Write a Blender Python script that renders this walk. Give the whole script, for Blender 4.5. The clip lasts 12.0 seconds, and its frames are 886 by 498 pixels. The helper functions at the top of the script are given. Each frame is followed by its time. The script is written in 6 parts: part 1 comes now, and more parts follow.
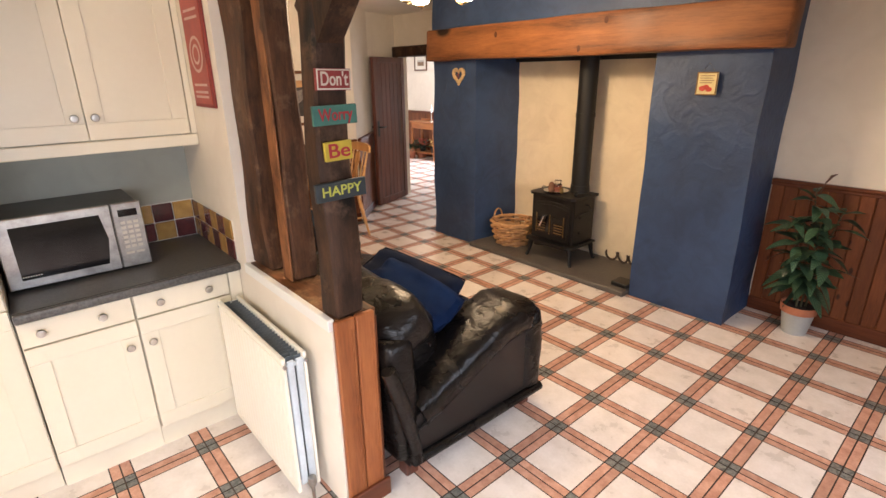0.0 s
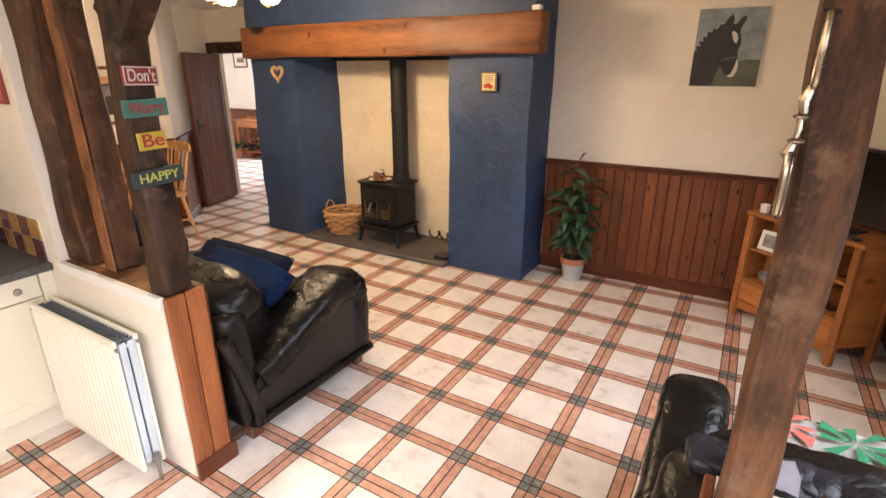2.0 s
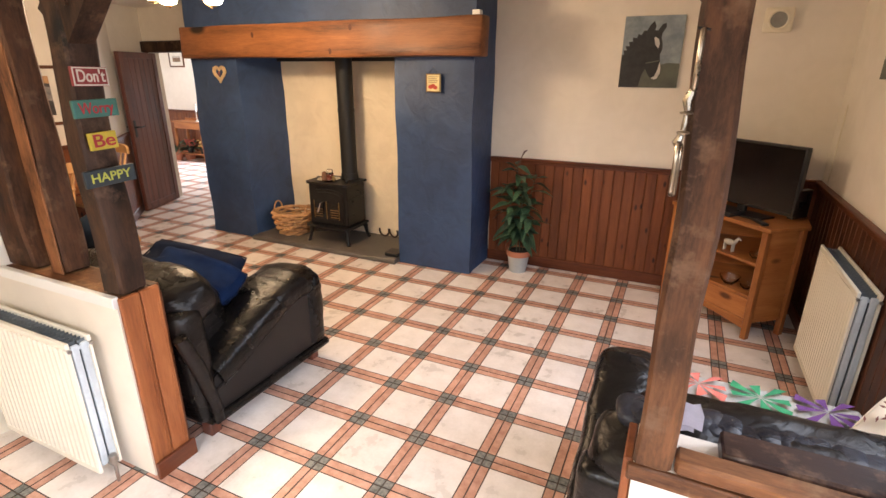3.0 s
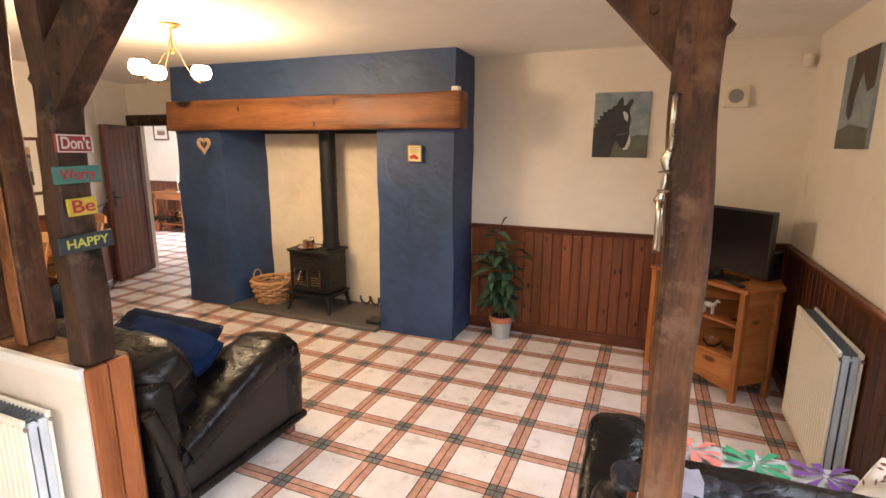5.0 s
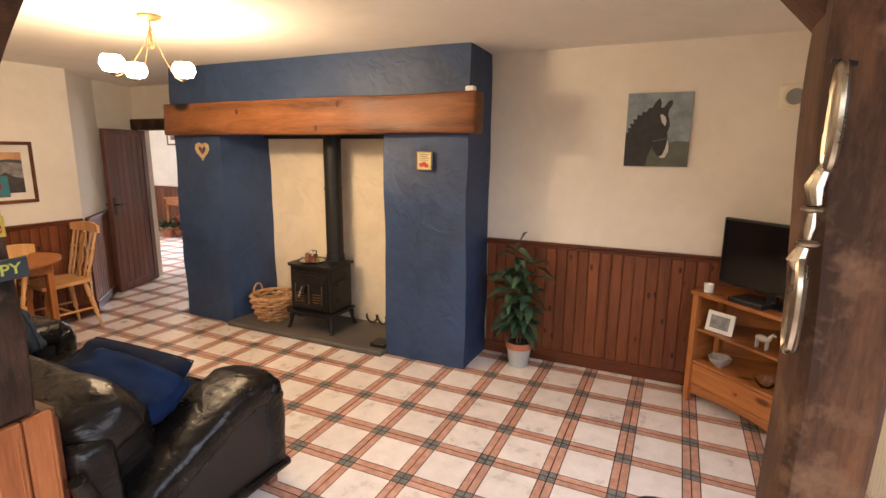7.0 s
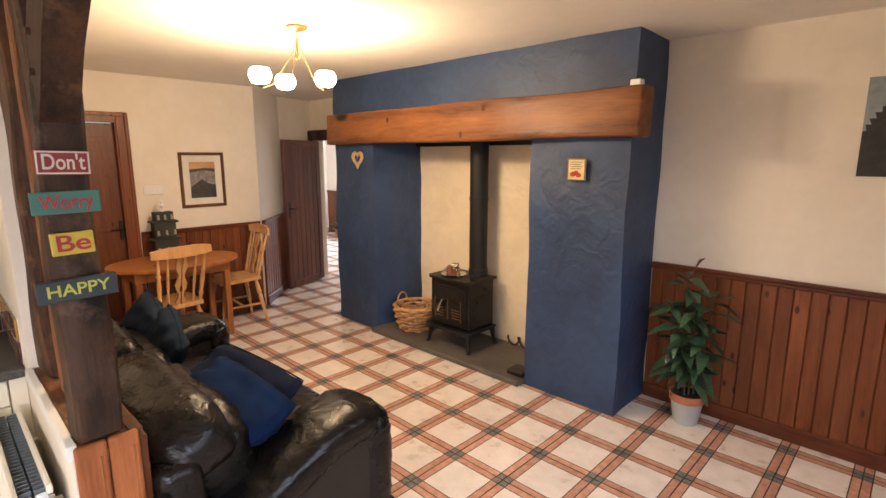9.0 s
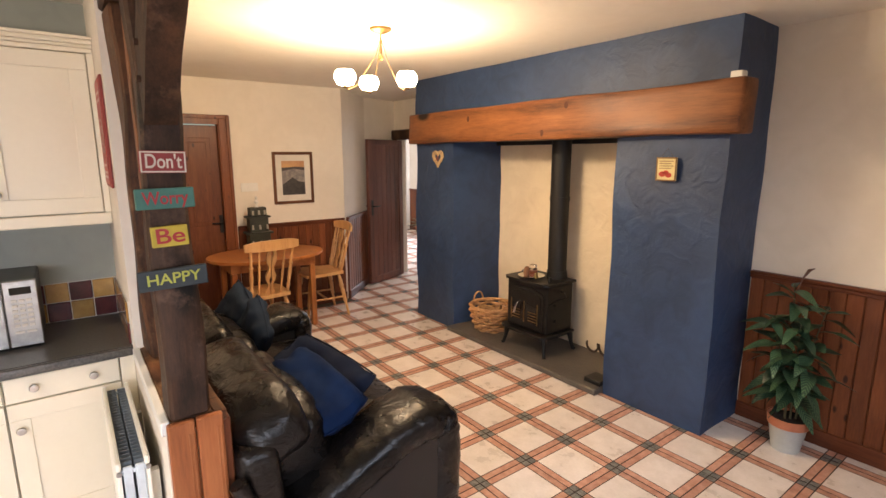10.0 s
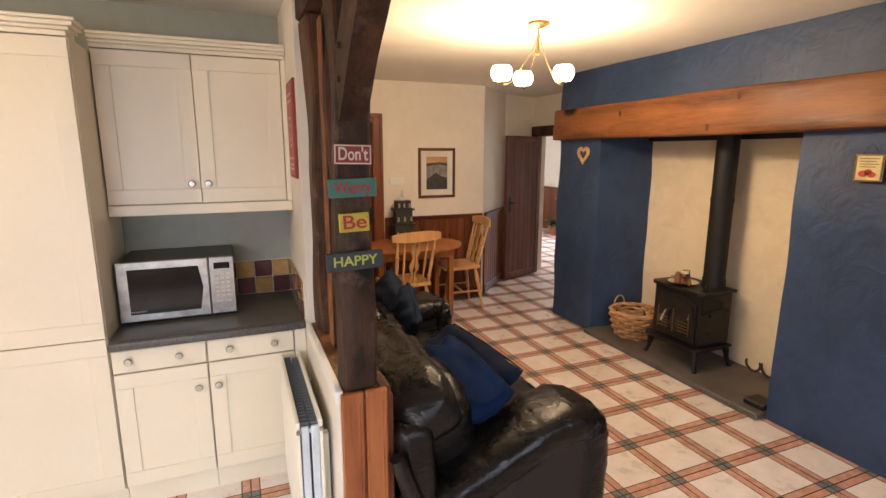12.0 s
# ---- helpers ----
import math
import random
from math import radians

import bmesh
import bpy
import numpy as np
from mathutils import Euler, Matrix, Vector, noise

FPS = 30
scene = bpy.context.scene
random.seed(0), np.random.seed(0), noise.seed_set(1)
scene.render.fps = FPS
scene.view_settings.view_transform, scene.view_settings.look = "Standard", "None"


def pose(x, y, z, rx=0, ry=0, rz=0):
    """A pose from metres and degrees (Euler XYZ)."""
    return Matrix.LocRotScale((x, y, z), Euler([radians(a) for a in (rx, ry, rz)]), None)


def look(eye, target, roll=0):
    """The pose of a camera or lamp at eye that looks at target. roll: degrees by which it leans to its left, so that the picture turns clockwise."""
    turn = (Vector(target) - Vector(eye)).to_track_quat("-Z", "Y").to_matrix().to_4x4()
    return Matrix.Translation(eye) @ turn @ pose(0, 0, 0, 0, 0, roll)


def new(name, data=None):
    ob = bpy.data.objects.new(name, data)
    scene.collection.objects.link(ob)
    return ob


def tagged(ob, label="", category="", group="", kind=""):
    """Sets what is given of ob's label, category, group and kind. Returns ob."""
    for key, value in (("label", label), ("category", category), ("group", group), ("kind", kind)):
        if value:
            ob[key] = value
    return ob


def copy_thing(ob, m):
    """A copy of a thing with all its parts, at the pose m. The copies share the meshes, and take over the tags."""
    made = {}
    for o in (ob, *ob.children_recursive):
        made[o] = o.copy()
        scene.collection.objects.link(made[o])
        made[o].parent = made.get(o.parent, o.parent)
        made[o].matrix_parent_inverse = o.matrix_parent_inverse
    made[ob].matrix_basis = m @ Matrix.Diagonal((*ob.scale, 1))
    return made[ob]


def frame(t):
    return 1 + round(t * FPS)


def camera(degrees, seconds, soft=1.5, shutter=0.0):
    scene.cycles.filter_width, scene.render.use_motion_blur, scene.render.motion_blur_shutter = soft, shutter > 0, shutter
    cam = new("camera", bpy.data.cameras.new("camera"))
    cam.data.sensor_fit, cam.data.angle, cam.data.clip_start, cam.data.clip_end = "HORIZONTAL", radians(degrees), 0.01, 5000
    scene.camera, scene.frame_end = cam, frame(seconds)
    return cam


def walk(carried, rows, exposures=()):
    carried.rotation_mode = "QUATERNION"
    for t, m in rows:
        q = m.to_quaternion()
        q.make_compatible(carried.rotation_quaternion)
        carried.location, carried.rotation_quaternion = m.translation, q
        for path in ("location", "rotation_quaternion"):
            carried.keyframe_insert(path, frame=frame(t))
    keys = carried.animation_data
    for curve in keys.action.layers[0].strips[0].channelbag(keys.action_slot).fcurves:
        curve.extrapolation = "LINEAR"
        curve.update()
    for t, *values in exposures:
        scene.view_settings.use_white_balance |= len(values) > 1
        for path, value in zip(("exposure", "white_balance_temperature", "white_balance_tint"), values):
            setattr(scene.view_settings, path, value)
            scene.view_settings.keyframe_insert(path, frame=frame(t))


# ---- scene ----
cam = camera(82.8, 12.0)
PATH = [
    (0, (0.454, 0.378, 1.686), (-0.973, 1.614, 1.026), -0.7),
    (0.5, (0.582, 0.333, 1.676), (-0.71, 1.709, 1.014), -0.5),
    (1, (0.691, 0.324, 1.68), (-0.408, 1.853, 1.005), -0.0),
    (1.5, (0.747, 0.282, 1.666), (-0.252, 1.878, 0.992), 0.1),
    (2, (0.814, 0.173, 1.69), (-0.153, 1.79, 1.02), 0.0),
    (2.5, (0.867, 0.112, 1.7), (-0.032, 1.769, 1.03), 0.2),
    (3, (0.871, 0.052, 1.696), (0.081, 1.764, 1.028), 0.3),
    (5, (0.856, 0.05, 1.674), (0.107, 1.86, 1.269), 0.3),
    (5.5, (0.85, 0.062, 1.671), (0.102, 1.876, 1.283), 0.4),
    (6, (0.817, 0.14, 1.674), (0.072, 1.956, 1.29), 0.4),
    (6.5, (0.78, 0.298, 1.678), (0.018, 2.107, 1.293), 0.5),
    (8.5, (0.687, 0.875, 1.686), (-0.533, 2.416, 1.318), 0.1),
    (9, (0.673, 0.915, 1.689), (-0.693, 2.33, 1.326), 0.0),
    (9.5, (0.68, 0.938, 1.694), (-0.794, 2.24, 1.33), -0.1),
    (10, (0.67, 0.955, 1.69), (-0.906, 2.13, 1.323), -0.1),
    (10.5, (0.667, 0.944, 1.69), (-0.973, 2.027, 1.32), -0.1),
    (11, (0.655, 0.93, 1.684), (-1.043, 1.921, 1.313), -0.1),
    (11.5, (0.651, 0.899, 1.683), (-1.107, 1.778, 1.309), 0.1),
    (12, (0.613, 0.84, 1.679), (-1.204, 1.585, 1.302), 0.1),
]
EXPOSURE = [(0.0, -0.22), (1.0, -0.20), (3.0, -0.14), (6.0, -0.19), (9.0, -0.24), (10.5, -0.28), (12.0, -0.55)]
walk(cam, [(t, look(eye, target, roll)) for t, eye, target, roll in PATH], EXPOSURE)

# ---- world and light ----
world = bpy.data.worlds.new("world")
scene.world = world
world.use_nodes = True
wn = world.node_tree
sky = wn.nodes.new("ShaderNodeTexSky")
sky.sky_type, sky.sun_disc = "NISHITA", False
sky.sun_elevation, sky.sun_rotation = radians(52), radians(165)
wn.links.new(sky.outputs[0], wn.nodes["Background"].inputs[0])
wn.nodes["Background"].inputs[1].default_value = 0.12


def lamp(name, kind, m, power, colour, size=1.0, size_y=None):
    data = bpy.data.lights.new(name, kind)
    data.energy, data.color = power, colour
    if kind == "AREA":
        data.shape, data.size, data.size_y = "RECTANGLE", size, size_y or size
    elif kind == "SUN":
        data.angle = radians(size)
    else:
        data.shadow_soft_size = size
    ob = new(name, data)
    ob.matrix_world = m
    return ob


SUN_FROM = Vector((math.cos(radians(52)) * math.sin(radians(165)), math.cos(radians(52)) * math.cos(radians(165)), math.sin(radians(52))))
lamp("sun", "SUN", look(SUN_FROM * 20, (0, 0, 0)), 2.5, (1.0, 0.95, 0.87), 0.5)
DAY = (0.82, 0.86, 1.0)
lamp("kitchen_window_daylight", "AREA", look((2.36, -0.55, 1.34), (-2.0, -0.45, -1.3)), 66, DAY, 2.1, 0.8).data.spread = radians(118)
lamp("rooflight_daylight", "AREA", look((0.80, -1.55, 2.44), (0.30, 0.4, 0.3)), 32, (0.90, 0.93, 1.0), 1.5, 0.85).data.spread = radians(84)
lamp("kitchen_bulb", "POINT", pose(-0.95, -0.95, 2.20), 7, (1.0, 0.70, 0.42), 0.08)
lamp("living_window_daylight", "AREA", look((1.82, 1.98, 1.55), (-0.6, 2.65, -0.9)), 22, DAY, 1.2, 1.0).data.spread = radians(125)
lamp("far_window_daylight", "AREA", look((-6.42, 7.24, 1.5), (-7.6, 6.0, 0.6)), 150, DAY, 1.0, 1.4)
LAMP = Vector((-2.05, 2.53, 0))
GLOBES = [(0.23, 266, 2.120), (0.16, 36, 2.120), (0.18, 176, 2.125)]


# ---- materials ----
def material(name):
    m = bpy.data.materials.new(name)
    m.use_nodes = True
    return m, m.node_tree.nodes, m.node_tree.links, m.node_tree.nodes["Principled BSDF"]


def ramp(nodes, links, source, stops):
    r = nodes.new("ShaderNodeValToRGB")
    for e, (p, c) in zip((r.color_ramp.elements[0], r.color_ramp.elements[1]), (stops[0], stops[-1])):
        e.position, e.color = p, (*c, 1)
    for p, c in stops[1:-1]:
        r.color_ramp.elements.new(p).color = (*c, 1)
    links.new(source, r.inputs[0])
    return r.outputs[0]


def noise_node(nodes, links, coords, scale, detail=4.0, rough=0.55, distort=0.0):
    n = nodes.new("ShaderNodeTexNoise")
    for k, v in (("Scale", scale), ("Detail", detail), ("Roughness", rough), ("Distortion", distort)):
        n.inputs[k].default_value = v
    links.new(coords, n.inputs["Vector"])
    return n.outputs["Fac"]


def math_node(nodes, links, op, a, b):
    n = nodes.new("ShaderNodeMath")
    n.operation = op
    for k, v in enumerate((a, b)):
        if isinstance(v, (int, float)):
            n.inputs[k].default_value = v
        else:
            links.new(v, n.inputs[k])
    return n.outputs[0]


def blend(nodes, links, fac, a, b, mode="MIX"):
    n = nodes.new("ShaderNodeMix")
    n.data_type, n.blend_type = "RGBA", mode
    for k, v in ((0, fac), (6, a), (7, b)):
        if isinstance(v, (int, float)):
            n.inputs[k].default_value = v
        elif isinstance(v, tuple):
            n.inputs[k].default_value = (*v, 1)
        else:
            links.new(v, n.inputs[k])
    return n.outputs[2]


def bump(nodes, links, height, strength, distance, shader, under=None):
    b = nodes.new("ShaderNodeBump")
    b.inputs["Strength"].default_value, b.inputs["Distance"].default_value = strength, distance
    links.new(height, b.inputs["Height"])
    if under:
        links.new(under, b.inputs["Normal"])
    links.new(b.outputs[0], shader.inputs["Normal"])
    return b.outputs[0]


def coords_of(nodes, links, stretch=(1, 1, 1), kind="Object", vary=True):
    tc = nodes.new("ShaderNodeTexCoord")
    mp = nodes.new("ShaderNodeMapping")
    mp.inputs["Scale"].default_value = stretch
    links.new(tc.outputs[kind], mp.inputs["Vector"])
    if vary:
        info = nodes.new("ShaderNodeObjectInfo")
        sc = nodes.new("ShaderNodeVectorMath")
        sc.operation = "SCALE"
        sc.inputs[0].default_value = (37.0, 19.0, 53.0)
        links.new(info.outputs["Random"], sc.inputs["Scale"])
        links.new(sc.outputs[0], mp.inputs["Location"])
    return mp.outputs[0]


def plain(name, c1, c2=None, rough=0.6, scale=3.0, fine=70.0, relief=0.15, depth=0.002, metal=0.0, coat=0.0, var=0.0, sheen=0.0):
    """Two scales of colour change, roughness change and fine relief."""
    m, nodes, links, s = material(name)
    co = coords_of(nodes, links)
    c2 = c2 or tuple(v * 0.8 for v in c1)
    big, small = noise_node(nodes, links, co, scale), noise_node(nodes, links, co, fine, 3)
    f = math_node(nodes, links, "ADD", math_node(nodes, links, "MULTIPLY", big, 0.75), math_node(nodes, links, "MULTIPLY", small, 0.25))
    col = ramp(nodes, links, f, [(0.35, c2), (0.62, c1)])
    if var:
        info = nodes.new("ShaderNodeObjectInfo")
        k = math_node(nodes, links, "ADD", math_node(nodes, links, "MULTIPLY", info.outputs["Random"], 2 * var), 1 - var)
        v = nodes.new("ShaderNodeHueSaturation")
        links.new(k, v.inputs["Value"])
        links.new(col, v.inputs["Color"])
        col = v.outputs[0]
    links.new(col, s.inputs["Base Color"])
    rr = math_node(nodes, links, "ADD", math_node(nodes, links, "MULTIPLY", big, 0.2), rough - 0.1)
    links.new(rr, s.inputs["Roughness"])
    s.inputs["Metallic"].default_value, s.inputs["Coat Weight"].default_value = metal, coat
    s.inputs["Sheen Weight"].default_value = sheen
    if relief:
        bump(nodes, links, small, relief, depth, s)
    return m


def plaster(name, c1, c2, rough=0.85, strength=0.5, depth=0.012):
    """Hand-trowelled plaster under paint: soft lumps, trowel strokes and a fine grain."""
    m, nodes, links, s = material(name)
    co = coords_of(nodes, links, vary=False)
    big = noise_node(nodes, links, co, 2.2, 4, 0.5, 0.6)
    mid = noise_node(nodes, links, co, 7.0, 3, 0.5, 1.2)
    fine = noise_node(nodes, links, co, 120.0, 2)
    links.new(ramp(nodes, links, math_node(nodes, links, "ADD", math_node(nodes, links, "MULTIPLY", big, 0.6), math_node(nodes, links, "MULTIPLY", mid, 0.4)), [(0.38, c2), (0.6, c1)]), s.inputs["Base Color"])
    s.inputs["Roughness"].default_value = rough
    h = math_node(nodes, links, "ADD", math_node(nodes, links, "MULTIPLY", big, 1.2), math_node(nodes, links, "MULTIPLY", mid, 0.45))
    h = math_node(nodes, links, "ADD", h, math_node(nodes, links, "MULTIPLY", fine, 0.04))
    bump(nodes, links, h, strength, depth, s)
    return m


def wood(name, light, mid, dark, along="z", rough=0.5, knots=0.0, grain=1.0, coat=0.0, worn=None, ring=9.0, relief=0.25, streak=None):
    """Long grain along one axis, with pores, broad bands, knots and, if wanted, wear."""
    m, nodes, links, s = material(name)
    st = {"x": (0.09, 1, 1), "y": (1, 0.09, 1), "z": (1, 1, 0.09)}[along]
    co = coords_of(nodes, links, st)
    flat = coords_of(nodes, links)
    bands = noise_node(nodes, links, co, ring * grain, 5, 0.6, 0.5)
    pores = noise_node(nodes, links, co, 130.0 * grain, 3, 0.7)
    f = math_node(nodes, links, "ADD", math_node(nodes, links, "MULTIPLY", bands, 0.7), math_node(nodes, links, "MULTIPLY", pores, 0.3))
    col = ramp(nodes, links, f, [(0.3, dark), (0.47, mid), (0.66, light)])
    broad = noise_node(nodes, links, flat, 1.6, 2)
    col = blend(nodes, links, math_node(nodes, links, "MULTIPLY", broad, 0.55), col, blend(nodes, links, 1.0, col, mid, "MULTIPLY"))
    if knots:
        v = nodes.new("ShaderNodeTexVoronoi")
        v.inputs["Scale"].default_value = knots
        stretch = {"x": (0.45, 1, 1), "y": (1, 0.45, 1), "z": (1, 1, 0.45)}[along]
        links.new(coords_of(nodes, links, stretch), v.inputs["Vector"])
        spot = ramp(nodes, links, v.outputs["Distance"], [(0.09, (1, 1, 1)), (0.17, (0, 0, 0))])
        col = blend(nodes, links, spot, col, tuple(0.35 * a for a in dark))
    if streak:
        sn = noise_node(nodes, links, coords_of(nodes, links, {"x": (0.3, 1, 1), "y": (1, 0.3, 1), "z": (1, 1, 0.3)}[along]), streak * 1.3, 7, 0.75, 0.15)
        col = blend(nodes, links, 1.0, col, ramp(nodes, links, sn, [(0.38, (0.30, 0.27, 0.26)), (0.50, (0.80, 0.77, 0.75)), (0.64, (1.25, 1.18, 1.1))]), "MULTIPLY")
    if worn:
        w = ramp(nodes, links, noise_node(nodes, links, flat, 7, 5, 0.7), [(0.55, (0, 0, 0)), (0.68, (1, 1, 1))])
        col = blend(nodes, links, w, col, worn)
    info = nodes.new("ShaderNodeObjectInfo")
    hv = nodes.new("ShaderNodeHueSaturation")
    links.new(math_node(nodes, links, "ADD", math_node(nodes, links, "MULTIPLY", info.outputs["Random"], 0.3), 0.85), hv.inputs["Value"])
    links.new(col, hv.inputs["Color"])
    links.new(hv.outputs[0], s.inputs["Base Color"])
    links.new(math_node(nodes, links, "ADD", math_node(nodes, links, "MULTIPLY", bands, 0.25), rough - 0.12), s.inputs["Roughness"])
    s.inputs["Coat Weight"].default_value, s.inputs["Coat Roughness"].default_value = coat, 0.25
    s.inputs["Specular IOR Level"].default_value = 0.3
    bump(nodes, links, f, relief, 0.003, s)
    return m


def leather(name, c1, c2):
    m, nodes, links, s = material(name)
    co = coords_of(nodes, links)
    big = noise_node(nodes, links, co, 5.0, 4)
    crease = noise_node(nodes, links, coords_of(nodes, links, (1, 1, 1.6)), 11.0, 3, 0.5, 1.8)
    v = nodes.new("ShaderNodeTexVoronoi")
    v.inputs["Scale"].default_value = 320
    links.new(co, v.inputs["Vector"])
    links.new(ramp(nodes, links, big, [(0.35, c1), (0.65, c2)]), s.inputs["Base Color"])
    links.new(math_node(nodes, links, "ADD", math_node(nodes, links, "MULTIPLY", big, 0.20), 0.18), s.inputs["Roughness"])
    s.inputs["Specular IOR Level"].default_value = 0.34
    h = math_node(nodes, links, "ADD", crease, math_node(nodes, links, "MULTIPLY", v.outputs["Distance"], 0.04))
    bump(nodes, links, h, 0.40, 0.016, s)
    return m


def metal(name, colour, rough=0.3, scale=30.0):
    return plain(name, colour, tuple(v * 0.7 for v in colour), rough, scale, 200.0, 0.05, 0.001, 1.0)


def glow(name, colour, strength):
    m, nodes, links, s = material(name)
    s.inputs["Base Color"].default_value = (*colour, 1)
    s.inputs["Emission Color"].default_value = (*colour, 1)
    s.inputs["Emission Strength"].default_value = strength
    return m


def clear(name, colour=(1, 1, 1), rough=0.02):
    m, nodes, links, s = material(name)
    s.inputs["Base Color"].default_value = (*colour, 1)
    s.inputs["Roughness"].default_value = rough
    s.inputs["Transmission Weight"].default_value, s.inputs["IOR"].default_value = 1.0, 1.45
    return m


WALL = plaster("cream_wall_paint", (0.80, 0.735, 0.64), (0.75, 0.685, 0.59), 0.85, 0.25, 0.006)
KWALL = plaster("grey_green_kitchen_paint", (0.36, 0.37, 0.32), (0.32, 0.33, 0.285), 0.8, 0.2, 0.004)
CEIL = plaster("white_ceiling_paint", (0.84, 0.80, 0.72), (0.80, 0.76, 0.68), 0.9, 0.15, 0.004)
BLUE = plaster("blue_chimney_paint", (0.029, 0.060, 0.138), (0.018, 0.038, 0.090), 0.55, 0.68, 0.024)
HEARTHWALL = plaster("cream_recess_plaster", (0.82, 0.71, 0.54), (0.74, 0.63, 0.47), 0.9, 0.7, 0.02)
SLATE = plain("grey_hearth_slate", (0.115, 0.10, 0.085), (0.07, 0.062, 0.055), 0.5, 4, 45, 0.5, 0.006)
CREAMTILE = plain("cream_floor_tile", (0.82, 0.75, 0.70), (0.69, 0.62, 0.56), 0.30, 9, 70, 0.12, 0.002, var=0.06)
TERRA = plain("terracotta_tile_band", (0.60, 0.34, 0.245), (0.42, 0.20, 0.135), 0.4, 22, 120, 0.25, 0.002, var=0.12)
GREYTILE = plain("grey_green_tile_corner", (0.23, 0.235, 0.215), (0.08, 0.085, 0.08), 0.4, 60, 150, 0.3, 0.002)
DARKLINE = plain("dark_tile_line", (0.030, 0.018, 0.014), None, 0.55, 30, 90, 0.1)
GROUT = plain("dark_floor_grout", (0.09, 0.065, 0.05), None, 0.9, 20, 150, 0.3)
PINE = wood("stained_pine_boards", (0.29, 0.10, 0.036), (0.19, 0.058, 0.020), (0.085, 0.024, 0.010), "z", 0.45, 12.0, coat=0.1)
PINEX = wood("stained_pine_rail", (0.21, 0.062, 0.024), (0.13, 0.035, 0.013), (0.06, 0.017, 0.008), "x", 0.42, 0.0, coat=0.15)
PINEY = wood("stained_pine_rail_side", (0.21, 0.062, 0.024), (0.13, 0.035, 0.013), (0.06, 0.017, 0.008), "y", 0.42, 0.0, coat=0.15)
OAKPOST = wood("old_dark_post_timber", (0.105, 0.052, 0.027), (0.060, 0.029, 0.015), (0.014, 0.008, 0.005), "z", 0.62, 3.5, 0.8, relief=1.0, streak=9.0, worn=(0.10, 0.055, 0.032))
OAKSTUD = wood("brown_stud_timber", (0.21, 0.098, 0.044), (0.115, 0.052, 0.024), (0.022, 0.011, 0.007), "z", 0.6, 3.0, 0.8, relief=1.0, streak=7.0, worn=(0.15, 0.085, 0.048))
SILLWOOD = wood("worn_sill_timber", (0.30, 0.15, 0.07), (0.17, 0.075, 0.033), (0.045, 0.02, 0.011), "x", 0.45, 3.0, 0.7, worn=(0.24, 0.14, 0.07), relief=0.8, streak=8.0)
BEAM = wood("orange_brown_beam_timber", (0.33, 0.135, 0.048), (0.20, 0.075, 0.026), (0.045, 0.017, 0.008), "x", 0.5, 3.0, 0.8, coat=0.05, ring=11, relief=0.9)
DOORWOOD = wood("dark_door_timber", (0.22, 0.080, 0.046), (0.14, 0.046, 0.028), (0.05, 0.018, 0.012), "z", 0.38, 0.0, coat=0.5)
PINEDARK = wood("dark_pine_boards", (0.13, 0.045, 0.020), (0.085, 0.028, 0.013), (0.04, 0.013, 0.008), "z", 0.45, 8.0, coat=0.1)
HONEY = wood("honey_pine_furniture", (0.52, 0.235, 0.075), (0.40, 0.155, 0.045), (0.25, 0.085, 0.025), "x", 0.38, 6.0, 1.2, coat=0.2)
HONEYZ = wood("honey_pine_uprights", (0.52, 0.235, 0.075), (0.40, 0.155, 0.045), (0.25, 0.085, 0.025), "z", 0.38, 0.0, 1.2, coat=0.2)
CHAIRWOOD = wood("pale_pine_chair", (0.68, 0.44, 0.21), (0.58, 0.34, 0.15), (0.42, 0.22, 0.09), "z", 0.4, 0.0, 1.4, coat=0.15)
WHITEUNIT = plain("cream_unit_paint", (0.80, 0.73, 0.58), (0.76, 0.69, 0.54), 0.42, 2, 40, 0.05, 0.001)
WHITEPAINT = plain("white_gloss_paint", (0.80, 0.79, 0.75), (0.75, 0.74, 0.70), 0.4, 3, 60, 0.08, 0.001)
RADPAINT = plain("cream_radiator_enamel", (0.80, 0.76, 0.66), (0.75, 0.71, 0.60), 0.35, 2, 50, 0.04, 0.001)
RADFIN = plain("dark_blue_grey_fins", (0.15, 0.17, 0.185), (0.10, 0.115, 0.125), 0.5, 8, 60)
WORKTOP = plain("dark_grey_worktop", (0.105, 0.10, 0.094), (0.045, 0.043, 0.042), 0.36, 90, 260, 0.08, 0.001)
LEATHERFLAT = plain("black_leather_side", (0.009, 0.0078, 0.0075), (0.006, 0.0052, 0.005), 0.42, 2, 260, 0.2, 0.001)
LEATHER = leather("black_leather", (0.004, 0.0034, 0.0032), (0.009, 0.0072, 0.0065))
FABRICBLUE = plain("dark_blue_cushion_fabric", (0.007, 0.019, 0.062), (0.004, 0.011, 0.038), 0.9, 9, 300, 0.4, 0.002)
FABRICNAVY = plain("navy_cushion_fabric", (0.008, 0.013, 0.030), (0.005, 0.008, 0.02), 0.85, 9, 300, 0.4, 0.002)
FABRICGREY = plain("slate_blue_cushion_fabric", (0.018, 0.027, 0.044), (0.012, 0.018, 0.030), 0.9, 9, 300, 0.4, 0.002)
for cloth in (FABRICBLUE, FABRICNAVY, FABRICGREY):
    cloth.node_tree.nodes["Principled BSDF"].inputs["Specular IOR Level"].default_value = 0.08
IRON = plain("black_cast_iron", (0.022, 0.021, 0.020), (0.012, 0.011, 0.011), 0.45, 12, 120, 0.3, 0.002, 0.5)
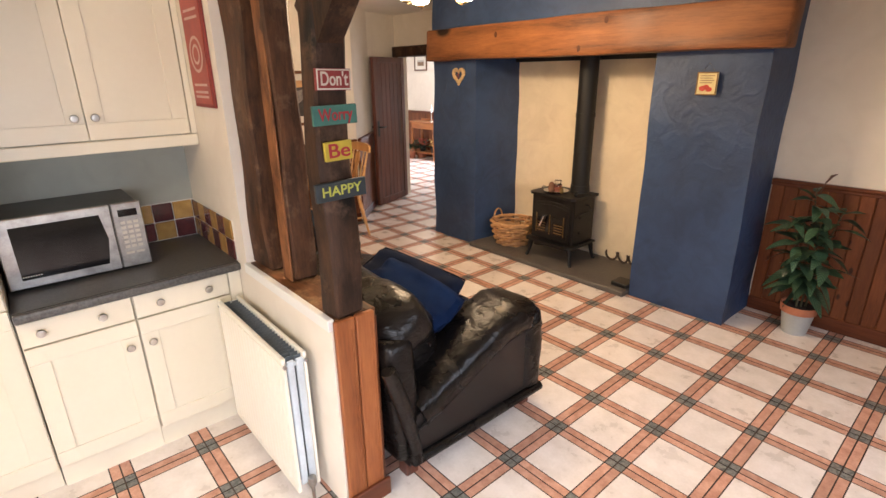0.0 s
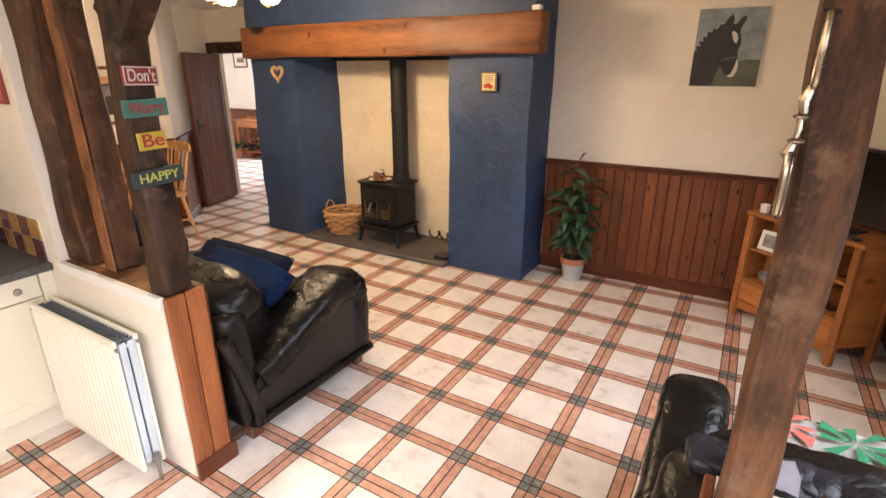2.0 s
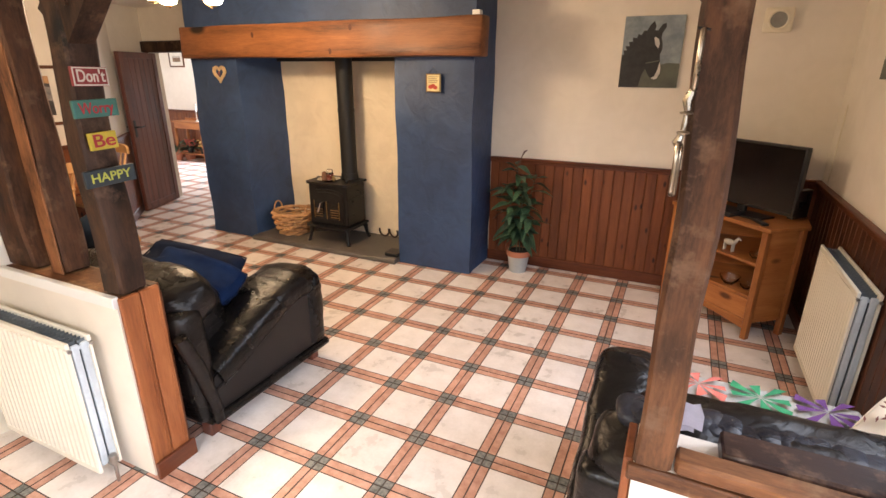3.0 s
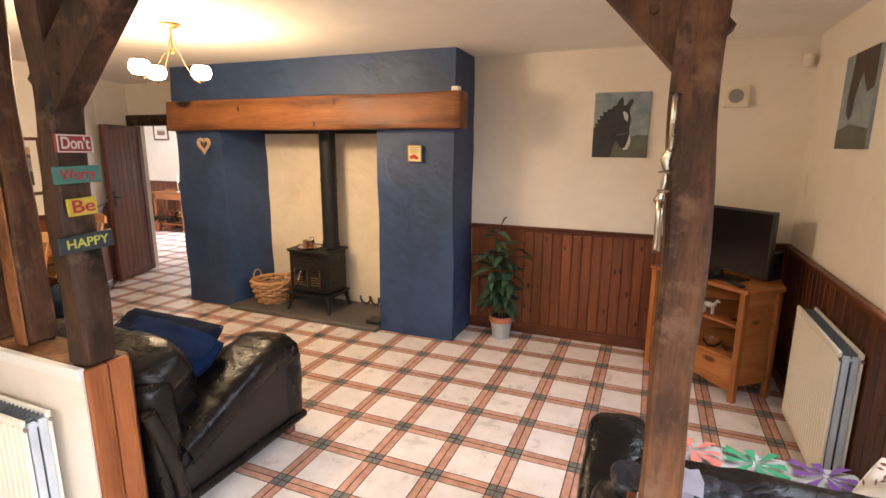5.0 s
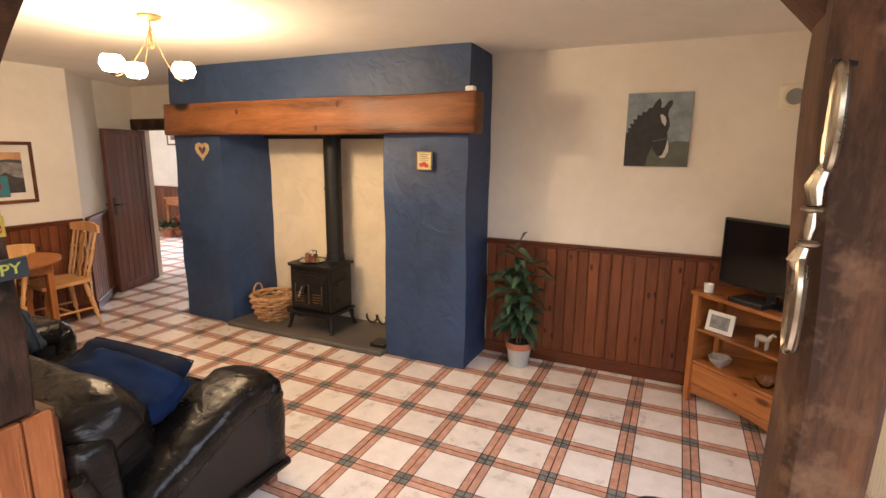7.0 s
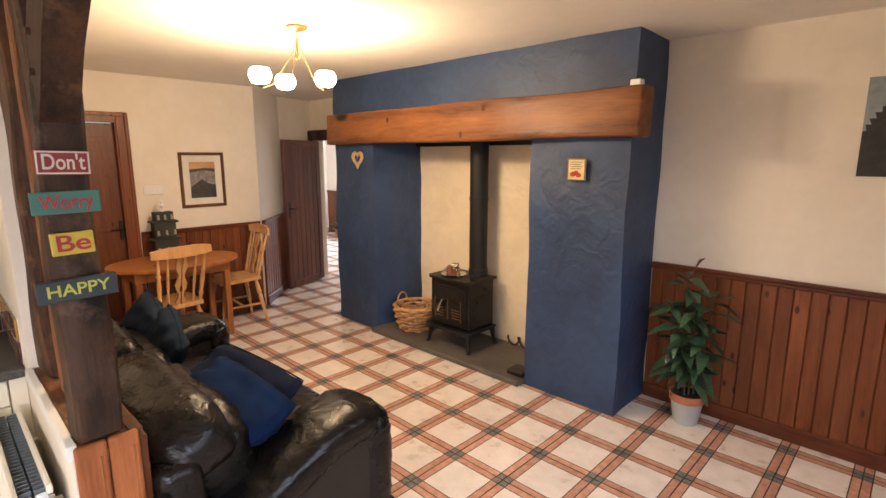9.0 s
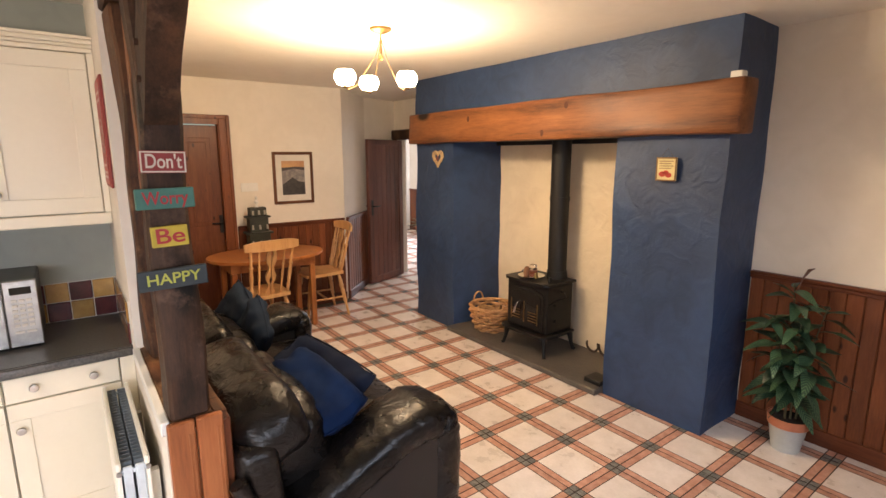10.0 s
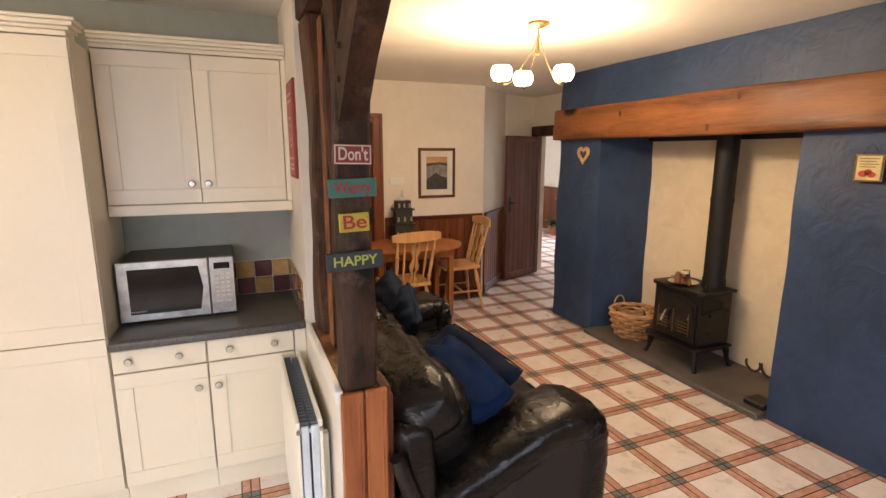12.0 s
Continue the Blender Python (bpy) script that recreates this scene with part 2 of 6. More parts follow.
FLUE = plain("matt_black_flue", (0.012, 0.011, 0.010), None, 0.55, 6, 90, 0.1, 0.001, 0.2)
CHROME = metal("bright_chrome", (0.75, 0.75, 0.74), 0.18)
TARNISH = metal("tarnished_silver", (0.42, 0.36, 0.28), 0.30)
DULLBRASS = metal("smoked_brass", (0.26, 0.165, 0.07), 0.45)
BRASS = metal("dull_brass", (0.55, 0.38, 0.16), 0.3)
NICKEL = metal("satin_nickel_knob", (0.55, 0.52, 0.47), 0.35)
STEEL = metal("brushed_steel", (0.44, 0.425, 0.40), 0.36)
BLACKPLASTIC = plain("black_plastic", (0.014, 0.014, 0.015), None, 0.3, 6, 90, 0.03)
SCREEN = plain("dark_screen_glass", (0.006, 0.006, 0.007), (0.005, 0.005, 0.006), 0.12, 3, 30, 0)
WICKER = plain("golden_wicker", (0.58, 0.34, 0.16), (0.34, 0.16, 0.06), 0.5, 25, 160, 0.5, 0.003)
LEAF = plain("dark_green_leaf", (0.050, 0.125, 0.055), (0.022, 0.062, 0.035), 0.38, 8, 60, 0.3, 0.002, var=0.3)
STEM = plain("brown_green_stem", (0.09, 0.085, 0.04), (0.05, 0.045, 0.025), 0.7, 20, 90)
SOIL = plain("dark_soil", (0.03, 0.02, 0.014), None, 0.95, 30, 90, 0.9, 0.01)
POTGREY = plain("pale_grey_pot", (0.40, 0.42, 0.42), (0.33, 0.35, 0.35), 0.6, 8, 90, 0.2)
POTRIM = plain("terracotta_pot", (0.46, 0.17, 0.09), (0.36, 0.12, 0.06), 0.65, 10, 90, 0.2)
LOG = plain("split_log_wood", (0.42, 0.25, 0.12), (0.2, 0.11, 0.055), 0.8, 12, 70, 0.6, 0.005)
GLASS = clear("clear_glass")
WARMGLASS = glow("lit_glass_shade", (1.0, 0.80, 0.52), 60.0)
RUST = plain("rusted_horseshoe_iron", (0.09, 0.06, 0.045), (0.05, 0.035, 0.03), 0.7, 25, 120, 0.5, 0.002, 0.4)
PAPER = plain("off_white_mount_card", (0.78, 0.74, 0.66), None, 0.8, 3, 200, 0.05)


def colour(name, rgb, rough=0.6, c2=None, relief=0.1):
    return plain(name, rgb, c2, rough, 14, 120, relief, 0.001)


# ---- mesh helpers ----
def box(bm, x0, x1, y0, y1, z0, z1, bevel=0.0, mat=0, m=None, seg=1):
    got = bmesh.ops.create_cube(bm, size=1.0)["verts"]
    for v in got:
        v.co = Vector(((x0 + x1) / 2 + v.co.x * (x1 - x0), (y0 + y1) / 2 + v.co.y * (y1 - y0), (z0 + z1) / 2 + v.co.z * (z1 - z0)))
        if m:
            v.co = m @ v.co
    faces = list({f for v in got for f in v.link_faces})
    for f in faces:
        f.material_index = mat
    if bevel:
        edges = list({e for v in got for e in v.link_edges})
        out = bmesh.ops.bevel(bm, geom=edges, offset=bevel, segments=seg, affect="EDGES", profile=0.5)
        for f in out["faces"]:
            f.material_index = mat
    return bm


def rod(bm, p, q, r0, r1=None, n=12, mat=0, cap=True):
    p, q = Vector(p), Vector(q)
    r1 = r0 if r1 is None else r1
    turn = (q - p).to_track_quat("Z", "Y").to_matrix()
    rings = []
    for c, r in ((p, r0), (q, r1)):
        rings.append([bm.verts.new(c + turn @ Vector((r * math.cos(2 * math.pi * k / n), r * math.sin(2 * math.pi * k / n), 0))) for k in range(n)])
    for k in range(n):
        bm.faces.new((rings[0][k], rings[0][(k + 1) % n], rings[1][(k + 1) % n], rings[1][k])).material_index = mat
    if cap:
        bm.faces.new(rings[0][::-1]).material_index = mat
        bm.faces.new(rings[1]).material_index = mat
    return bm


def tube(bm, points, radius, n=8, mat=0, closed=False):
    """A round bar along points; radius a number or one per point."""
    pts = [Vector(p) for p in points]
    rad = radius if isinstance(radius, (list, tuple)) else [radius] * len(pts)
    rings, side = [], None
    for k, p in enumerate(pts):
        a = pts[(k - 1) % len(pts)] if (closed or k) else p
        b = pts[(k + 1) % len(pts)] if (closed or k < len(pts) - 1) else p
        d = (b - a).normalized()
        side = (side - d * side.dot(d)).normalized() if side and (side - d * side.dot(d)).length > 1e-4 else d.orthogonal().normalized()
        up = d.cross(side)
        rings.append([bm.verts.new(p + rad[k] * (side * math.cos(2 * math.pi * j / n) + up * math.sin(2 * math.pi * j / n))) for j in range(n)])
    for k in range(len(rings) if closed else len(rings) - 1):
        r, s = rings[k], rings[(k + 1) % len(rings)]
        for j in range(n):
            bm.faces.new((r[j], r[(j + 1) % n], s[(j + 1) % n], s[j])).material_index = mat
    if not closed:
        bm.faces.new(rings[0][::-1]).material_index = mat
        bm.faces.new(rings[-1]).material_index = mat
    return bm


def lathe(bm, profile, n=24, at=(0, 0, 0), mat=0, squash=1.0):
    """Turned shape: profile of (radius, height)."""
    rings = []
    for r, z in profile:
        if r < 1e-5:
            rings.append([bm.verts.new((at[0], at[1], at[2] + z))])
        else:
            rings.append([bm.verts.new((at[0] + r * math.cos(2 * math.pi * k / n), at[1] + squash * r * math.sin(2 * math.pi * k / n), at[2] + z)) for k in range(n)])
    for a, b in zip(rings, rings[1:]):
        for k in range(n):
            j = (k + 1) % n
            if len(a) == 1 and len(b) == 1:
                continue
            vs = (a[0], b[j], b[k]) if len(a) == 1 else (a[k], a[j], b[0]) if len(b) == 1 else (a[k], a[j], b[j], b[k])
            bm.faces.new(vs).material_index = mat
    for ring, flip in ((rings[0], True), (rings[-1], False)):
        if len(ring) > 2:
            bm.faces.new(ring[::-1] if flip else ring).material_index = mat
    return bm


def slab(bm, outline, z0, z1, mat=0, m=None):
    """A flat outline of (x, y) given thickness."""
    m = m or Matrix()
    low, high = [[bm.verts.new(m @ Vector((x, y, z))) for x, y in outline] for z in (z0, z1)]
    n = len(outline)
    bm.faces.new(low[::-1]).material_index = mat
    bm.faces.new(high).material_index = mat
    for k in range(n):
        bm.faces.new((low[k], low[(k + 1) % n], high[(k + 1) % n], high[k])).material_index = mat
    return bm


def pillow(bm, cx, cy, cz, sx, sy, sz, px=0.45, pz=0.6, n=28, mat=0, m=None, wrinkle=0.0, seed=0.0):
    """A rounded cushion: a superellipsoid of half sizes sx, sy, sz with soft creases."""
    def sgn(v, p):
        return math.copysign(abs(v) ** p, v)
    rows = []
    for i in range(n // 2 + 1):
        a = -math.pi / 2 + math.pi * i / (n // 2)
        row = []
        for j in range(n):
            b = 2 * math.pi * j / n
            p = Vector((sgn(math.cos(a), pz) * sgn(math.cos(b), px), sgn(math.cos(a), pz) * sgn(math.sin(b), px), sgn(math.sin(a), pz)))
            q = Vector((p.x * sx, p.y * sy, p.z * sz))
            if wrinkle:
                d = noise.noise(Vector((q.x * 6 + seed, q.y * 6, q.z * 9))) + 0.6 * noise.noise(Vector((q.x * 17, q.y * 17 + seed, q.z * 17)))
                q += p.normalized() * wrinkle * d
            q += Vector((cx, cy, cz))
            row.append(bm.verts.new(m @ q if m else q))
            if i in (0, n // 2):
                break
        rows.append(row)
    for a, b in zip(rows, rows[1:]):
        for k in range(n):
            j = (k + 1) % n
            vs = (a[0], b[j], b[k]) if len(a) == 1 else (a[k], a[j], b[0]) if len(b) == 1 else (a[k], a[j], b[j], b[k])
            bm.faces.new(vs).material_index = mat
    return bm


def rough_up(bm, amount, scale=3.0, cuts=0.12, seed=0.0):
    """Divide long edges and push the surface about, for hand-made plaster and timber."""
    for _ in range(6):
        long = [e for e in bm.edges if e.calc_length() > cuts]
        if not long or len(bm.faces) > 20000:
            break
        bmesh.ops.subdivide_edges(bm, edges=long, cuts=1, use_grid_fill=True)
    for v in bm.verts:
        p = v.co * scale + Vector((seed, 0, 0))
        v.co += amount * Vector((noise.noise(p), noise.noise(p + Vector((9, 3, 1))), 0.4 * noise.noise(p + Vector((2, 7, 5)))))
    return bm


def part(name, bm, mat, parent=None, label="", smooth=False, category="", group="", kind="", m=None):
    me = bpy.data.meshes.new(name)
    bmesh.ops.recalc_face_normals(bm, faces=bm.faces)
    if smooth:
        for f in bm.faces:
            f.smooth = True
    bm.to_mesh(me)
    bm.free()
    for one in (mat if isinstance(mat, (list, tuple)) else [mat]):
        me.materials.append(one)
    if smooth:
        me.set_sharp_from_angle(angle=radians(42))
    ob = new(name, me)
    ob.parent = parent
    if m:
        ob.matrix_local = m
    return tagged(ob, label, category, group, kind)


def thing(name, label, category, m=None, group="", kind=""):
    ob = new(name)
    ob.empty_display_size = 0.1
    ob.matrix_world = m or Matrix()
    return tagged(ob, label, category, group, kind)


def B():
    return bmesh.new()


def share(name, mesh, parent, m):
    ob = new(name, mesh)
    ob.parent = parent
    ob.matrix_local = m
    return ob


def writing(bm_name, text, size, mat, parent, m, depth=0.002, width=None):
    """Raised lettering in the built-in font, turned into a mesh."""
    cu = bpy.data.curves.new(bm_name, "FONT")
    cu.body, cu.size, cu.extrude, cu.offset, cu.align_x, cu.align_y = text, size, depth, size * 0.012, "CENTER", "CENTER"
    tmp = new(bm_name, cu)
    bpy.context.view_layer.update()
    me = bpy.data.meshes.new_from_object(tmp.evaluated_get(bpy.context.evaluated_depsgraph_get()))
    if width:
        xs = [v.co.x for v in me.vertices]
        k = width / (max(xs) - min(xs))
        for v in me.vertices:
            v.co.x *= k
    bpy.data.objects.remove(tmp)
    me.materials.clear()
    me.materials.append(mat)
    ob = new(bm_name, me)
    ob.parent = parent
    ob.matrix_local = m
    return ob


# ---- the shell ----
CH = 2.42
XL, XR, YB = -4.68, 1.83, 4.37
LOW = 0.82
KX, KY, KXR, KYS = -2.52, 1.12, 2.40, -2.60


def wall(name, pieces, mat=WALL, label="cream painted plaster wall", amount=0.0):
    bm = B()
    for p in pieces:
        box(bm, *p)
    if amount:
        rough_up(bm, amount)
    return part(name, bm, mat, None, label, category="wall", kind="structure", smooth=bool(amount))


def angled(p, q, thick, z0, z1, bm):
    """A wall piece from p to q in plan, its thickness to the left of the way."""
    d = (Vector(q) - Vector(p)).normalized()
    nrm = Vector((-d.y, d.x)) * thick
    pts = [Vector(p), Vector(q), Vector(q) + nrm, Vector(p) + nrm]
    slab(bm, [tuple(v) for v in pts], z0, z1)
    return bm


wall("wall_back", [(-0.66, XR + 0.2, YB, YB + 0.25, 0, CH)])
wall("wall_right", [(XR, XR + 0.2, 2.68, YB, 0, CH), (XR, XR + 0.2, 1.30, 2.68, 0, 0.98), (XR, XR + 0.2, 1.30, 2.68, 2.1, CH), (XR, XR + 0.2, 1.12, 1.30, 0, CH)])
LD0, LD1 = 1.48, 2.23
wall("wall_left", [(XL - 0.2, XL, LD1, 3.52, 0, CH), (XL - 0.2, XL, LD0, LD1, 2.0, CH), (XL - 0.2, XL, 1.12, LD0, 0, CH)])
bm = angled((XL, 3.52), (-5.27, 4.12), 0.2, 0, CH, B())
angled((-5.27, 4.12), (-5.52, 4.72), 0.2, 0, CH, bm)
part("wall_angled", bm, WALL, None, "cream painted angled plaster wall", category="wall", kind="structure")
wall("wall_doorway", [(-5.72, -5.44, 4.72, 4.86, 0, CH), (-5.44, -3.45, 4.72, 4.86, 1.93, CH)])
wall("partition_wall", [(-4.88, -1.80, KY, 1.29, 0, CH), (-1.80, -1.015, KY, 1.29, 0, LOW)], label="cream painted wall with a timber framed opening")
wall("partition_wall_right", [(0.884, KXR + 0.1, KY, 1.27, 0, LOW), (1.83, KXR + 0.1, KY, 1.27, LOW, CH)], label="white painted low wall below a timber sill")
wall("wall_kitchen_west", [(KX - 0.15, KX, KYS, KY, 0, CH)], KWALL, "grey green kitchen wall")
wall("wall_kitchen_east", [(KXR, KXR + 0.2, KYS, -1.65, 0, CH), (KXR, KXR + 0.2, -1.65, 0.55, 0, 0.92), (KXR, KXR + 0.2, -1.65, 0.55, 2.1, CH), (KXR, KXR + 0.2, 0.55, KY, 0, CH)])
wall("wall_kitchen_south", [(KX - 0.15, KXR + 0.2, KYS - 0.2, KYS, 0, CH)])
FX0, FY1 = -9.1, 7.3
wall("wall_far_room", [(FX0, -6.95, FY1, FY1 + 0.2, 0, 2.5), (-6.95, -5.9, FY1, FY1 + 0.2, 0, 0.75), (-6.95, -5.9, FY1, FY1 + 0.2, 2.25, 2.5), (-5.9, -3.0, FY1, FY1 + 0.2, 0, 2.5),
                       (FX0 - 0.2, FX0, 4.7, FY1 + 0.2, 0, 2.5), (FX0, -5.72, 4.72, 4.86, 0, 2.5), (-3.0, -2.8, 4.86, FY1 + 0.2, 0, 2.5)])
bm = B()
RX0, RX1, RY0, RY1 = 0.0, 1.60, -2.02, -1.08
box(bm, FX0 - 0.2, KXR + 0.3, RY1, FY1 + 0.2, CH, CH + 0.15)
box(bm, FX0 - 0.2, KXR + 0.3, KYS - 0.2, RY0, CH, CH + 0.15)
box(bm, FX0 - 0.2, RX0, RY0, RY1, CH, CH + 0.15)
box(bm, RX1, KXR + 0.3, RY0, RY1, CH, CH + 0.15)
part("ceiling", bm, CEIL, None, "off-white painted plaster ceiling", category="ceiling", kind="structure")

rooflight = thing("rooflight", "white framed glazed rooflight in the kitchen ceiling", "rooflight", kind="structure")
bm = B()
for x0, x1, y0, y1 in ((RX0 - 0.05, RX1 + 0.05, RY0 - 0.05, RY0), (RX0 - 0.05, RX1 + 0.05, RY1, RY1 + 0.05), (RX0 - 0.05, RX0, RY0, RY1), (RX1, RX1 + 0.05, RY0, RY1)):
    box(bm, x0, x1, y0, y1, CH + 0.152, CH + 0.22, 0.004)
part("frame", bm, WHITEPAINT, rooflight)
bm = B()
box(bm, RX0 - 0.02, RX1 + 0.02, RY0 - 0.02, RY1 + 0.02, CH + 0.222, CH + 0.228)
part("pane", bm, GLASS, rooflight).visible_shadow = False

# the chimney breast
bm = B()
slab(bm, [(-3.70, 3.87), (-3.09, 3.88), (-3.02, 4.42), (-3.02, 4.86), (-3.70, 4.86)], 0, 1.84)
slab(bm, [(-1.345, 3.885), (-0.64, 3.885), (-0.645, 4.365), (-0.66, 4.62), (-1.345, 4.62)], 0, 1.84)
slab(bm, [(-3.70, 3.875), (-0.64, 3.895), (-0.645, 4.365), (-0.66, 4.86), (-3.70, 4.86)], 1.84, CH)
rough_up(bm, 0.016, 2.6, 0.09)
for v in bm.verts:
    v.co.z = min(max(v.co.z, 0.0), CH)
part("chimney_breast", bm, BLUE, None, "blue painted rough plaster chimney breast with an open fireplace", category="chimney", kind="structure", smooth=True)
bm = B()
box(bm, -3.10, -1.33, 4.42, 4.5, 0, 1.9)
rough_up(bm, 0.02, 3.0, 0.09, 4)
part("fireplace_back_wall", bm, HEARTHWALL, None, "cream painted rough plaster at the back of the fireplace", category="wall", kind="structure", smooth=True)
bm = B()
box(bm, -3.07, -1.33, 4.36, 4.42, 1.78, 1.84)
box(bm, -3.12, -1.33, 3.91, 4.5, 1.815, 1.838)
part("fireplace_top_plate", bm, FLUE, None, "dark plate closing the fireplace above", category="fireplace", kind="structure")

hearth = thing("hearth", "dark grey slate hearth slab under the stove", "hearth", kind="structure")
bm = B()
box(bm, -3.085, -1.35, 3.80, 4.44, 0.0, 0.045, 0.008)
rough_up(bm, 0.004, 6, 0.15)
part("hearth_slab", bm, SLATE, hearth)

beam = thing("mantel_beam", "thick orange-brown timber mantel beam with knots over the fireplace", "beam", pose(-2.12, 3.86, 1.932))
bm = B()
box(bm, -1.58, 1.58, -0.085, 0.06, -0.130, 0.15, 0.016, seg=2)
rough_up(bm, 0.022, 2.5, 0.06, 7)
part("beam_timber", bm, BEAM, beam, smooth=True)
bm = B()
for x, z in ((0.63, -0.055), (0.435, 0.095), (0.22, -0.085), (-0.62, 0.06)):
    lathe(bm, [(0.0, 0.0), (0.016, 0.0), (0.024, -0.012)], 12)
    for v in list(bm.verts)[-25:]:
        v.co = Vector((x + v.co.x * (1.3 if x > 0.8 else 0.7), -0.092 + v.co.z * 0.2, z + v.co.y))
part("beam_knot", bm, plain("dark_knot_wood", (0.09, 0.028, 0.011), (0.05, 0.015, 0.007), 0.8, 20, 90), beam)

# ceiling level beam over the partition
bm = B()
box(bm, -1.80, XR, 1.13, 1.27, 2.24, CH - 0.002, 0.01)
part("partition_head_beam", bm, OAKPOST, None, "dark timber head beam of the open partition", category="beam", kind="structure")


# ---- doors, lining boards and rails ----
def board_mesh(w, h, mat, gap=0.004):
    bm = B()
    box(bm, gap / 2, w - gap / 2, -0.012, 0.0, 0, h, 0.004)
    me = bpy.data.meshes.new("board")
    bm.to_mesh(me)
    bm.free()
    me.materials.append(mat)
    return me


def wainscot(name, start, end, h=0.98, z0=0.0, label="stained pine tongue and groove boarding with a rail", mat=PINE):
    """Boards from start to end in plan, on the right-hand side of the way."""
    p, q = Vector(start), Vector(end)
    length, a = (q - p).length, math.degrees(math.atan2(q.y - p.y, q.x - p.x))
    base = thing(name, label, "wainscot", pose(p.x, p.y, z0, 0, 0, a), kind="structure")
    n = max(1, round(length / 0.081))
    w = length / n
    me = board_mesh(w, h - 0.02, mat)
    for k in range(n):
        share("board", me, base, pose(k * w, -0.008, 0))
    bm = B()
    box(bm, 0, length, -0.008, 0.0, 0, h - 0.02)
    part("backing_board", bm, PINE, base)
    bm = B()
    box(bm, 0, length, -0.045, 0.0, h - 0.02, h, 0.006)
    box(bm, 0, length, -0.034, -0.02, h - 0.045, h - 0.021, 0.004)
    part("dado_rail", bm, PINEX, base)
    bm = B()
    box(bm, 0, length, -0.034, -0.0205, 0, 0.10, 0.005)
    part("skirting_board", bm, PINEX, base)
    return base


wainscot("wainscot_back", (-0.64, YB), (XR, YB))
# this wall's boards take a darker brown than the other boarding
wainscot("wainscot_right", (XR, YB - 0.046), (XR, 1.29), label="stained pine boarding in darker brown on the wall behind the radiator", mat=PINEDARK)
wainscot("wainscot_left", (XL, LD1 + 0.09), (XL, 3.50))
wainscot("wainscot_angled", (XL, 3.53), (-5.26, 4.115))
wainscot("wainscot_far", (FX0 + 0.01, FY1), (-6.96, FY1), 0.94)


def plank_door(name, label, width, height, m, boards=6, mat=DOORWOOD):
    """Hinge at x = 0, leaf along x."""
    base = thing(name, label, "door", m, kind="structure")
    leaf_bm = B()
    box(leaf_bm, 0, width, -0.014, 0.014, 0.012, height)
    leaf = part("door_leaf", leaf_bm, mat, base)
    w = (width - 0.16) / boards
    me = None
    for side in (-1, 1):
        for k in range(boards):
            bm = B()
            box(bm, 0.08 + k * w + 0.002, 0.08 + (k + 1) * w - 0.002, min(side * 0.014, side * 0.02), max(side * 0.014, side * 0.02), 0.10, height - 0.07, 0.002)
            part("door_board", bm, mat, leaf)
        bm = B()
        y0, y1 = sorted((side * 0.014, side * 0.026))
        box(bm, 0.0, 0.078, y0, y1, 0.012, height, 0.003)
        box(bm, width - 0.078, width, y0, y1, 0.012, height, 0.003)
        box(bm, 0.08, width - 0.08, y0, y1, height - 0.068, height, 0.003)
        box(bm, 0.08, width - 0.08, y0, y1, 0.012, 0.098, 0.003)
        part("door_rail", bm, mat, leaf)
    for side in (-1, 1):
        bm = B()
        x = width - 0.05
        box(bm, x - 0.02, x + 0.02, *sorted((side * 0.026, side * 0.032)), 0.92, 1.12, 0.004)
        tube(bm, [(x, side * 0.03, 1.04), (x, side * 0.07, 1.04), (x - 0.02, side * 0.078, 1.04), (x - 0.06, side * 0.078, 1.035), (x - 0.11, side * 0.078, 1.045)], [0.009, 0.009, 0.009, 0.008, 0.006])
        part("door_handle", bm, IRON, base, "black iron lever handle", smooth=True)
    return base


hinge, free = Vector((-5.36, 4.72)), Vector((-5.10, 4.07))
turn = math.degrees(math.atan2(free.y - hinge.y, free.x - hinge.x))
plank_door("door_open", "dark brown boarded door standing open into the room", 0.72, 1.89, pose(hinge.x, hinge.y, 0, 0, 0, turn))
bm = B()
box(bm, -5.54, -3.72, 4.66, 4.88, 1.90, 2.03, 0.012)
rough_up(bm, 0.008, 4, 0.15)
part("doorway_lintel", bm, OAKPOST, None, "dark timber lintel over the doorway", category="lintel", kind="structure", smooth=True)
bm = B()
box(bm, -5.50, -5.445, 4.68, 4.86, 0, 1.90, 0.006)
part("doorway_post", bm, DOORWOOD, None, "dark timber door post", category="door frame", kind="structure")

left_door = thing("door_closed", "dark stained panelled door, shut, in a moulded frame", "door", pose(XL, 0, 0), kind="structure")
bm = B()
box(bm, -0.09, -0.05, LD0, LD1, 0.01, 1.98, 0.003)
for y0, y1 in ((LD0 + 0.10, LD0 + 0.34), (LD1 - 0.34, LD1 - 0.10)):
    for z0, z1 in ((0.15, 0.85), (1.0, 1.86)):
        box(bm, -0.05, -0.044, y0, y1, z0, z1, 0.003)
        box(bm, -0.044, -0.038, y0 + 0.04, y1 - 0.04, z0 + 0.04, z1 - 0.04, 0.003)
part("door_leaf", bm, PINE, left_door)
bm = B()
for y in (LD0, LD1):
    s = 1 if y == LD1 else -1
    box(bm, -0.10, 0.012, *sorted((y - 0.03 * s, y - 0.001 * s)), 0, 2.0, 0.003)
    box(bm, 0.002, 0.022, *sorted((y - 0.02 * s, y + 0.08 * s)), 0, 2.08, 0.005)
    box(bm, 0.022, 0.036, *sorted((y + 0.045 * s, y + 0.078 * s)), 0, 2.078, 0.005)
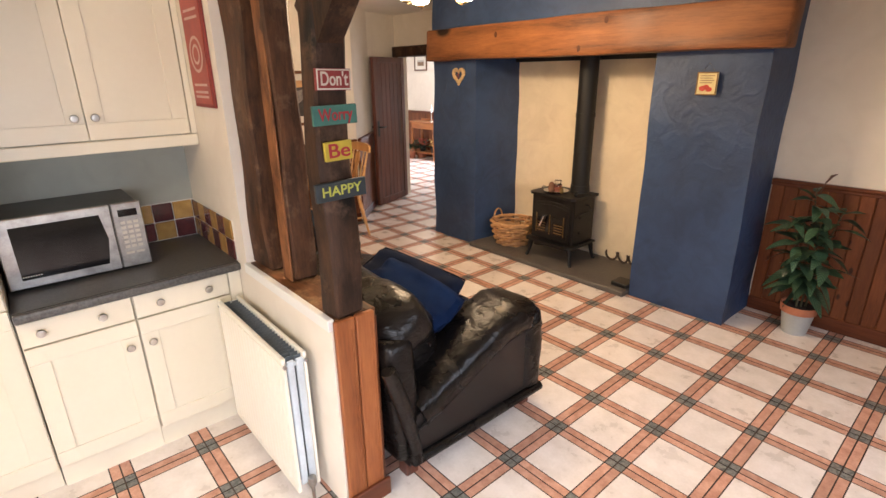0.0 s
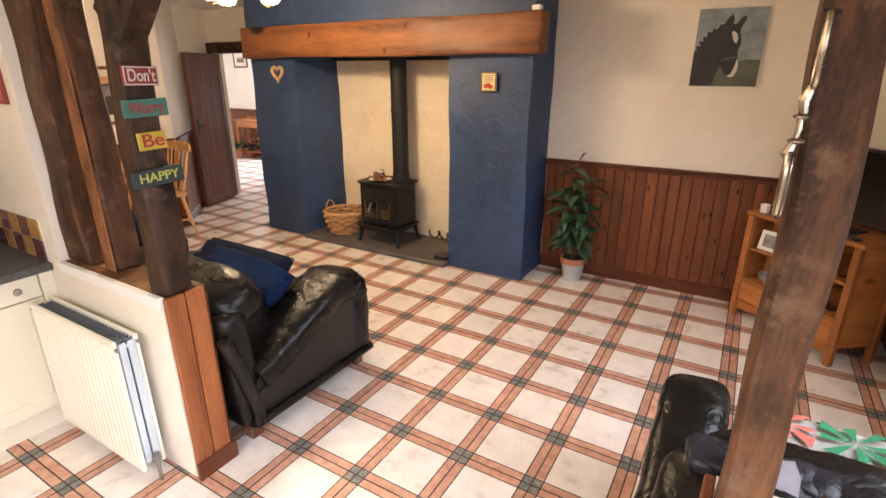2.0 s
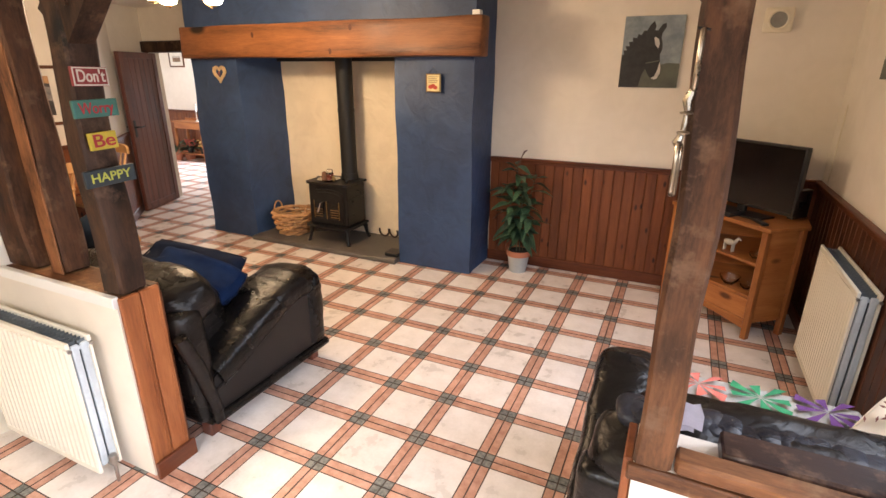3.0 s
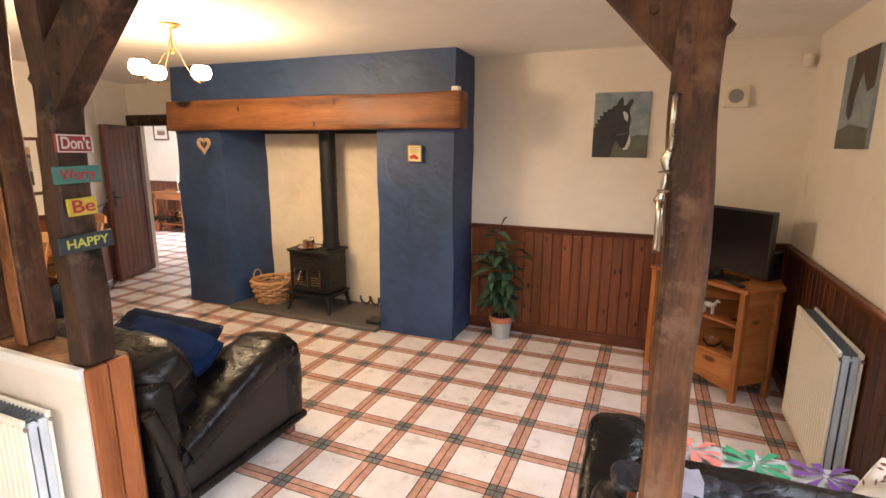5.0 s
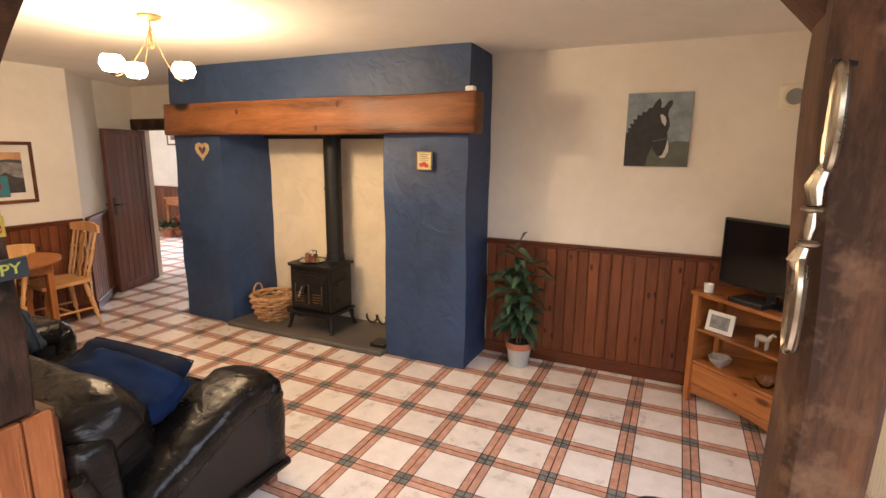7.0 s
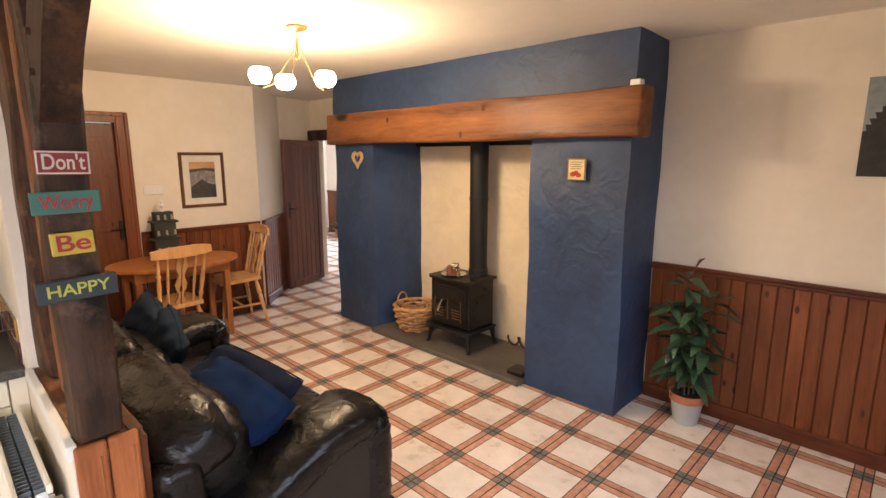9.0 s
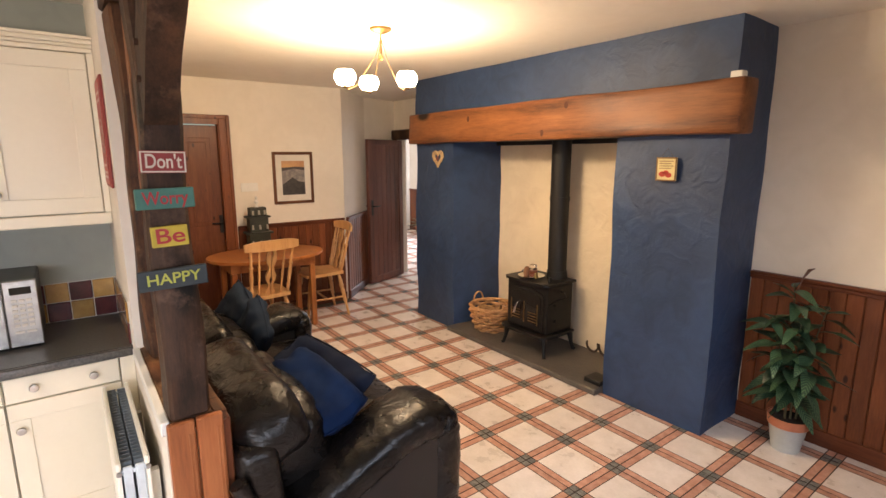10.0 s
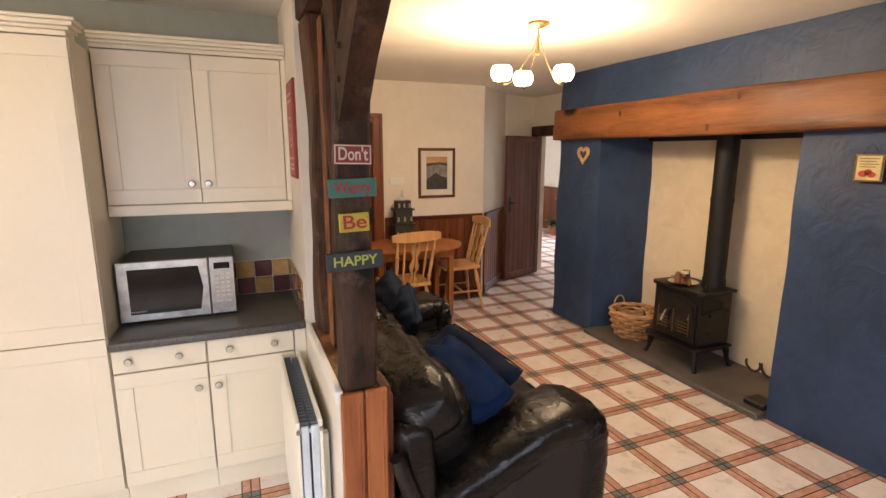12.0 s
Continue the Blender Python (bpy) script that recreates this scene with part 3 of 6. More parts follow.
box(bm, 0.002, 0.022, LD0 + 0.021, LD1 - 0.021, 1.985, 2.078, 0.005)
box(bm, 0.022, 0.036, LD0 - 0.044, LD1 + 0.044, 2.04, 2.076, 0.005)
part("door_frame", bm, PINE, left_door)
bm = B()
box(bm, -0.044, -0.036, LD1 - 0.07, LD1 - 0.035, 0.92, 1.10, 0.003)
tube(bm, [(-0.04, LD1 - 0.05, 1.02), (0.0, LD1 - 0.05, 1.02), (0.008, LD1 - 0.07, 1.02), (0.008, LD1 - 0.15, 1.025)], 0.008)
part("door_handle", bm, IRON, left_door, "black iron lever handle", smooth=True)


# ---- timber frame of the partition ----
def timber(name, label, x0, x1, y0, y1, z0, z1, mat, seed, lean=0.0, extra=None):
    base = thing(name, label, "timber post", pose((x0 + x1) / 2, (y0 + y1) / 2, z0))
    w, d, h = (x1 - x0) / 2, (y1 - y0) / 2, z1 - z0
    bm = B()
    box(bm, -w, w, -d, d, 0, h, 0.010)
    rough_up(bm, 0.020, 2.6, 0.06, seed)
    for v in bm.verts:
        v.co.x += lean * v.co.z
        v.co.z = min(max(v.co.z, 0.0), h)
    part("post_timber", bm, mat, base, smooth=True)
    return base


post_a = timber("stud_post", "wide dark brown timber stud in the partition", -1.79, -1.60, 1.15, 1.27, LOW + 0.045, 2.238, OAKSTUD, 1.0)
stud2 = timber("stud_post", "dark brown timber stud, lit edge painted lighter, in the partition", -1.515, -1.43, 1.185, 1.29, LOW + 0.045, 2.238, OAKSTUD, 5.0)
# thin strip in lighter wood: light on the stud's kitchen-side face, painted in
bm = B()
box(bm, -0.040, 0.038, -0.063, -0.0545, 0.0, 1.325, 0.003)
rough_up(bm, 0.002, 5, 0.15)
part("face_board", bm, wood("lit_edge_timber", (0.36, 0.17, 0.07), (0.24, 0.10, 0.04), (0.10, 0.04, 0.018), "z", 0.6, 4.0, streak=7.0), stud2)
POSTX = -1.0
main_post = timber("main_post", "dark timber post with painted word signs nailed to it", -1.105, POSTX, 1.135, 1.25, LOW + 0.045, 2.238, OAKPOST, 9.0)
timber("main_post", "worn brown timber post standing on the low wall end", 0.880, 0.966, 1.103, 1.215, LOW + 0.001, 2.238, OAKSTUD, 13.0)
timber("main_post", "brown timber post rising from the knotty sill", 1.40, 1.50, 1.135, 1.25, LOW + 0.045, 2.238, OAKSTUD, 19.0)


def brace(name, label, p, q, y0, y1, wide, seed, mat):
    base = thing(name, label, "timber brace")
    d = Vector((q[0] - p[0], 0, q[1] - p[1]))
    nrm = Vector((-d.z, 0, d.x)).normalized() * wide
    if nrm.z < 0:
        nrm = -nrm
    a, b = Vector((p[0], 0, p[1])), Vector((q[0], 0, q[1]))
    bm = B()
    pts = [a, b, b + nrm, a + nrm]
    low, high = [[bm.verts.new((v.x, y, v.z)) for v in pts] for y in (y0, y1)]
    bm.faces.new(low)
    bm.faces.new(high[::-1])
    for k in range(4):
        bm.faces.new((low[k], low[(k + 1) % 4], high[(k + 1) % 4], high[k]))
    rough_up(bm, 0.008, 4, 0.08, seed)
    part("brace_timber", bm, mat, base, smooth=True)
    d.normalize()
    for k, t in ((0.12, 0.35), (0.2, 0.65)):
        c = a + d * k + nrm * t
        bm = B()
        rod(bm, (c.x, y0 - 0.012, c.z), (c.x, y0 + 0.02, c.z), 0.009, None, 10)
        part("peg", bm, mat, base)


brace("timber_brace", "dark curved timber brace at the head of the signed post", (-1.0, 1.77), (-0.52, 2.235), 1.15, 1.235, 0.16, 2, OAKPOST)
brace("timber_brace", "brown timber brace at the head of the worn post", (0.88, 1.81), (0.50, 2.235), 1.15, 1.22, 0.12, 4, OAKSTUD)

bm = B()
box(bm, -1.80, -1.108, 1.135, 1.30, LOW + 0.002, LOW + 0.043, 0.006)
box(bm, -1.108, -1.005, 1.26, 1.30, LOW + 0.002, LOW + 0.043, 0.004)
box(bm, -1.108, -1.012, 1.135, 1.258, LOW + 0.002, LOW + 0.043)
rough_up(bm, 0.003, 5, 0.1)
part("partition_sill", bm, SILLWOOD, None, "worn brown timber sill on the low wall", category="sill", kind="structure", smooth=True)
bm = B()
box(bm, 0.969, 1.83, 1.105, 1.166, LOW + 0.002, LOW + 0.045, 0.008)
box(bm, 0.870, 1.83, 1.102, 1.119, LOW - 0.045, LOW + 0.0005, 0.004)
rough_up(bm, 0.004, 5, 0.1, 3)
part("partition_sill_right", bm, SILLWOOD, None, "worn knotty brown timber sill on the white low wall", category="sill", kind="structure", smooth=True)
bm = B()
box(bm, 1.068, 1.83, 1.169, 1.268, LOW + 0.002, LOW + 0.049, 0.006)
rough_up(bm, 0.004, 6, 0.08, 5)
DARKSILL = wood("dark_worn_sill_top", (0.085, 0.045, 0.034), (0.05, 0.026, 0.021), (0.02, 0.012, 0.010), "x", 0.35, 3.0, 0.7, worn=(0.15, 0.09, 0.06), relief=0.8)
part("partition_sill_top", bm, DARKSILL, None, "dark worn timber plank on the white low wall", category="sill", kind="structure", smooth=True)
bm = B()
box(bm, -1.80, -1.015, 1.108, 1.134, LOW - 0.002, LOW + 0.045, 0.003)
part("sill_nosing", bm, WHITEPAINT, None, "white painted edge of the low wall", category="trim", kind="structure")
# brighter than PINE: the daylight on the wall end is put into the colour
PINEEND = wood("daylit_orange_pine_boards", (0.46, 0.18, 0.065), (0.33, 0.115, 0.04), (0.17, 0.05, 0.02), "z", 0.45, 6.0)
end = thing("end_panel", "stained pine boards cladding the end of the low wall", "panelling", pose(-1.010, 1.12, 0), kind="structure")
for k in range(2):
    bm = B()
    box(bm, 0.0, 0.024, 0.002 + k * 0.084, 0.082 + k * 0.084, 0.0, LOW + 0.042, 0.005)
    box(bm, 0.024, 0.0275, 0.060 + k * 0.084, 0.064 + k * 0.084, 0.1, LOW, 0.001)
    box(bm, 0.024, 0.0275, 0.070 + k * 0.084, 0.074 + k * 0.084, 0.1, LOW, 0.001)
    part("board", bm, PINEEND, end)
bm = B()
box(bm, 0.024, 0.042, -0.01, 0.185, 0, 0.085, 0.004)
part("skirting_board", bm, PINEY, end)
bm = B()
box(bm, 0.860, 0.882, 1.122, 1.27, 0, LOW, 0.004)
part("end_panel_right", bm, PINE, None, "stained pine board on the end of the white low wall", category="panelling", kind="structure")
bm = B()
box(bm, -4.66, -1.02, 1.29, 1.315, 0.0, LOW, 0.003)
part("partition_lining", bm, PINE, None, "stained pine boarding behind the sofa", category="panelling", kind="structure")
for r, a, z in GLOBES:
    lamp("chandelier_bulb", "POINT", pose(LAMP.x + r * math.cos(radians(a)), LAMP.y + r * math.sin(radians(a)), z), 18, (1.0, 0.655, 0.42), 0.03)


# ---- painted signs on the post ----
RED, TEAL = colour("red_sign_paint", (0.22, 0.022, 0.02)), colour("teal_sign_paint", (0.04, 0.15, 0.12))
YELLOW, NAVY = colour("yellow_sign_paint", (0.46, 0.36, 0.035)), colour("dark_slate_sign_paint", (0.022, 0.032, 0.038))
OFFWHITE, LIME, CRIMSON = colour("white_letter_paint", (0.60, 0.55, 0.46)), colour("lime_letter_paint", (0.42, 0.44, 0.07)), colour("red_letter_paint", (0.34, 0.02, 0.025))
RX = Matrix(((0, 0, 1, 0), (1, 0, 0, 0), (0, 1, 0, 0), (0, 0, 0, 1)))


def word_sign(word, label, y0, y1, z0, z1, body, ink, tilt, border=None, size=0.05):
    w, h = (y1 - y0) / 2, (z1 - z0) / 2
    base = thing("word_sign", label, "sign", pose(POSTX + 0.022, (y0 + y1) / 2, (z0 + z1) / 2) @ RX @ pose(0, 0, 0, 0, 0, tilt), "word signs on the post")
    bm = B()
    box(bm, -w, w, -h, h, -0.008, 0.006, 0.002)
    part("sign_board", bm, body, base)
    if border:
        bm = B()
        for a in (-1, 1):
            box(bm, -w + 0.002, w - 0.002, *sorted((a * (h - 0.002), a * (h - 0.006))), 0.006, 0.0075)
            box(bm, *sorted((a * (w - 0.002), a * (w - 0.006))), -h + 0.006, h - 0.006, 0.006, 0.0075)
        part("sign_border", bm, border, base)
    writing("sign_lettering", word, size, ink, base, pose(0, 0, 0.007), 0.001, 1.55 * w)
    return base


word_sign("Don't", "small red wooden sign reading Don't in white letters", 1.125, 1.245, 1.641, 1.704, RED, OFFWHITE, -1, OFFWHITE, 0.056)
word_sign("Worry", "small teal wooden sign reading Worry in red letters", 1.105, 1.258, 1.539, 1.598, TEAL, CRIMSON, 1, None, 0.052)
word_sign("Be", "small yellow wooden sign reading Be in red letters", 1.135, 1.232, 1.428, 1.488, YELLOW, CRIMSON, 2, None, 0.062)
word_sign("HAPPY", "small dark wooden sign reading HAPPY in lime letters", 1.09, 1.275, 1.302, 1.362, NAVY, LIME, 1.5, None, 0.045)
bm = B()
rod(bm, (POSTX - 0.002, 1.19, 1.81), (POSTX + 0.012, 1.19, 1.812), 0.003, 0.004, 8)
part("post_nail", bm, STEEL, main_post)

# ---- horse bit on the right post ----
bit = thing("snaffle_bit", "tarnished silver chain link bit with loop rings hung on a post", "bit", pose(0.882, 1.090, 1.765) @ Matrix.Scale(0.8, 4))


def loop(bm, c, rz, ry, r, n=20, axis="y"):
    pts = [Vector((0.0, ry * math.sin(2 * math.pi * k / n), rz * math.cos(2 * math.pi * k / n))) + Vector(c) for k in range(n)]
    tube(bm, pts, r, 7, closed=True)


for z, h, w, off in ((-0.062, 0.062, 0.026, 0.0), (-0.300, 0.062, 0.028, -0.014)):
    bm = B()
    loop(bm, (off, 0, z), h, w * 0.85, 0.0062)
    loop(bm, (off * 0.6, 0.004, z - 0.004), h * 0.93, w * 0.45, 0.006)
    part("ring", bm, TARNISH, bit, smooth=True)
bm = B()
tube(bm, [(-0.002, 0, -0.12), (-0.010, 0, -0.145), (-0.006, 0, -0.168)], [0.007, 0.011, 0.007])
tube(bm, [(-0.008, 0, -0.178), (-0.008, 0, -0.195), (-0.010, 0, -0.212)], [0.0045, 0.006, 0.0045])
tube(bm, [(-0.012, 0, -0.222), (-0.018, 0, -0.24), (-0.014, 0, -0.25)], [0.007, 0.011, 0.007])
for z in (-0.173, -0.217):
    tube(bm, [(-0.008 + 0.011 * math.cos(a * math.pi / 6), 0.011 * math.sin(a * math.pi / 6), z) for a in range(12)], 0.0032, 6, closed=True)
part("mouthpiece", bm, TARNISH, bit, smooth=True)
bm = B()
rod(bm, (0.014, 0, 0.0), (-0.012, 0, 0.004), 0.003)
part("nail", bm, IRON, bit)


# ---- radiators ----
def radiator(label, length, height, depth, m):
    """Double panel: length along x, the front towards -y."""
    base = thing("radiator", label, "radiator", m)
    n = int(length / 0.034)
    for y, name in ((0.0, "front_panel"), (depth - 0.012, "rear_panel")):
        bm = B()
        pts, step = [], length / n
        prof = []
        for k in range(n):
            x = k * step
            prof += [(x + 0.002, 0.0), (x + step * 0.3, -0.005), (x + step * 0.7, -0.005), (x + step * 0.98, 0.0)]
        prof = [(0, 0)] + prof + [(length, 0)]
        back = [(x, 0.010) for x, _ in prof[::-1]]
        slab(bm, [(x, y + yy) for x, yy in prof + back], 0.03, height - 0.03)
        box(bm, 0, length, y - 0.004, y + 0.012, 0, 0.0295, 0.003)
        box(bm, 0, length, y - 0.004, y + 0.012, height - 0.0295, height, 0.004)
        part(name, bm, RADPAINT, base)
    # fins between the panels, much darker than the enamel
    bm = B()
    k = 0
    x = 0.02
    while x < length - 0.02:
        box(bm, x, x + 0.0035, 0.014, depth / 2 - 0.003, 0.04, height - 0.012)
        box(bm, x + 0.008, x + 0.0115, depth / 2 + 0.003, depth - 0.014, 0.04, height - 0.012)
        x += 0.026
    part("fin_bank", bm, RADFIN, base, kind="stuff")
    for x in (0.0, length - 0.012):
        bm = B()
        box(bm, x, x + 0.012, 0.016, depth / 2 - 0.004, 0.03, height - 0.02, 0.003)
        box(bm, x, x + 0.012, depth / 2 + 0.004, depth - 0.016, 0.03, height - 0.02, 0.003)
        box(bm, x + 0.002, x + 0.010, 0.012, depth - 0.012, height - 0.045, height - 0.03)
        part("side_plate", bm, plain("pale_blue_side_plate", (0.60, 0.66, 0.70), None, 0.45, 4, 60, 0.05), base)
    for x in (-0.005, length + 0.005):
        for y in (0.004, depth - 0.006):
            bm = B()
            rod(bm, (x - 0.004, y, height - 0.035), (x + 0.004, y, height - 0.035), 0.008, None, 10)
            part("end_cap", bm, STEEL, base)
    bm = B()
    x = length + 0.014
    rod(bm, (x - 0.016, depth / 2, 0.03), (x + 0.014, depth / 2, 0.03), 0.012, None, 12)
    rod(bm, (x + 0.012, depth / 2, 0.002 - m.translation.z), (x + 0.012, depth / 2, 0.045), 0.0075, None, 12)
    lathe(bm, [(0.0, 0.0), (0.017, 0.0), (0.019, 0.012), (0.016, 0.035), (0.0, 0.04)], 14, (x + 0.012, depth / 2, 0.04))
    part("valve", bm, STEEL, base, "nickel radiator valve", smooth=True)
    for x in (0.1, length - 0.1):
        bm = B()
        box(bm, x, x + 0.03, depth - 0.001, depth + 0.03, 0.08, height - 0.1, 0.002)
        part("bracket", bm, RADPAINT, base)
    return base


radiator("cream double panel radiator on the low white wall", 0.70, 0.63, 0.095, pose(-1.86, 0.985, 0.065))
radiator("cream double panel radiator on the boarded wall", 0.74, 0.68, 0.095, pose(1.705, 3.46, 0.085, 0, 0, -90))


# ---- kitchen ----
def shaker(name, w, h, parent, m, mat=WHITEUNIT, label="", rail=0.07, t=0.02):
    """Panel door in the x-z plane, its face towards -y, from the corner at the origin."""
    bm = B()
    g = rail
    box(bm, 0, w, -t + 0.007, 0.0, 0, h)
    door = part(name, bm, mat, parent, label, m=m)
    for x0, x1, z0, z1 in ((0, w, h - g, h), (0, w, 0, g), (0, g - 0.0005, g + 0.0005, h - g - 0.0005), (w - g + 0.0005, w, g + 0.0005, h - g - 0.0005)):
        bm = B()
        box(bm, x0, x1, -t, -t + 0.0068, z0, z1, 0.0015)
        part("door_rail", bm, mat, door)
    return door


def knob(parent, m):
    bm = B()
    lathe(bm, [(0.0, 0.0), (0.007, 0.0), (0.006, 0.012), (0.015, 0.017), (0.0175, 0.023), (0.014, 0.029), (0.0, 0.031)], 16)
    part("knob", bm, NICKEL, parent, "round satin metal knob", smooth=True, m=m @ pose(0, 0, 0, 90))


WEST = pose(0, 0, 0, 0, 0, 90)
FACE = -1.91


def base_unit(y0, y1, drawer_knobs, door_knob):
    w = y1 - y0
    base = thing("base_cabinet", "cream painted base cabinet with a drawer over a shaker door", "kitchen cabinet", pose(FACE, y0, 0) @ WEST, "kitchen base cabinets")
    bm = B()
    box(bm, 0, w, 0.022, 0.58, 0.11, 0.802)
    part("body", bm, WHITEUNIT, base)
    bm = B()
    box(bm, 0.003, w - 0.003, 0.0, 0.019, 0.692, 0.797, 0.003)
    drawer = part("drawer_front", bm, WHITEUNIT, base)
    for k in drawer_knobs:
        knob(drawer, pose(k, 0.0, 0.748))
    door = shaker("door", w - 0.006, 0.562, base, pose(0.003, 0.02, 0.122))
    knob(door, pose(door_knob - 0.003, -0.02, 0.452))
    bm = B()
    box(bm, 0, w, 0.035, 0.05, 0.0, 0.108)
    part("plinth", bm, WHITEUNIT, base)


base_unit(0.265, 0.655, (0.07, 0.275), 0.345)
base_unit(0.657, 1.060, (0.10, 0.305), 0.04)
bm = B()
box(bm, KX + 0.02, FACE, 1.062, 1.118, 0, 0.80, 0.002)
part("filler_panel", bm, WHITEUNIT, None, "cream painted filler strip beside the cabinet", category="kitchen panel")
top = thing("worktop", "dark grey speckled laminate worktop with a rounded front edge", "worktop", pose(KX + 0.002, 0.265, 0.806))
bm = B()
box(bm, 0, 0.612, 0, 0.853, 0, 0.039, 0.002)
part("slab", bm, WORKTOP, top)
bm = B()
box(bm, 0.613, 0.640, 0, 0.853, 0, 0.039, 0.009, seg=3)
part("front_edge", bm, WORKTOP, top, smooth=True)

tall = thing("fridge_housing", "tall cream painted fridge housing with two doors", "kitchen cabinet", pose(FACE, -0.34, 0) @ WEST)
bm = B()
box(bm, 0, 0.60, 0.022, 0.60, 0.1, 2.13)
part("body", bm, WHITEUNIT, tall)
shaker("door", 0.594, 1.26, tall, pose(0.003, 0.02, 0.865), rail=0.075)
shaker("door", 0.594, 0.745, tall, pose(0.003, 0.02, 0.115), rail=0.075)
bm = B()
box(bm, 0, 0.6, 0.05, 0.065, 0, 0.1)
part("plinth", bm, WHITEUNIT, tall)


def cornice(parent, x0, x1, z, returns):
    bm = B()
    for k, (d, a, b) in enumerate(((0.0, 0, 0.02), (0.014, 0.0205, 0.034), (0.030, 0.0345, 0.052), (0.042, 0.0525, 0.066))):
        box(bm, x0 - (d if returns[0] else 0), x1 + (d if returns[1] else 0), -d, 0.12, z + a, z + b, 0.003)
    part("cornice", bm, WHITEUNIT, parent)


cornice(tall, 0, 0.6, 2.131, (False, True))
tall2 = thing("tall_cabinet", "tall cream painted cabinet", "kitchen cabinet", pose(FACE, -0.95, 0) @ WEST)
bm = B()
box(bm, 0, 0.60, 0.022, 0.60, 0.0, 2.13)
part("body", bm, WHITEUNIT, tall2)
shaker("door", 0.594, 2.01, tall2, pose(0.003, 0.02, 0.115), rail=0.075)

upper = thing("wall_cabinet", "cream painted wall cabinet with two shaker doors", "kitchen cabinet", pose(-2.22, 0.265, 1.425) @ WEST)
bm = B()
box(bm, 0, 0.853, 0.022, 0.298, 0, 0.72)
part("body", bm, WHITEUNIT, upper)
for k in range(2):
    d = shaker("door", 0.408, 0.714, upper, pose(0.003 + 0.412 * k, 0.02, 0.003))
    knob(d, pose((0.370, 0.033)[k], -0.02, 0.095))
bm = B()
box(bm, 0.828, 0.853, 0.0, 0.02, 0, 0.72)
box(bm, 0, 0.853, -0.006, 0.02, -0.055, -0.002, 0.004)
part("pelmet", bm, WHITEUNIT, upper)
cornice(upper, 0, 0.853, 0.722, (False, False))

splash = thing("splashback", "burgundy and mustard glazed wall tiles in two rows", "tiles", kind="structure")
BURG = plain("burgundy_glaze", (0.115, 0.022, 0.022), (0.06, 0.012, 0.014), 0.2, 14, 60, 0.15, 0.002, coat=0.5, var=0.25)
MUST = plain("mustard_glaze", (0.46, 0.27, 0.075), (0.32, 0.17, 0.045), 0.2, 14, 60, 0.15, 0.002, coat=0.5, var=0.2)
meshes = []
for mat in (BURG, MUST):
    bm = B()
    box(bm, 0.002, 0.098, -0.009, 0.0, 0.002, 0.098, 0.003)
    me = bpy.data.meshes.new("wall_tile")
    bm.to_mesh(me)
    bm.free()
    me.materials.append(mat)
    meshes.append(me)
for row in range(2):
    for k in range(7):
        share("wall_tile", meshes[(k + row) % 2], splash, pose(KX + 0.003, 1.108 - 0.1 * (k + 1), 0.847 + 0.1 * row) @ WEST)
    for k in range(6):
        share("wall_tile", meshes[(k + row + 1) % 2], splash, pose(KX + 0.008 + 0.1 * k, KY - 0.003, 0.847 + 0.1 * row))
bm = B()
box(bm, KX, KX + 0.003, 0.405, 1.118, 0.845, 1.048)
box(bm, KX + 0.003, FACE + 0.0, KY - 0.003, KY, 0.845, 1.048)
part("tile_grout", bm, PAPER, splash)

mw = thing("microwave", "brushed steel microwave oven with a dark glass door on the worktop", "microwave", pose(-2.14, 0.275, 0.846) @ WEST @ Matrix.Scale(1.07, 4))
bm = B()
box(bm, 0.004, 0.488, 0.02, 0.36, 0.012, 0.285, 0.006)
part("body", bm, plain("dark_grey_microwave_case", (0.10, 0.095, 0.09), None, 0.4, 6, 90, 0.05, metal=0.5), mw)
bm = B()
box(bm, 0.0, 0.378, 0.0, 0.019, 0.01, 0.29, 0.004)
door = part("door", bm, STEEL, mw)
bm = B()
slab(bm, [(0.045, 0.045), (0.335, 0.045), (0.352, 0.15), (0.335, 0.255), (0.045, 0.255)], 0.0, 0.004, m=Matrix(((1, 0, 0, 0), (0, 0, -1, 0), (0, 1, 0, 0), (0, 0, 0, 1))))
part("window", bm, SCREEN, door, "dark glass window")
bm = B()
for k in range(8):
    box(bm, 0.048 + 0.008 * k, 0.053 + 0.008 * k, -0.0055, -0.0042, 0.056, 0.060)
part("maker_mark", bm, OFFWHITE, door)
bm = B()
box(bm, 0.381, 0.492, 0.0, 0.019, 0.01, 0.29, 0.004)
panel = part("control_panel", bm, STEEL, mw)
bm = B()
box(bm, 0.402, 0.472, -0.003, -0.0005, 0.232, 0.262, 0.001)
part("display", bm, SCREEN, panel, "dark display")
bm = B()
for j in range(6):
    for i in range(3):
        box(bm, 0.404 + 0.024 * i, 0.422 + 0.024 * i, -0.003, -0.0005, 0.095 + 0.021 * j, 0.107 + 0.021 * j, 0.001)
for j in range(2):
    box(bm, 0.402 + 0.038 * j, 0.434 + 0.038 * j, -0.003, -0.0005, 0.068, 0.078, 0.001)
part("buttons", bm, OFFWHITE, panel, kind="stuff")
for x in (0.04, 0.44):
    for y in (0.04, 0.32):
        bm = B()
        rod(bm, (x, y, 0.0), (x, y, 0.013), 0.012, None, 10)
        part("foot", bm, BLACKPLASTIC, mw)

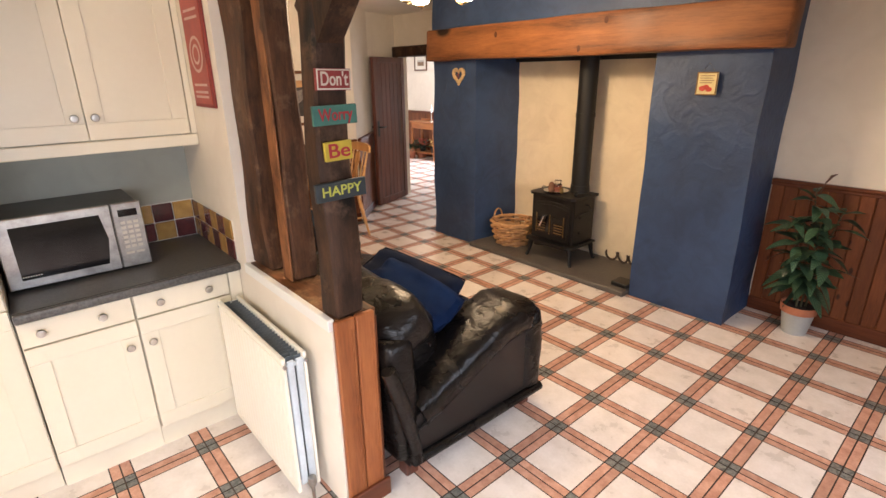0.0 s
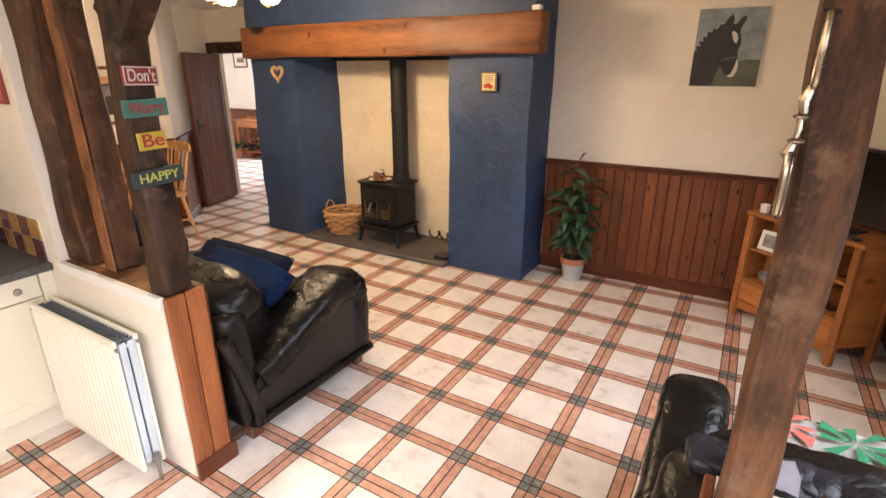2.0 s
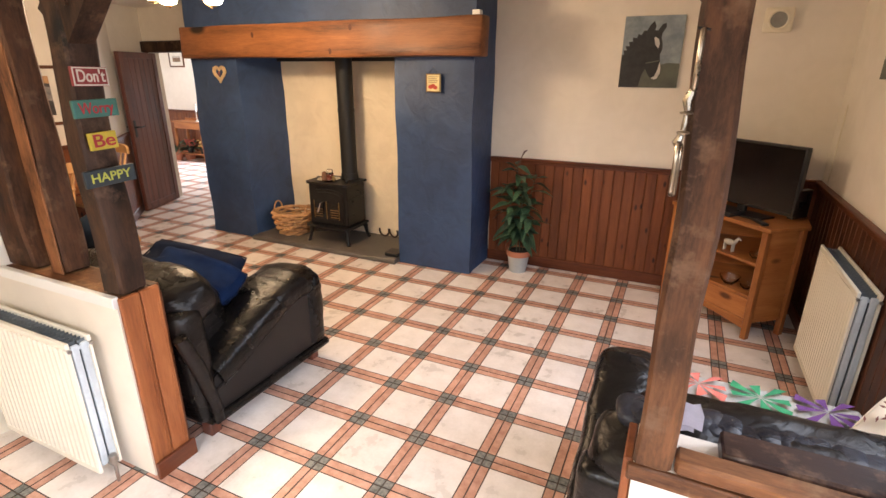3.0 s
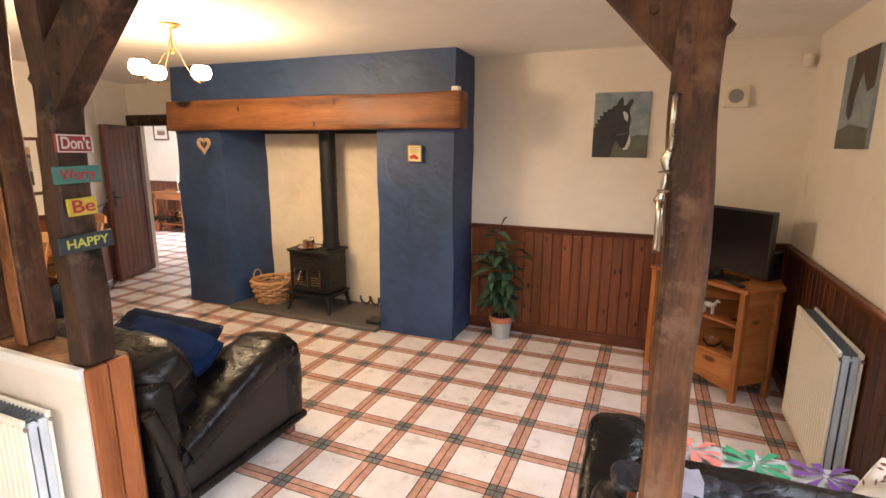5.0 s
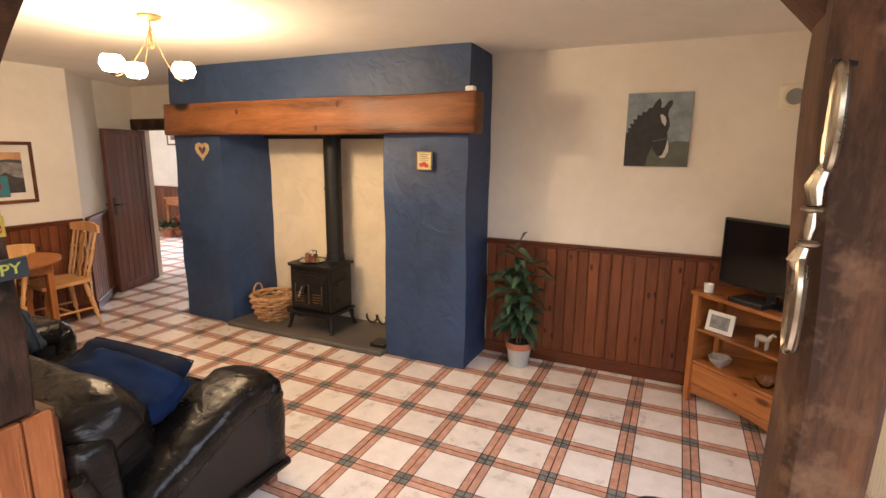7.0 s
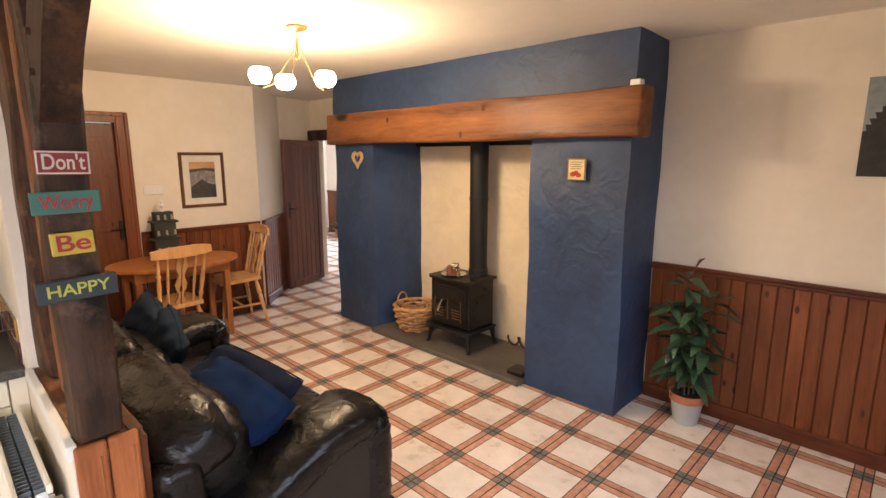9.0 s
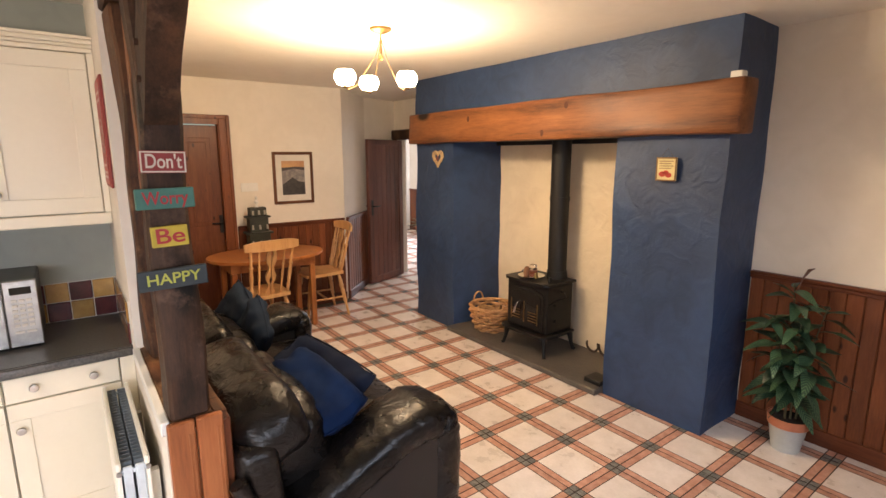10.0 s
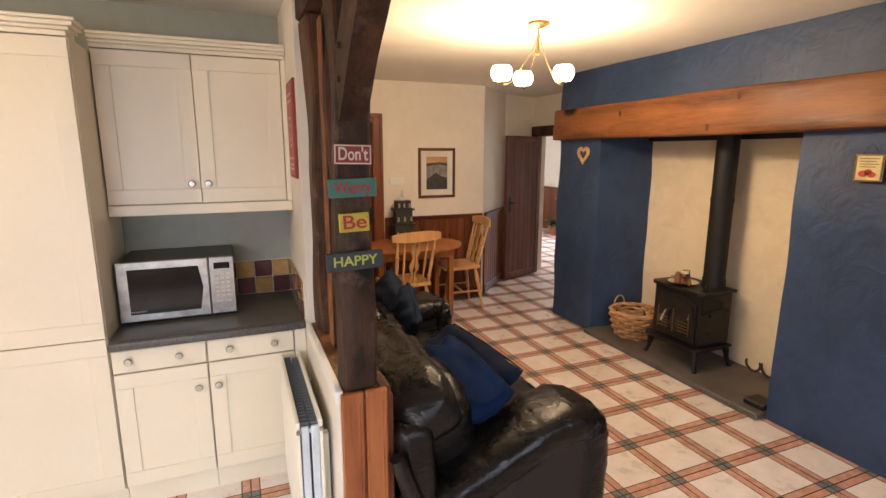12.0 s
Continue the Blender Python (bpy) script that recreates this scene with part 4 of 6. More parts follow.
pic = thing("red_sign", "narrow red tin sign with a round emblem hung on the wall", "wall sign", pose(-2.13, KY - 0.012, 1.555) @ Matrix.Diagonal((1.12, 1, 1, 1)))
bm = B()
box(bm, 0, 0.24, 0, 0.011, 0, 0.46, 0.003)
part("frame", bm, colour("dull_red_frame", (0.25, 0.035, 0.03)), pic)
bm = B()
box(bm, 0.015, 0.225, -0.003, -0.0005, 0.015, 0.445)
part("sign_face", bm, colour("faded_red_tin", (0.40, 0.07, 0.05), 0.5, (0.3, 0.04, 0.03)), pic)
bm = B()
for r0, r1 in ((0.062, 0.075), (0.030, 0.042)):
    n = 28
    a = [bm.verts.new((0.12 + r0 * math.cos(2 * math.pi * k / n), -0.0042, 0.22 + r0 * math.sin(2 * math.pi * k / n))) for k in range(n)]
    b = [bm.verts.new((0.12 + r1 * math.cos(2 * math.pi * k / n), -0.0042, 0.22 + r1 * math.sin(2 * math.pi * k / n))) for k in range(n)]
    for k in range(n):
        bm.faces.new((a[k], a[(k + 1) % n], b[(k + 1) % n], b[k]))
for z in (0.39, 0.36, 0.09, 0.06, 0.04):
    box(bm, 0.045, 0.195, -0.0045, -0.0035, z, z + 0.010)
part("sign_print", bm, colour("pale_pink_print", (0.62, 0.42, 0.36)), pic)


# ---- leather sofas ----
def arm_line(depth, arm_h):
    """The crest of an arm, low at the back, high at the front and rolled down: (y, z)."""
    keys = [(0.10, -0.24), (0.20, -0.20), (0.32, -0.145), (0.45, -0.08), (0.58, -0.025), (0.70, 0.0), (0.79, -0.012), (0.845, -0.06), (0.868, -0.14), (0.87, -0.26), (0.865, -0.40), (0.862, -0.50)]
    out = []
    for (y0, z0), (y1, z1) in zip(keys, keys[1:]):
        for i in range(5):
            t = i / 5
            out.append(((y0 + (y1 - y0) * t) * depth / 0.87, arm_h + z0 + (z1 - z0) * t))
    return out


def roll(bm, line, cx, half, thick, seed):
    """A padded roll of leather laid along a line, pleated across."""
    rings, n = [], 26
    way = 0.0
    for i, (y, z) in enumerate(line):
        p, q = line[max(0, i - 2)], line[min(len(line) - 1, i + 2)]
        d = Vector((q[0] - p[0], q[1] - p[1])).normalized()
        nrm = Vector((-d.y, d.x))
        if i:
            way += math.hypot(y - line[i - 1][0], z - line[i - 1][1])
        ring = []
        for j in range(n):
            a = 2 * math.pi * j / n
            cu, cv = math.cos(a), math.sin(a)
            u = math.copysign(abs(cu) ** 0.5, cu) * half
            v = math.copysign(abs(cv) ** 0.75, cv) * thick
            fold = noise.noise(Vector((way * 34 + 2.2 * noise.noise(Vector((u * 6, way * 5, seed))), u * 4, seed)))
            v += 0.010 * fold * max(0.0, cv) + 0.006 * noise.noise(Vector((u * 9, way * 9, seed + 4)))
            u += 0.003 * math.sin(way * 210) * abs(cu) ** 2 * math.copysign(1, cu)
            ring.append(bm.verts.new((cx + u, y + nrm.x * (v - thick), z + nrm.y * (v - thick))))
        rings.append(ring)
    for a, b in zip(rings, rings[1:]):
        for j in range(n):
            bm.faces.new((a[j], b[j], b[(j + 1) % n], a[(j + 1) % n]))
    bm.faces.new(rings[0])
    bm.faces.new(rings[-1][::-1])
    return bm


def leather_sofa(label, width, depth, m, seats, back_h=0.80, arm_w=0.32, arm_h=0.60):
    """Width along x, the front towards +y, corner at the back on the floor."""
    base = thing("leather_sofa", label, "sofa", m)
    bm = B()
    box(bm, arm_w - 0.05, width - arm_w + 0.05, 0.10, depth - 0.06, 0.09, 0.30, 0.02, seg=2)
    part("seat_base", bm, LEATHER, base, smooth=True)
    bm = B()
    box(bm, 0.03, width - 0.03, 0.02, 0.17, 0.09, back_h - 0.06, 0.05, seg=4)
    for v in bm.verts:
        v.co.y -= 0.09 * max(0, v.co.z - 0.2)
    part("back_frame", bm, LEATHER, base, smooth=True)
    for k in range(2):
        x0 = 0.0 if k == 0 else width - arm_w
        line = arm_line(depth, arm_h)
        bm = B()
        outline = [(0.06, 0.09), (depth - 0.075, 0.09)] + [(min(y, depth - 0.075), z - 0.06) for y, z in line[::-1] if z > 0.30]
        slab(bm, outline, x0 + 0.02, x0 + arm_w - 0.02, m=Matrix(((0, 0, 1, 0), (1, 0, 0, 0), (0, 1, 0, 0), (0, 0, 0, 1))))
        arm = part("arm", bm, LEATHERFLAT, base)
        bm = B()
        roll(bm, line, x0 + arm_w / 2, arm_w / 2 + 0.004, 0.085, 3 * k + width)
        part("arm_pad", bm, LEATHER, arm, smooth=True)
        bm = B()
        xo = x0 + (0.012 if k == 0 else arm_w - 0.012)
        tube(bm, [(xo, y, z - 0.125) for y, z in line if z > 0.33 and y < depth - 0.06] + [(xo, depth - 0.10, 0.36), (xo, depth - 0.105, 0.13)], 0.006, 8)
        tube(bm, [(xo, 0.075, 0.115), (xo, depth / 2, 0.112), (xo, depth - 0.03, 0.115)], 0.026, 10)
        if width > 1.5:
            tube(bm, [(xo, 0.09, 0.11), (xo, 0.085, 0.20), (xo, 0.03, arm_h - 0.20), (xo, -0.03, arm_h - 0.02)], [0.03, 0.03, 0.035, 0.03], 10)
        part("piping", bm, LEATHER, arm, smooth=True)
    for x in (0.05, width - 0.12):
        for y in (0.07, depth - 0.12):
            bm = B()
            box(bm, x, x + 0.065, y, y + 0.065, 0.0, 0.095, 0.006)
            part("foot", bm, DOORWOOD, base, "short square dark wooden foot")
    w = (width - 2 * arm_w) / seats
    for k in range(seats):
        cx = arm_w + w * (k + 0.5)
        bm = B()
        pillow(bm, cx, depth / 2 + 0.09, 0.355, w / 2 + 0.004, depth / 2 - 0.08, 0.105, 0.32, 0.55, 48, wrinkle=0.008, seed=11 + k)
        part("seat_cushion", bm, LEATHER, base, smooth=True)
        bm = B()
        bw = (width - 0.07) / seats
        bx = 0.035 + bw * (k + 0.5)
        pillow(bm, cx + (k - (seats - 1) / 2) * 0.16, 0.0, 0.0, w / 2 + 0.085, 0.165, 0.215, 0.42, 0.6, 72, wrinkle=0.013, seed=21 + k, m=pose(0, 0.245, 0.52, 14))
        lower = part("back_cushion", bm, LEATHER, base, smooth=True)
        bm = B()
        pillow(bm, bx, 0.0, 0.0, bw / 2 - 0.02, 0.140, 0.145, 0.38, 0.62, 84, wrinkle=0.014, seed=31 + k, m=pose(0, 0.135, back_h - 0.075, 22))
        part("head_cushion", bm, LEATHER, lower, smooth=True)
    return base


leather_sofa("black leather two seat sofa with creased cushions on the tiled floor", 2.05, 0.95, pose(-2.985, 1.335, 0), 2, 0.755, 0.33, 0.628)
leather_sofa("black leather sofa with a patchwork quilt behind the low wall", 1.16, 0.82, pose(0.70, 1.31, 0), 1, 0.65, 0.22, 0.62)


def axes(at, along, across):
    """A placing whose x runs along and whose y leans across."""
    u = Vector(along).normalized()
    w = u.cross(Vector(across)).normalized()
    v = w.cross(u)
    return Matrix(((u.x, v.x, w.x, at[0]), (u.y, v.y, w.y, at[1]), (u.z, v.z, w.z, at[2]), (0, 0, 0, 1)))


def throw_cushion(label, m, sx, sy, sz, mat, seed):
    base = thing("cushion", label, "cushion", m, "scatter cushions")
    bm = B()
    n = 22
    grid = {}
    for side in (1, -1):
        for i in range(n + 1):
            for j in range(n + 1):
                u, v = 2 * i / n - 1, 2 * j / n - 1
                edge = i in (0, n) or j in (0, n)
                if edge and side == -1:
                    grid[side, i, j] = grid[1, i, j]
                    continue
                puff = ((1 - u ** 4) * (1 - v ** 4)) ** 0.5
                pinch = 1 - 0.12 * (u * v) ** 2 - 0.05 * (1 - u * u) * abs(v) ** 3 - 0.05 * (1 - v * v) * abs(u) ** 3
                p = Vector((u * sx * pinch, v * sy * pinch, side * sz * puff))
                p.z += 0.028 * noise.noise(Vector((u * 2.3 + seed, v * 2.3, side))) + 0.25 * sx * 0.12 * (u * u + v * v)
                grid[side, i, j] = bm.verts.new(p)
    for side in (1, -1):
        for i in range(n):
            for j in range(n):
                q = [grid[side, i, j], grid[side, i + 1, j], grid[side, i + 1, j + 1], grid[side, i, j + 1]]
                bm.faces.new(q if side > 0 else q[::-1])
    cover = part("cover", bm, mat, base, smooth=True)
    bm = B()
    ring = []
    for k in range(48):
        t = k / 12
        s = int(t)
        f = 2 * (t - s) - 1
        u, v = ((f, -1), (1, f), (-f, 1), (-1, -f))[s]
        pinch = 1 - 0.12 * (u * v) ** 2 - 0.05 * (1 - u * u) * abs(v) ** 3 - 0.05 * (1 - v * v) * abs(u) ** 3
        ring.append((u * sx * pinch * 1.005, v * sy * pinch * 1.005, 0.03 * sx * (u * u + v * v)))
    tube(bm, ring, 0.004, 6, closed=True)
    part("piping", bm, mat, base, smooth=True)
    return base


throw_cushion("dark blue fabric cushion lying against the black leather arm", axes((-1.37, 1.735, 0.645), (0.95, 0.20, -0.24), (-0.10, 0.80, 0.26)), 0.265, 0.155, 0.08, FABRICBLUE, 1)
throw_cushion("navy blue flat cushion slumped under the blue one", axes((-1.50, 1.80, 0.645), (0.95, 0.20, -0.12), (-0.10, 0.86, 0.36)), 0.31, 0.19, 0.045, FABRICNAVY, 3)
throw_cushion("slate blue fabric cushion leaning on the black leather sofa back", pose(-2.22, 1.74, 0.68, 74, 38, -6), 0.17, 0.18, 0.055, FABRICGREY, 4)
throw_cushion("slate blue fabric cushion tucked behind another on the sofa", pose(-2.47, 1.71, 0.72, 72, 34, 4), 0.17, 0.18, 0.055, FABRICGREY, 8)

# quilt on the right sofa
quilt = thing("quilt", "white patchwork quilt with green, red and purple triangles", "quilt", pose(0, 0, 0))
QW = colour("quilt_white", (0.78, 0.76, 0.70), 0.9)
QG, QR, QP = colour("quilt_green", (0.03, 0.24, 0.10), 0.9), colour("quilt_coral", (0.60, 0.16, 0.12), 0.9), colour("quilt_purple", (0.14, 0.05, 0.20), 0.9)


def quilt_point(x, y):
    """Height of the cloth over seat and front."""
    if y > 2.10:
        return Vector((x, 2.10 + 0.06 * math.sin(min(1.5, (y - 2.10) * 8)), 0.525 - max(0, y - 2.10) * 0.95))
    return Vector((x, y, 0.525 + 0.008 * noise.noise(Vector((x * 7, y * 7, 0)))))


for name, mat, k in (("quilt_ground", QW, None), ("coral_patch", QR, 0), ("green_patch", QG, 1), ("purple_patch", QP, 2)):
    bm = B()
    if k is None:
        n, mm = 24, 18
        g = [[bm.verts.new(quilt_point(0.955 + 0.66 * i / n, 1.66 + 0.62 * j / mm)) for i in range(n + 1)] for j in range(mm + 1)]
        for j in range(mm):
            for i in range(n):
                bm.faces.new((g[j][i], g[j][i + 1], g[j + 1][i + 1], g[j + 1][i]))
        bmesh.ops.solidify(bm, geom=list(bm.faces), thickness=0.012)
    else:
        s = 0.205
        for row in range(3):
            cx, cy = 0.975 + 0.212 * k + s / 2, 1.70 + row * 0.205 + s / 2
            for a in range(8):
                t = a * math.pi / 4
                p0 = Vector((0.006 * math.cos(t), 0.006 * math.sin(t)))
                r = s / 2 * (1.0 if a % 2 == 0 else 1.33)
                p1, p2 = Vector((r * 0.97 * math.cos(t - 0.10), r * 0.97 * math.sin(t - 0.10))), Vector((r * 0.97 * math.cos(t + 0.34), r * 0.70 * math.sin(t + 0.34)))
                lim = s / 2 - 0.003
                pts = [Vector((min(max(p.x, -lim), lim), min(max(p.y, -lim), lim))) for p in (p0, p1, p2)]
                vs = [bm.verts.new(quilt_point(cx + p.x, cy + p.y) + Vector((0, 0.004 if cy + p.y > 2.10 else 0, 0.0165))) for p in pts]
                bm.faces.new(vs)
    part(name, bm, mat, quilt, smooth=(k is None), kind="" if k is None else "stuff")
bm = B()
for k in range(19):
    x = 0.86 + 0.037 * k
    pillow(bm, x, 1.49 + 0.006 * math.sin(k * 2.1), 0.70 + 0.004 * math.sin(k * 1.3), 0.055, 0.070, 0.036, 0.8, 0.8, 20, wrinkle=0.012, seed=k)
THROW = leather("shiny_black_throw", (0.012, 0.013, 0.018), (0.03, 0.032, 0.042))
fold = thing("folded_throw", "shiny black gathered throw along the top of the sofa back", "throw", pose(0, 0, 0))
part("throw_cloth", bm, THROW, fold, smooth=True)
bm = B()
drape = [(1.168, 0.918), (1.22, 0.921), (1.275, 0.915), (1.305, 0.86), (1.33, 0.79), (1.38, 0.765), (1.47, 0.775)]
rows = [[bm.verts.new((0.916 + 0.10 * i / 6 + 0.006 * math.sin(j * 1.7), y, z + 0.004 * math.sin(i * 1.9 + j))) for i in range(7)] for j, (y, z) in enumerate(drape)]
for a, b in zip(rows, rows[1:]):
    for i in range(6):
        bm.faces.new((a[i], a[i + 1], b[i + 1], b[i]))
bmesh.ops.solidify(bm, geom=list(bm.faces), thickness=0.006)
ob = thing("folded_sheet", "pale lilac folded cloth on the sofa back", "cloth", pose(0, 0, 0))
part("cloth", bm, colour("pale_lilac_cloth", (0.68, 0.66, 0.76), 0.9), ob, smooth=True)
flor = plain("floral_cushion_cloth", (0.74, 0.68, 0.58), (0.70, 0.62, 0.50), 0.9, 9, 200, 0.3)
cu = throw_cushion("cream cushion with small floral sprigs on the black sofa", pose(1.645, 1.76, 0.565, 50, 0, -50), 0.175, 0.175, 0.06, flor, 12)
bm = B()
rng = random.Random(5)
for _ in range(46):
    x, y, a = rng.uniform(-0.135, 0.135), rng.uniform(-0.135, 0.135), rng.uniform(0, 6.28)
    z = 0.062 * ((1 - (x / 0.175) ** 4) * (1 - (y / 0.175) ** 4)) ** 0.5 + 0.012
    d = Vector((math.cos(a), math.sin(a), 0))
    e = Vector((-d.y, d.x, 0)) * 0.004
    c = Vector((x, y, z))
    bm.faces.new([bm.verts.new(c + v) for v in (-d * 0.012, e, d * 0.012, -e)])
part("sprigs", bm, colour("brown_red_sprig", (0.20, 0.07, 0.06)), cu, kind="stuff")

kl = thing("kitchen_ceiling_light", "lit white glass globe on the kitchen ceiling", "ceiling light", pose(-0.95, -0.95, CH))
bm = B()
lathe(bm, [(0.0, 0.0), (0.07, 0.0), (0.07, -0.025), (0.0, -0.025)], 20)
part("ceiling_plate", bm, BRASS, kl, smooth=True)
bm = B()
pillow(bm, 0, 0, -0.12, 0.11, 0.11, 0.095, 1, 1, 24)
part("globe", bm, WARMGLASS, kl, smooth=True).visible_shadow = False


# ---- stove and hearth things ----
stove = thing("wood_stove", "black cast iron wood burning stove on short legs, unlit", "stove", pose(-2.195, 4.125, 0.046) @ Matrix.Scale(1.06, 4))
bm = B()
box(bm, -0.215, 0.215, -0.145, 0.155, 0.175, 0.555, 0.012, seg=2)
part("body", bm, IRON, stove)
bm = B()
slab(bm, [(-0.235, -0.15), (-0.20, -0.18), (0.20, -0.18), (0.235, -0.15), (0.235, 0.165), (-0.235, 0.165)], 0.562, 0.582)
slab(bm, [(-0.215, -0.14), (-0.19, -0.165), (0.19, -0.165), (0.215, -0.14), (0.215, 0.155), (-0.215, 0.155)], 0.5555, 0.5618)
part("top_plate", bm, IRON, stove)
bm = B()
slab(bm, [(-0.245, -0.17), (-0.21, -0.215), (0.21, -0.215), (0.245, -0.17), (0.245, 0.155), (-0.245, 0.155)], 0.158, 0.1745)
slab(bm, [(-0.20, -0.13), (-0.17, -0.16), (0.17, -0.16), (0.20, -0.13), (0.20, 0.14), (-0.20, 0.14)], 0.125, 0.1575)
part("ash_shelf", bm, IRON, stove)
for x in (-0.205, 0.205):
    for y in (-0.15, 0.15):
        s, t = math.copysign(1, x), math.copysign(1, y)
        bm = B()
        tube(bm, [(x - 0.02 * s, y, 0.158), (x, y + 0.005 * t, 0.12), (x + 0.006 * s, y + 0.012 * t, 0.06), (x + 0.02 * s, y + 0.022 * t, 0.008), (x + 0.03 * s, y + 0.03 * t, 0.0)], [0.026, 0.022, 0.015, 0.015, 0.017], 10)
        part("leg", bm, IRON, stove, smooth=True)
bm = B()
FRONT = Matrix(((1, 0, 0, 0), (0, 0, -1, 0), (0, 1, 0, 0), (0, 0, 0, 1)))
arch = lambda w, z0, z1, rise: [(-w, z0), (w, z0), (w, z1)] + [(w * math.cos(math.pi * k / 12), z1 + rise * math.sin(math.pi * k / 12)) for k in range(1, 12)] + [(-w, z1)]
slab(bm, arch(0.185, 0.19, 0.47, 0.05), 0.1452, 0.158, m=FRONT)
slab(bm, arch(0.165, 0.21, 0.45, 0.045), 0.1582, 0.166, m=FRONT)
door = part("door", bm, IRON, stove)
for s in (-1, 1):
    bm = B()
    slab(bm, [(s * 0.012, 0.245), (s * 0.135, 0.245), (s * 0.135, 0.38), (s * 0.012, 0.40)][::s], 0.1662, 0.169, m=FRONT)
    part("window", bm, SCREEN, door, "smoked glass pane")
bm = B()
for s in (-1, 1):
    for z in (0.262, 0.285, 0.308, 0.331):
        rod(bm, (s * 0.045, -0.1735, z), (s * 0.13, -0.1735, z), 0.004, None, 6)
for x in (-0.14, 0.0, 0.14):
    rod(bm, (x, -0.172, 0.24), (x, -0.172, 0.41), 0.005, None, 6)
part("grille", bm, DULLBRASS, door, "dull brass bars")
bm = B()
tube(bm, [(-0.04, -0.17, 0.405), (-0.045, -0.20, 0.40), (-0.06, -0.205, 0.36), (-0.075, -0.205, 0.31)], [0.006, 0.007, 0.009, 0.011])
part("handle", bm, CHROME, door, "bright coiled metal handle", smooth=True)
bm = B()
for z in (0.40, 0.27):
    rod(bm, (0.215, -0.05, z), (0.225, -0.05, z), 0.012)
tube(bm, [(0.216, 0.02, 0.50), (0.25, 0.02, 0.50), (0.262, 0.02, 0.47)], 0.008)
tube(bm, [(0.216, -0.14, 0.41), (0.222, -0.02, 0.44), (0.22, 0.12, 0.44)], 0.006)
part("side_handle", bm, IRON, stove, smooth=True)
bm = B()
rod(bm, (0.09, 0.10, 0.582), (0.09, 0.10, 0.64), 0.082, 0.078, 28)
rod(bm, (0.09, 0.10, 0.6402), (0.09, 0.10, 1.72), 0.074, None, 32)
rod(bm, (0.09, 0.10, 1.20), (0.09, 0.10, 1.23), 0.078, None, 32)
part("flue_pipe", bm, FLUE, stove, "matt black round flue pipe", smooth=True)

tray = thing("silver_tray", "small silver tray on the stove top", "tray", pose(-2.24, 4.07, 0.664))
bm = B()
lathe(bm, [(0.0, 0.0), (0.085, 0.0), (0.11, 0.014), (0.113, 0.016), (0.086, 0.004), (0.0, 0.004)], 28)
part("tray_dish", bm, CHROME, tray, smooth=True)
jar = thing("glass_jar", "clear glass jar of reddish beads with a knobbed lid", "jar", pose(-2.23, 4.08, 0.669))
bm = B()
lathe(bm, [(0.0, 0.0), (0.032, 0.0), (0.035, 0.01), (0.035, 0.062), (0.026, 0.075), (0.030, 0.082), (0.030, 0.10), (0.0, 0.10)], 20)
part("glass", bm, GLASS, jar, smooth=True)
bm = B()
lathe(bm, [(0.0, 0.002), (0.031, 0.002), (0.032, 0.045), (0.0, 0.05)], 16)
part("filling", bm, colour("reddish_beads", (0.35, 0.09, 0.05)), jar)
for k, (x, y, s) in enumerate(((-2.285, 4.06, 0.032), (-2.16, 4.04, 0.02), (-2.00, 4.03, 0.018))):
    c = thing("ornament", ("small brown pottery owl on the tray", "small copper pot on the tray", "small dark iron pot on the stove")[k], "ornament", pose(x, y, 0.6675 if k < 2 else 0.6645))
    bm = B()
    lathe(bm, [(0.0, 0.0), (s * 0.7, 0.0), (s, s * 0.8), (s * 0.75, s * 1.6), (s * 0.8, s * 2.0), (s * 0.4, s * 2.5), (0.0, s * 2.6)], 16)
    part("figure", bm, (colour("brown_pottery", (0.22, 0.10, 0.05)), BRASS, IRON)[k], c, smooth=True)

bask = thing("log_basket", "round golden wicker basket with two hoop handles, filled with logs", "basket", pose(-2.77, 4.11, 0.046) @ Matrix.Diagonal((1.0, 1.0, 0.86, 1)))
bm = B()
n, rows = 16, 8
for r in range(rows):
    z = 0.012 + 0.245 * r / (rows - 1)
    rad = 0.145 + 0.065 * (r / (rows - 1)) ** 0.7
    pts = []
    for k in range(n * 4):
        a = 2 * math.pi * k / (n * 4)
        w = 0.014 * math.sin(n / 2 * a + math.pi * (r % 2))
        pts.append(((rad + w) * math.cos(a), (rad + w) * math.sin(a), z + 0.003 * math.sin(3 * a + r)))
    tube(bm, pts, 0.0155, 6, closed=True)
part("weave", bm, WICKER, bask, smooth=True, kind="stuff")
bm = B()
for k in range(n):
    a = 2 * math.pi * k / n
    rod(bm, (0.148 * math.cos(a), 0.148 * math.sin(a), 0.0), (0.208 * math.cos(a), 0.208 * math.sin(a), 0.265), 0.005, None, 6)
part("stakes", bm, WICKER, bask, kind="stuff")
bm = B()
pts = [(0.208 * math.cos(a / 24 * 6.2832), 0.208 * math.sin(a / 24 * 6.2832), 0.272) for a in range(24)]
tube(bm, pts, 0.015, 8, closed=True)
part("rim", bm, WICKER, bask, smooth=True)
for s in (-1, 1):
    bm = B()
    tube(bm, [(s * 0.205, 0.06 * math.cos(a), 0.27 + 0.10 * math.sin(a)) for a in [math.pi * k / 10 for k in range(11)]], 0.008, 8)
    part("handle", bm, WICKER, bask, smooth=True)
bm = B()
rod(bm, (0, 0, 0.002), (0, 0, 0.012), 0.15, None, 24)
part("base", bm, WICKER, bask)
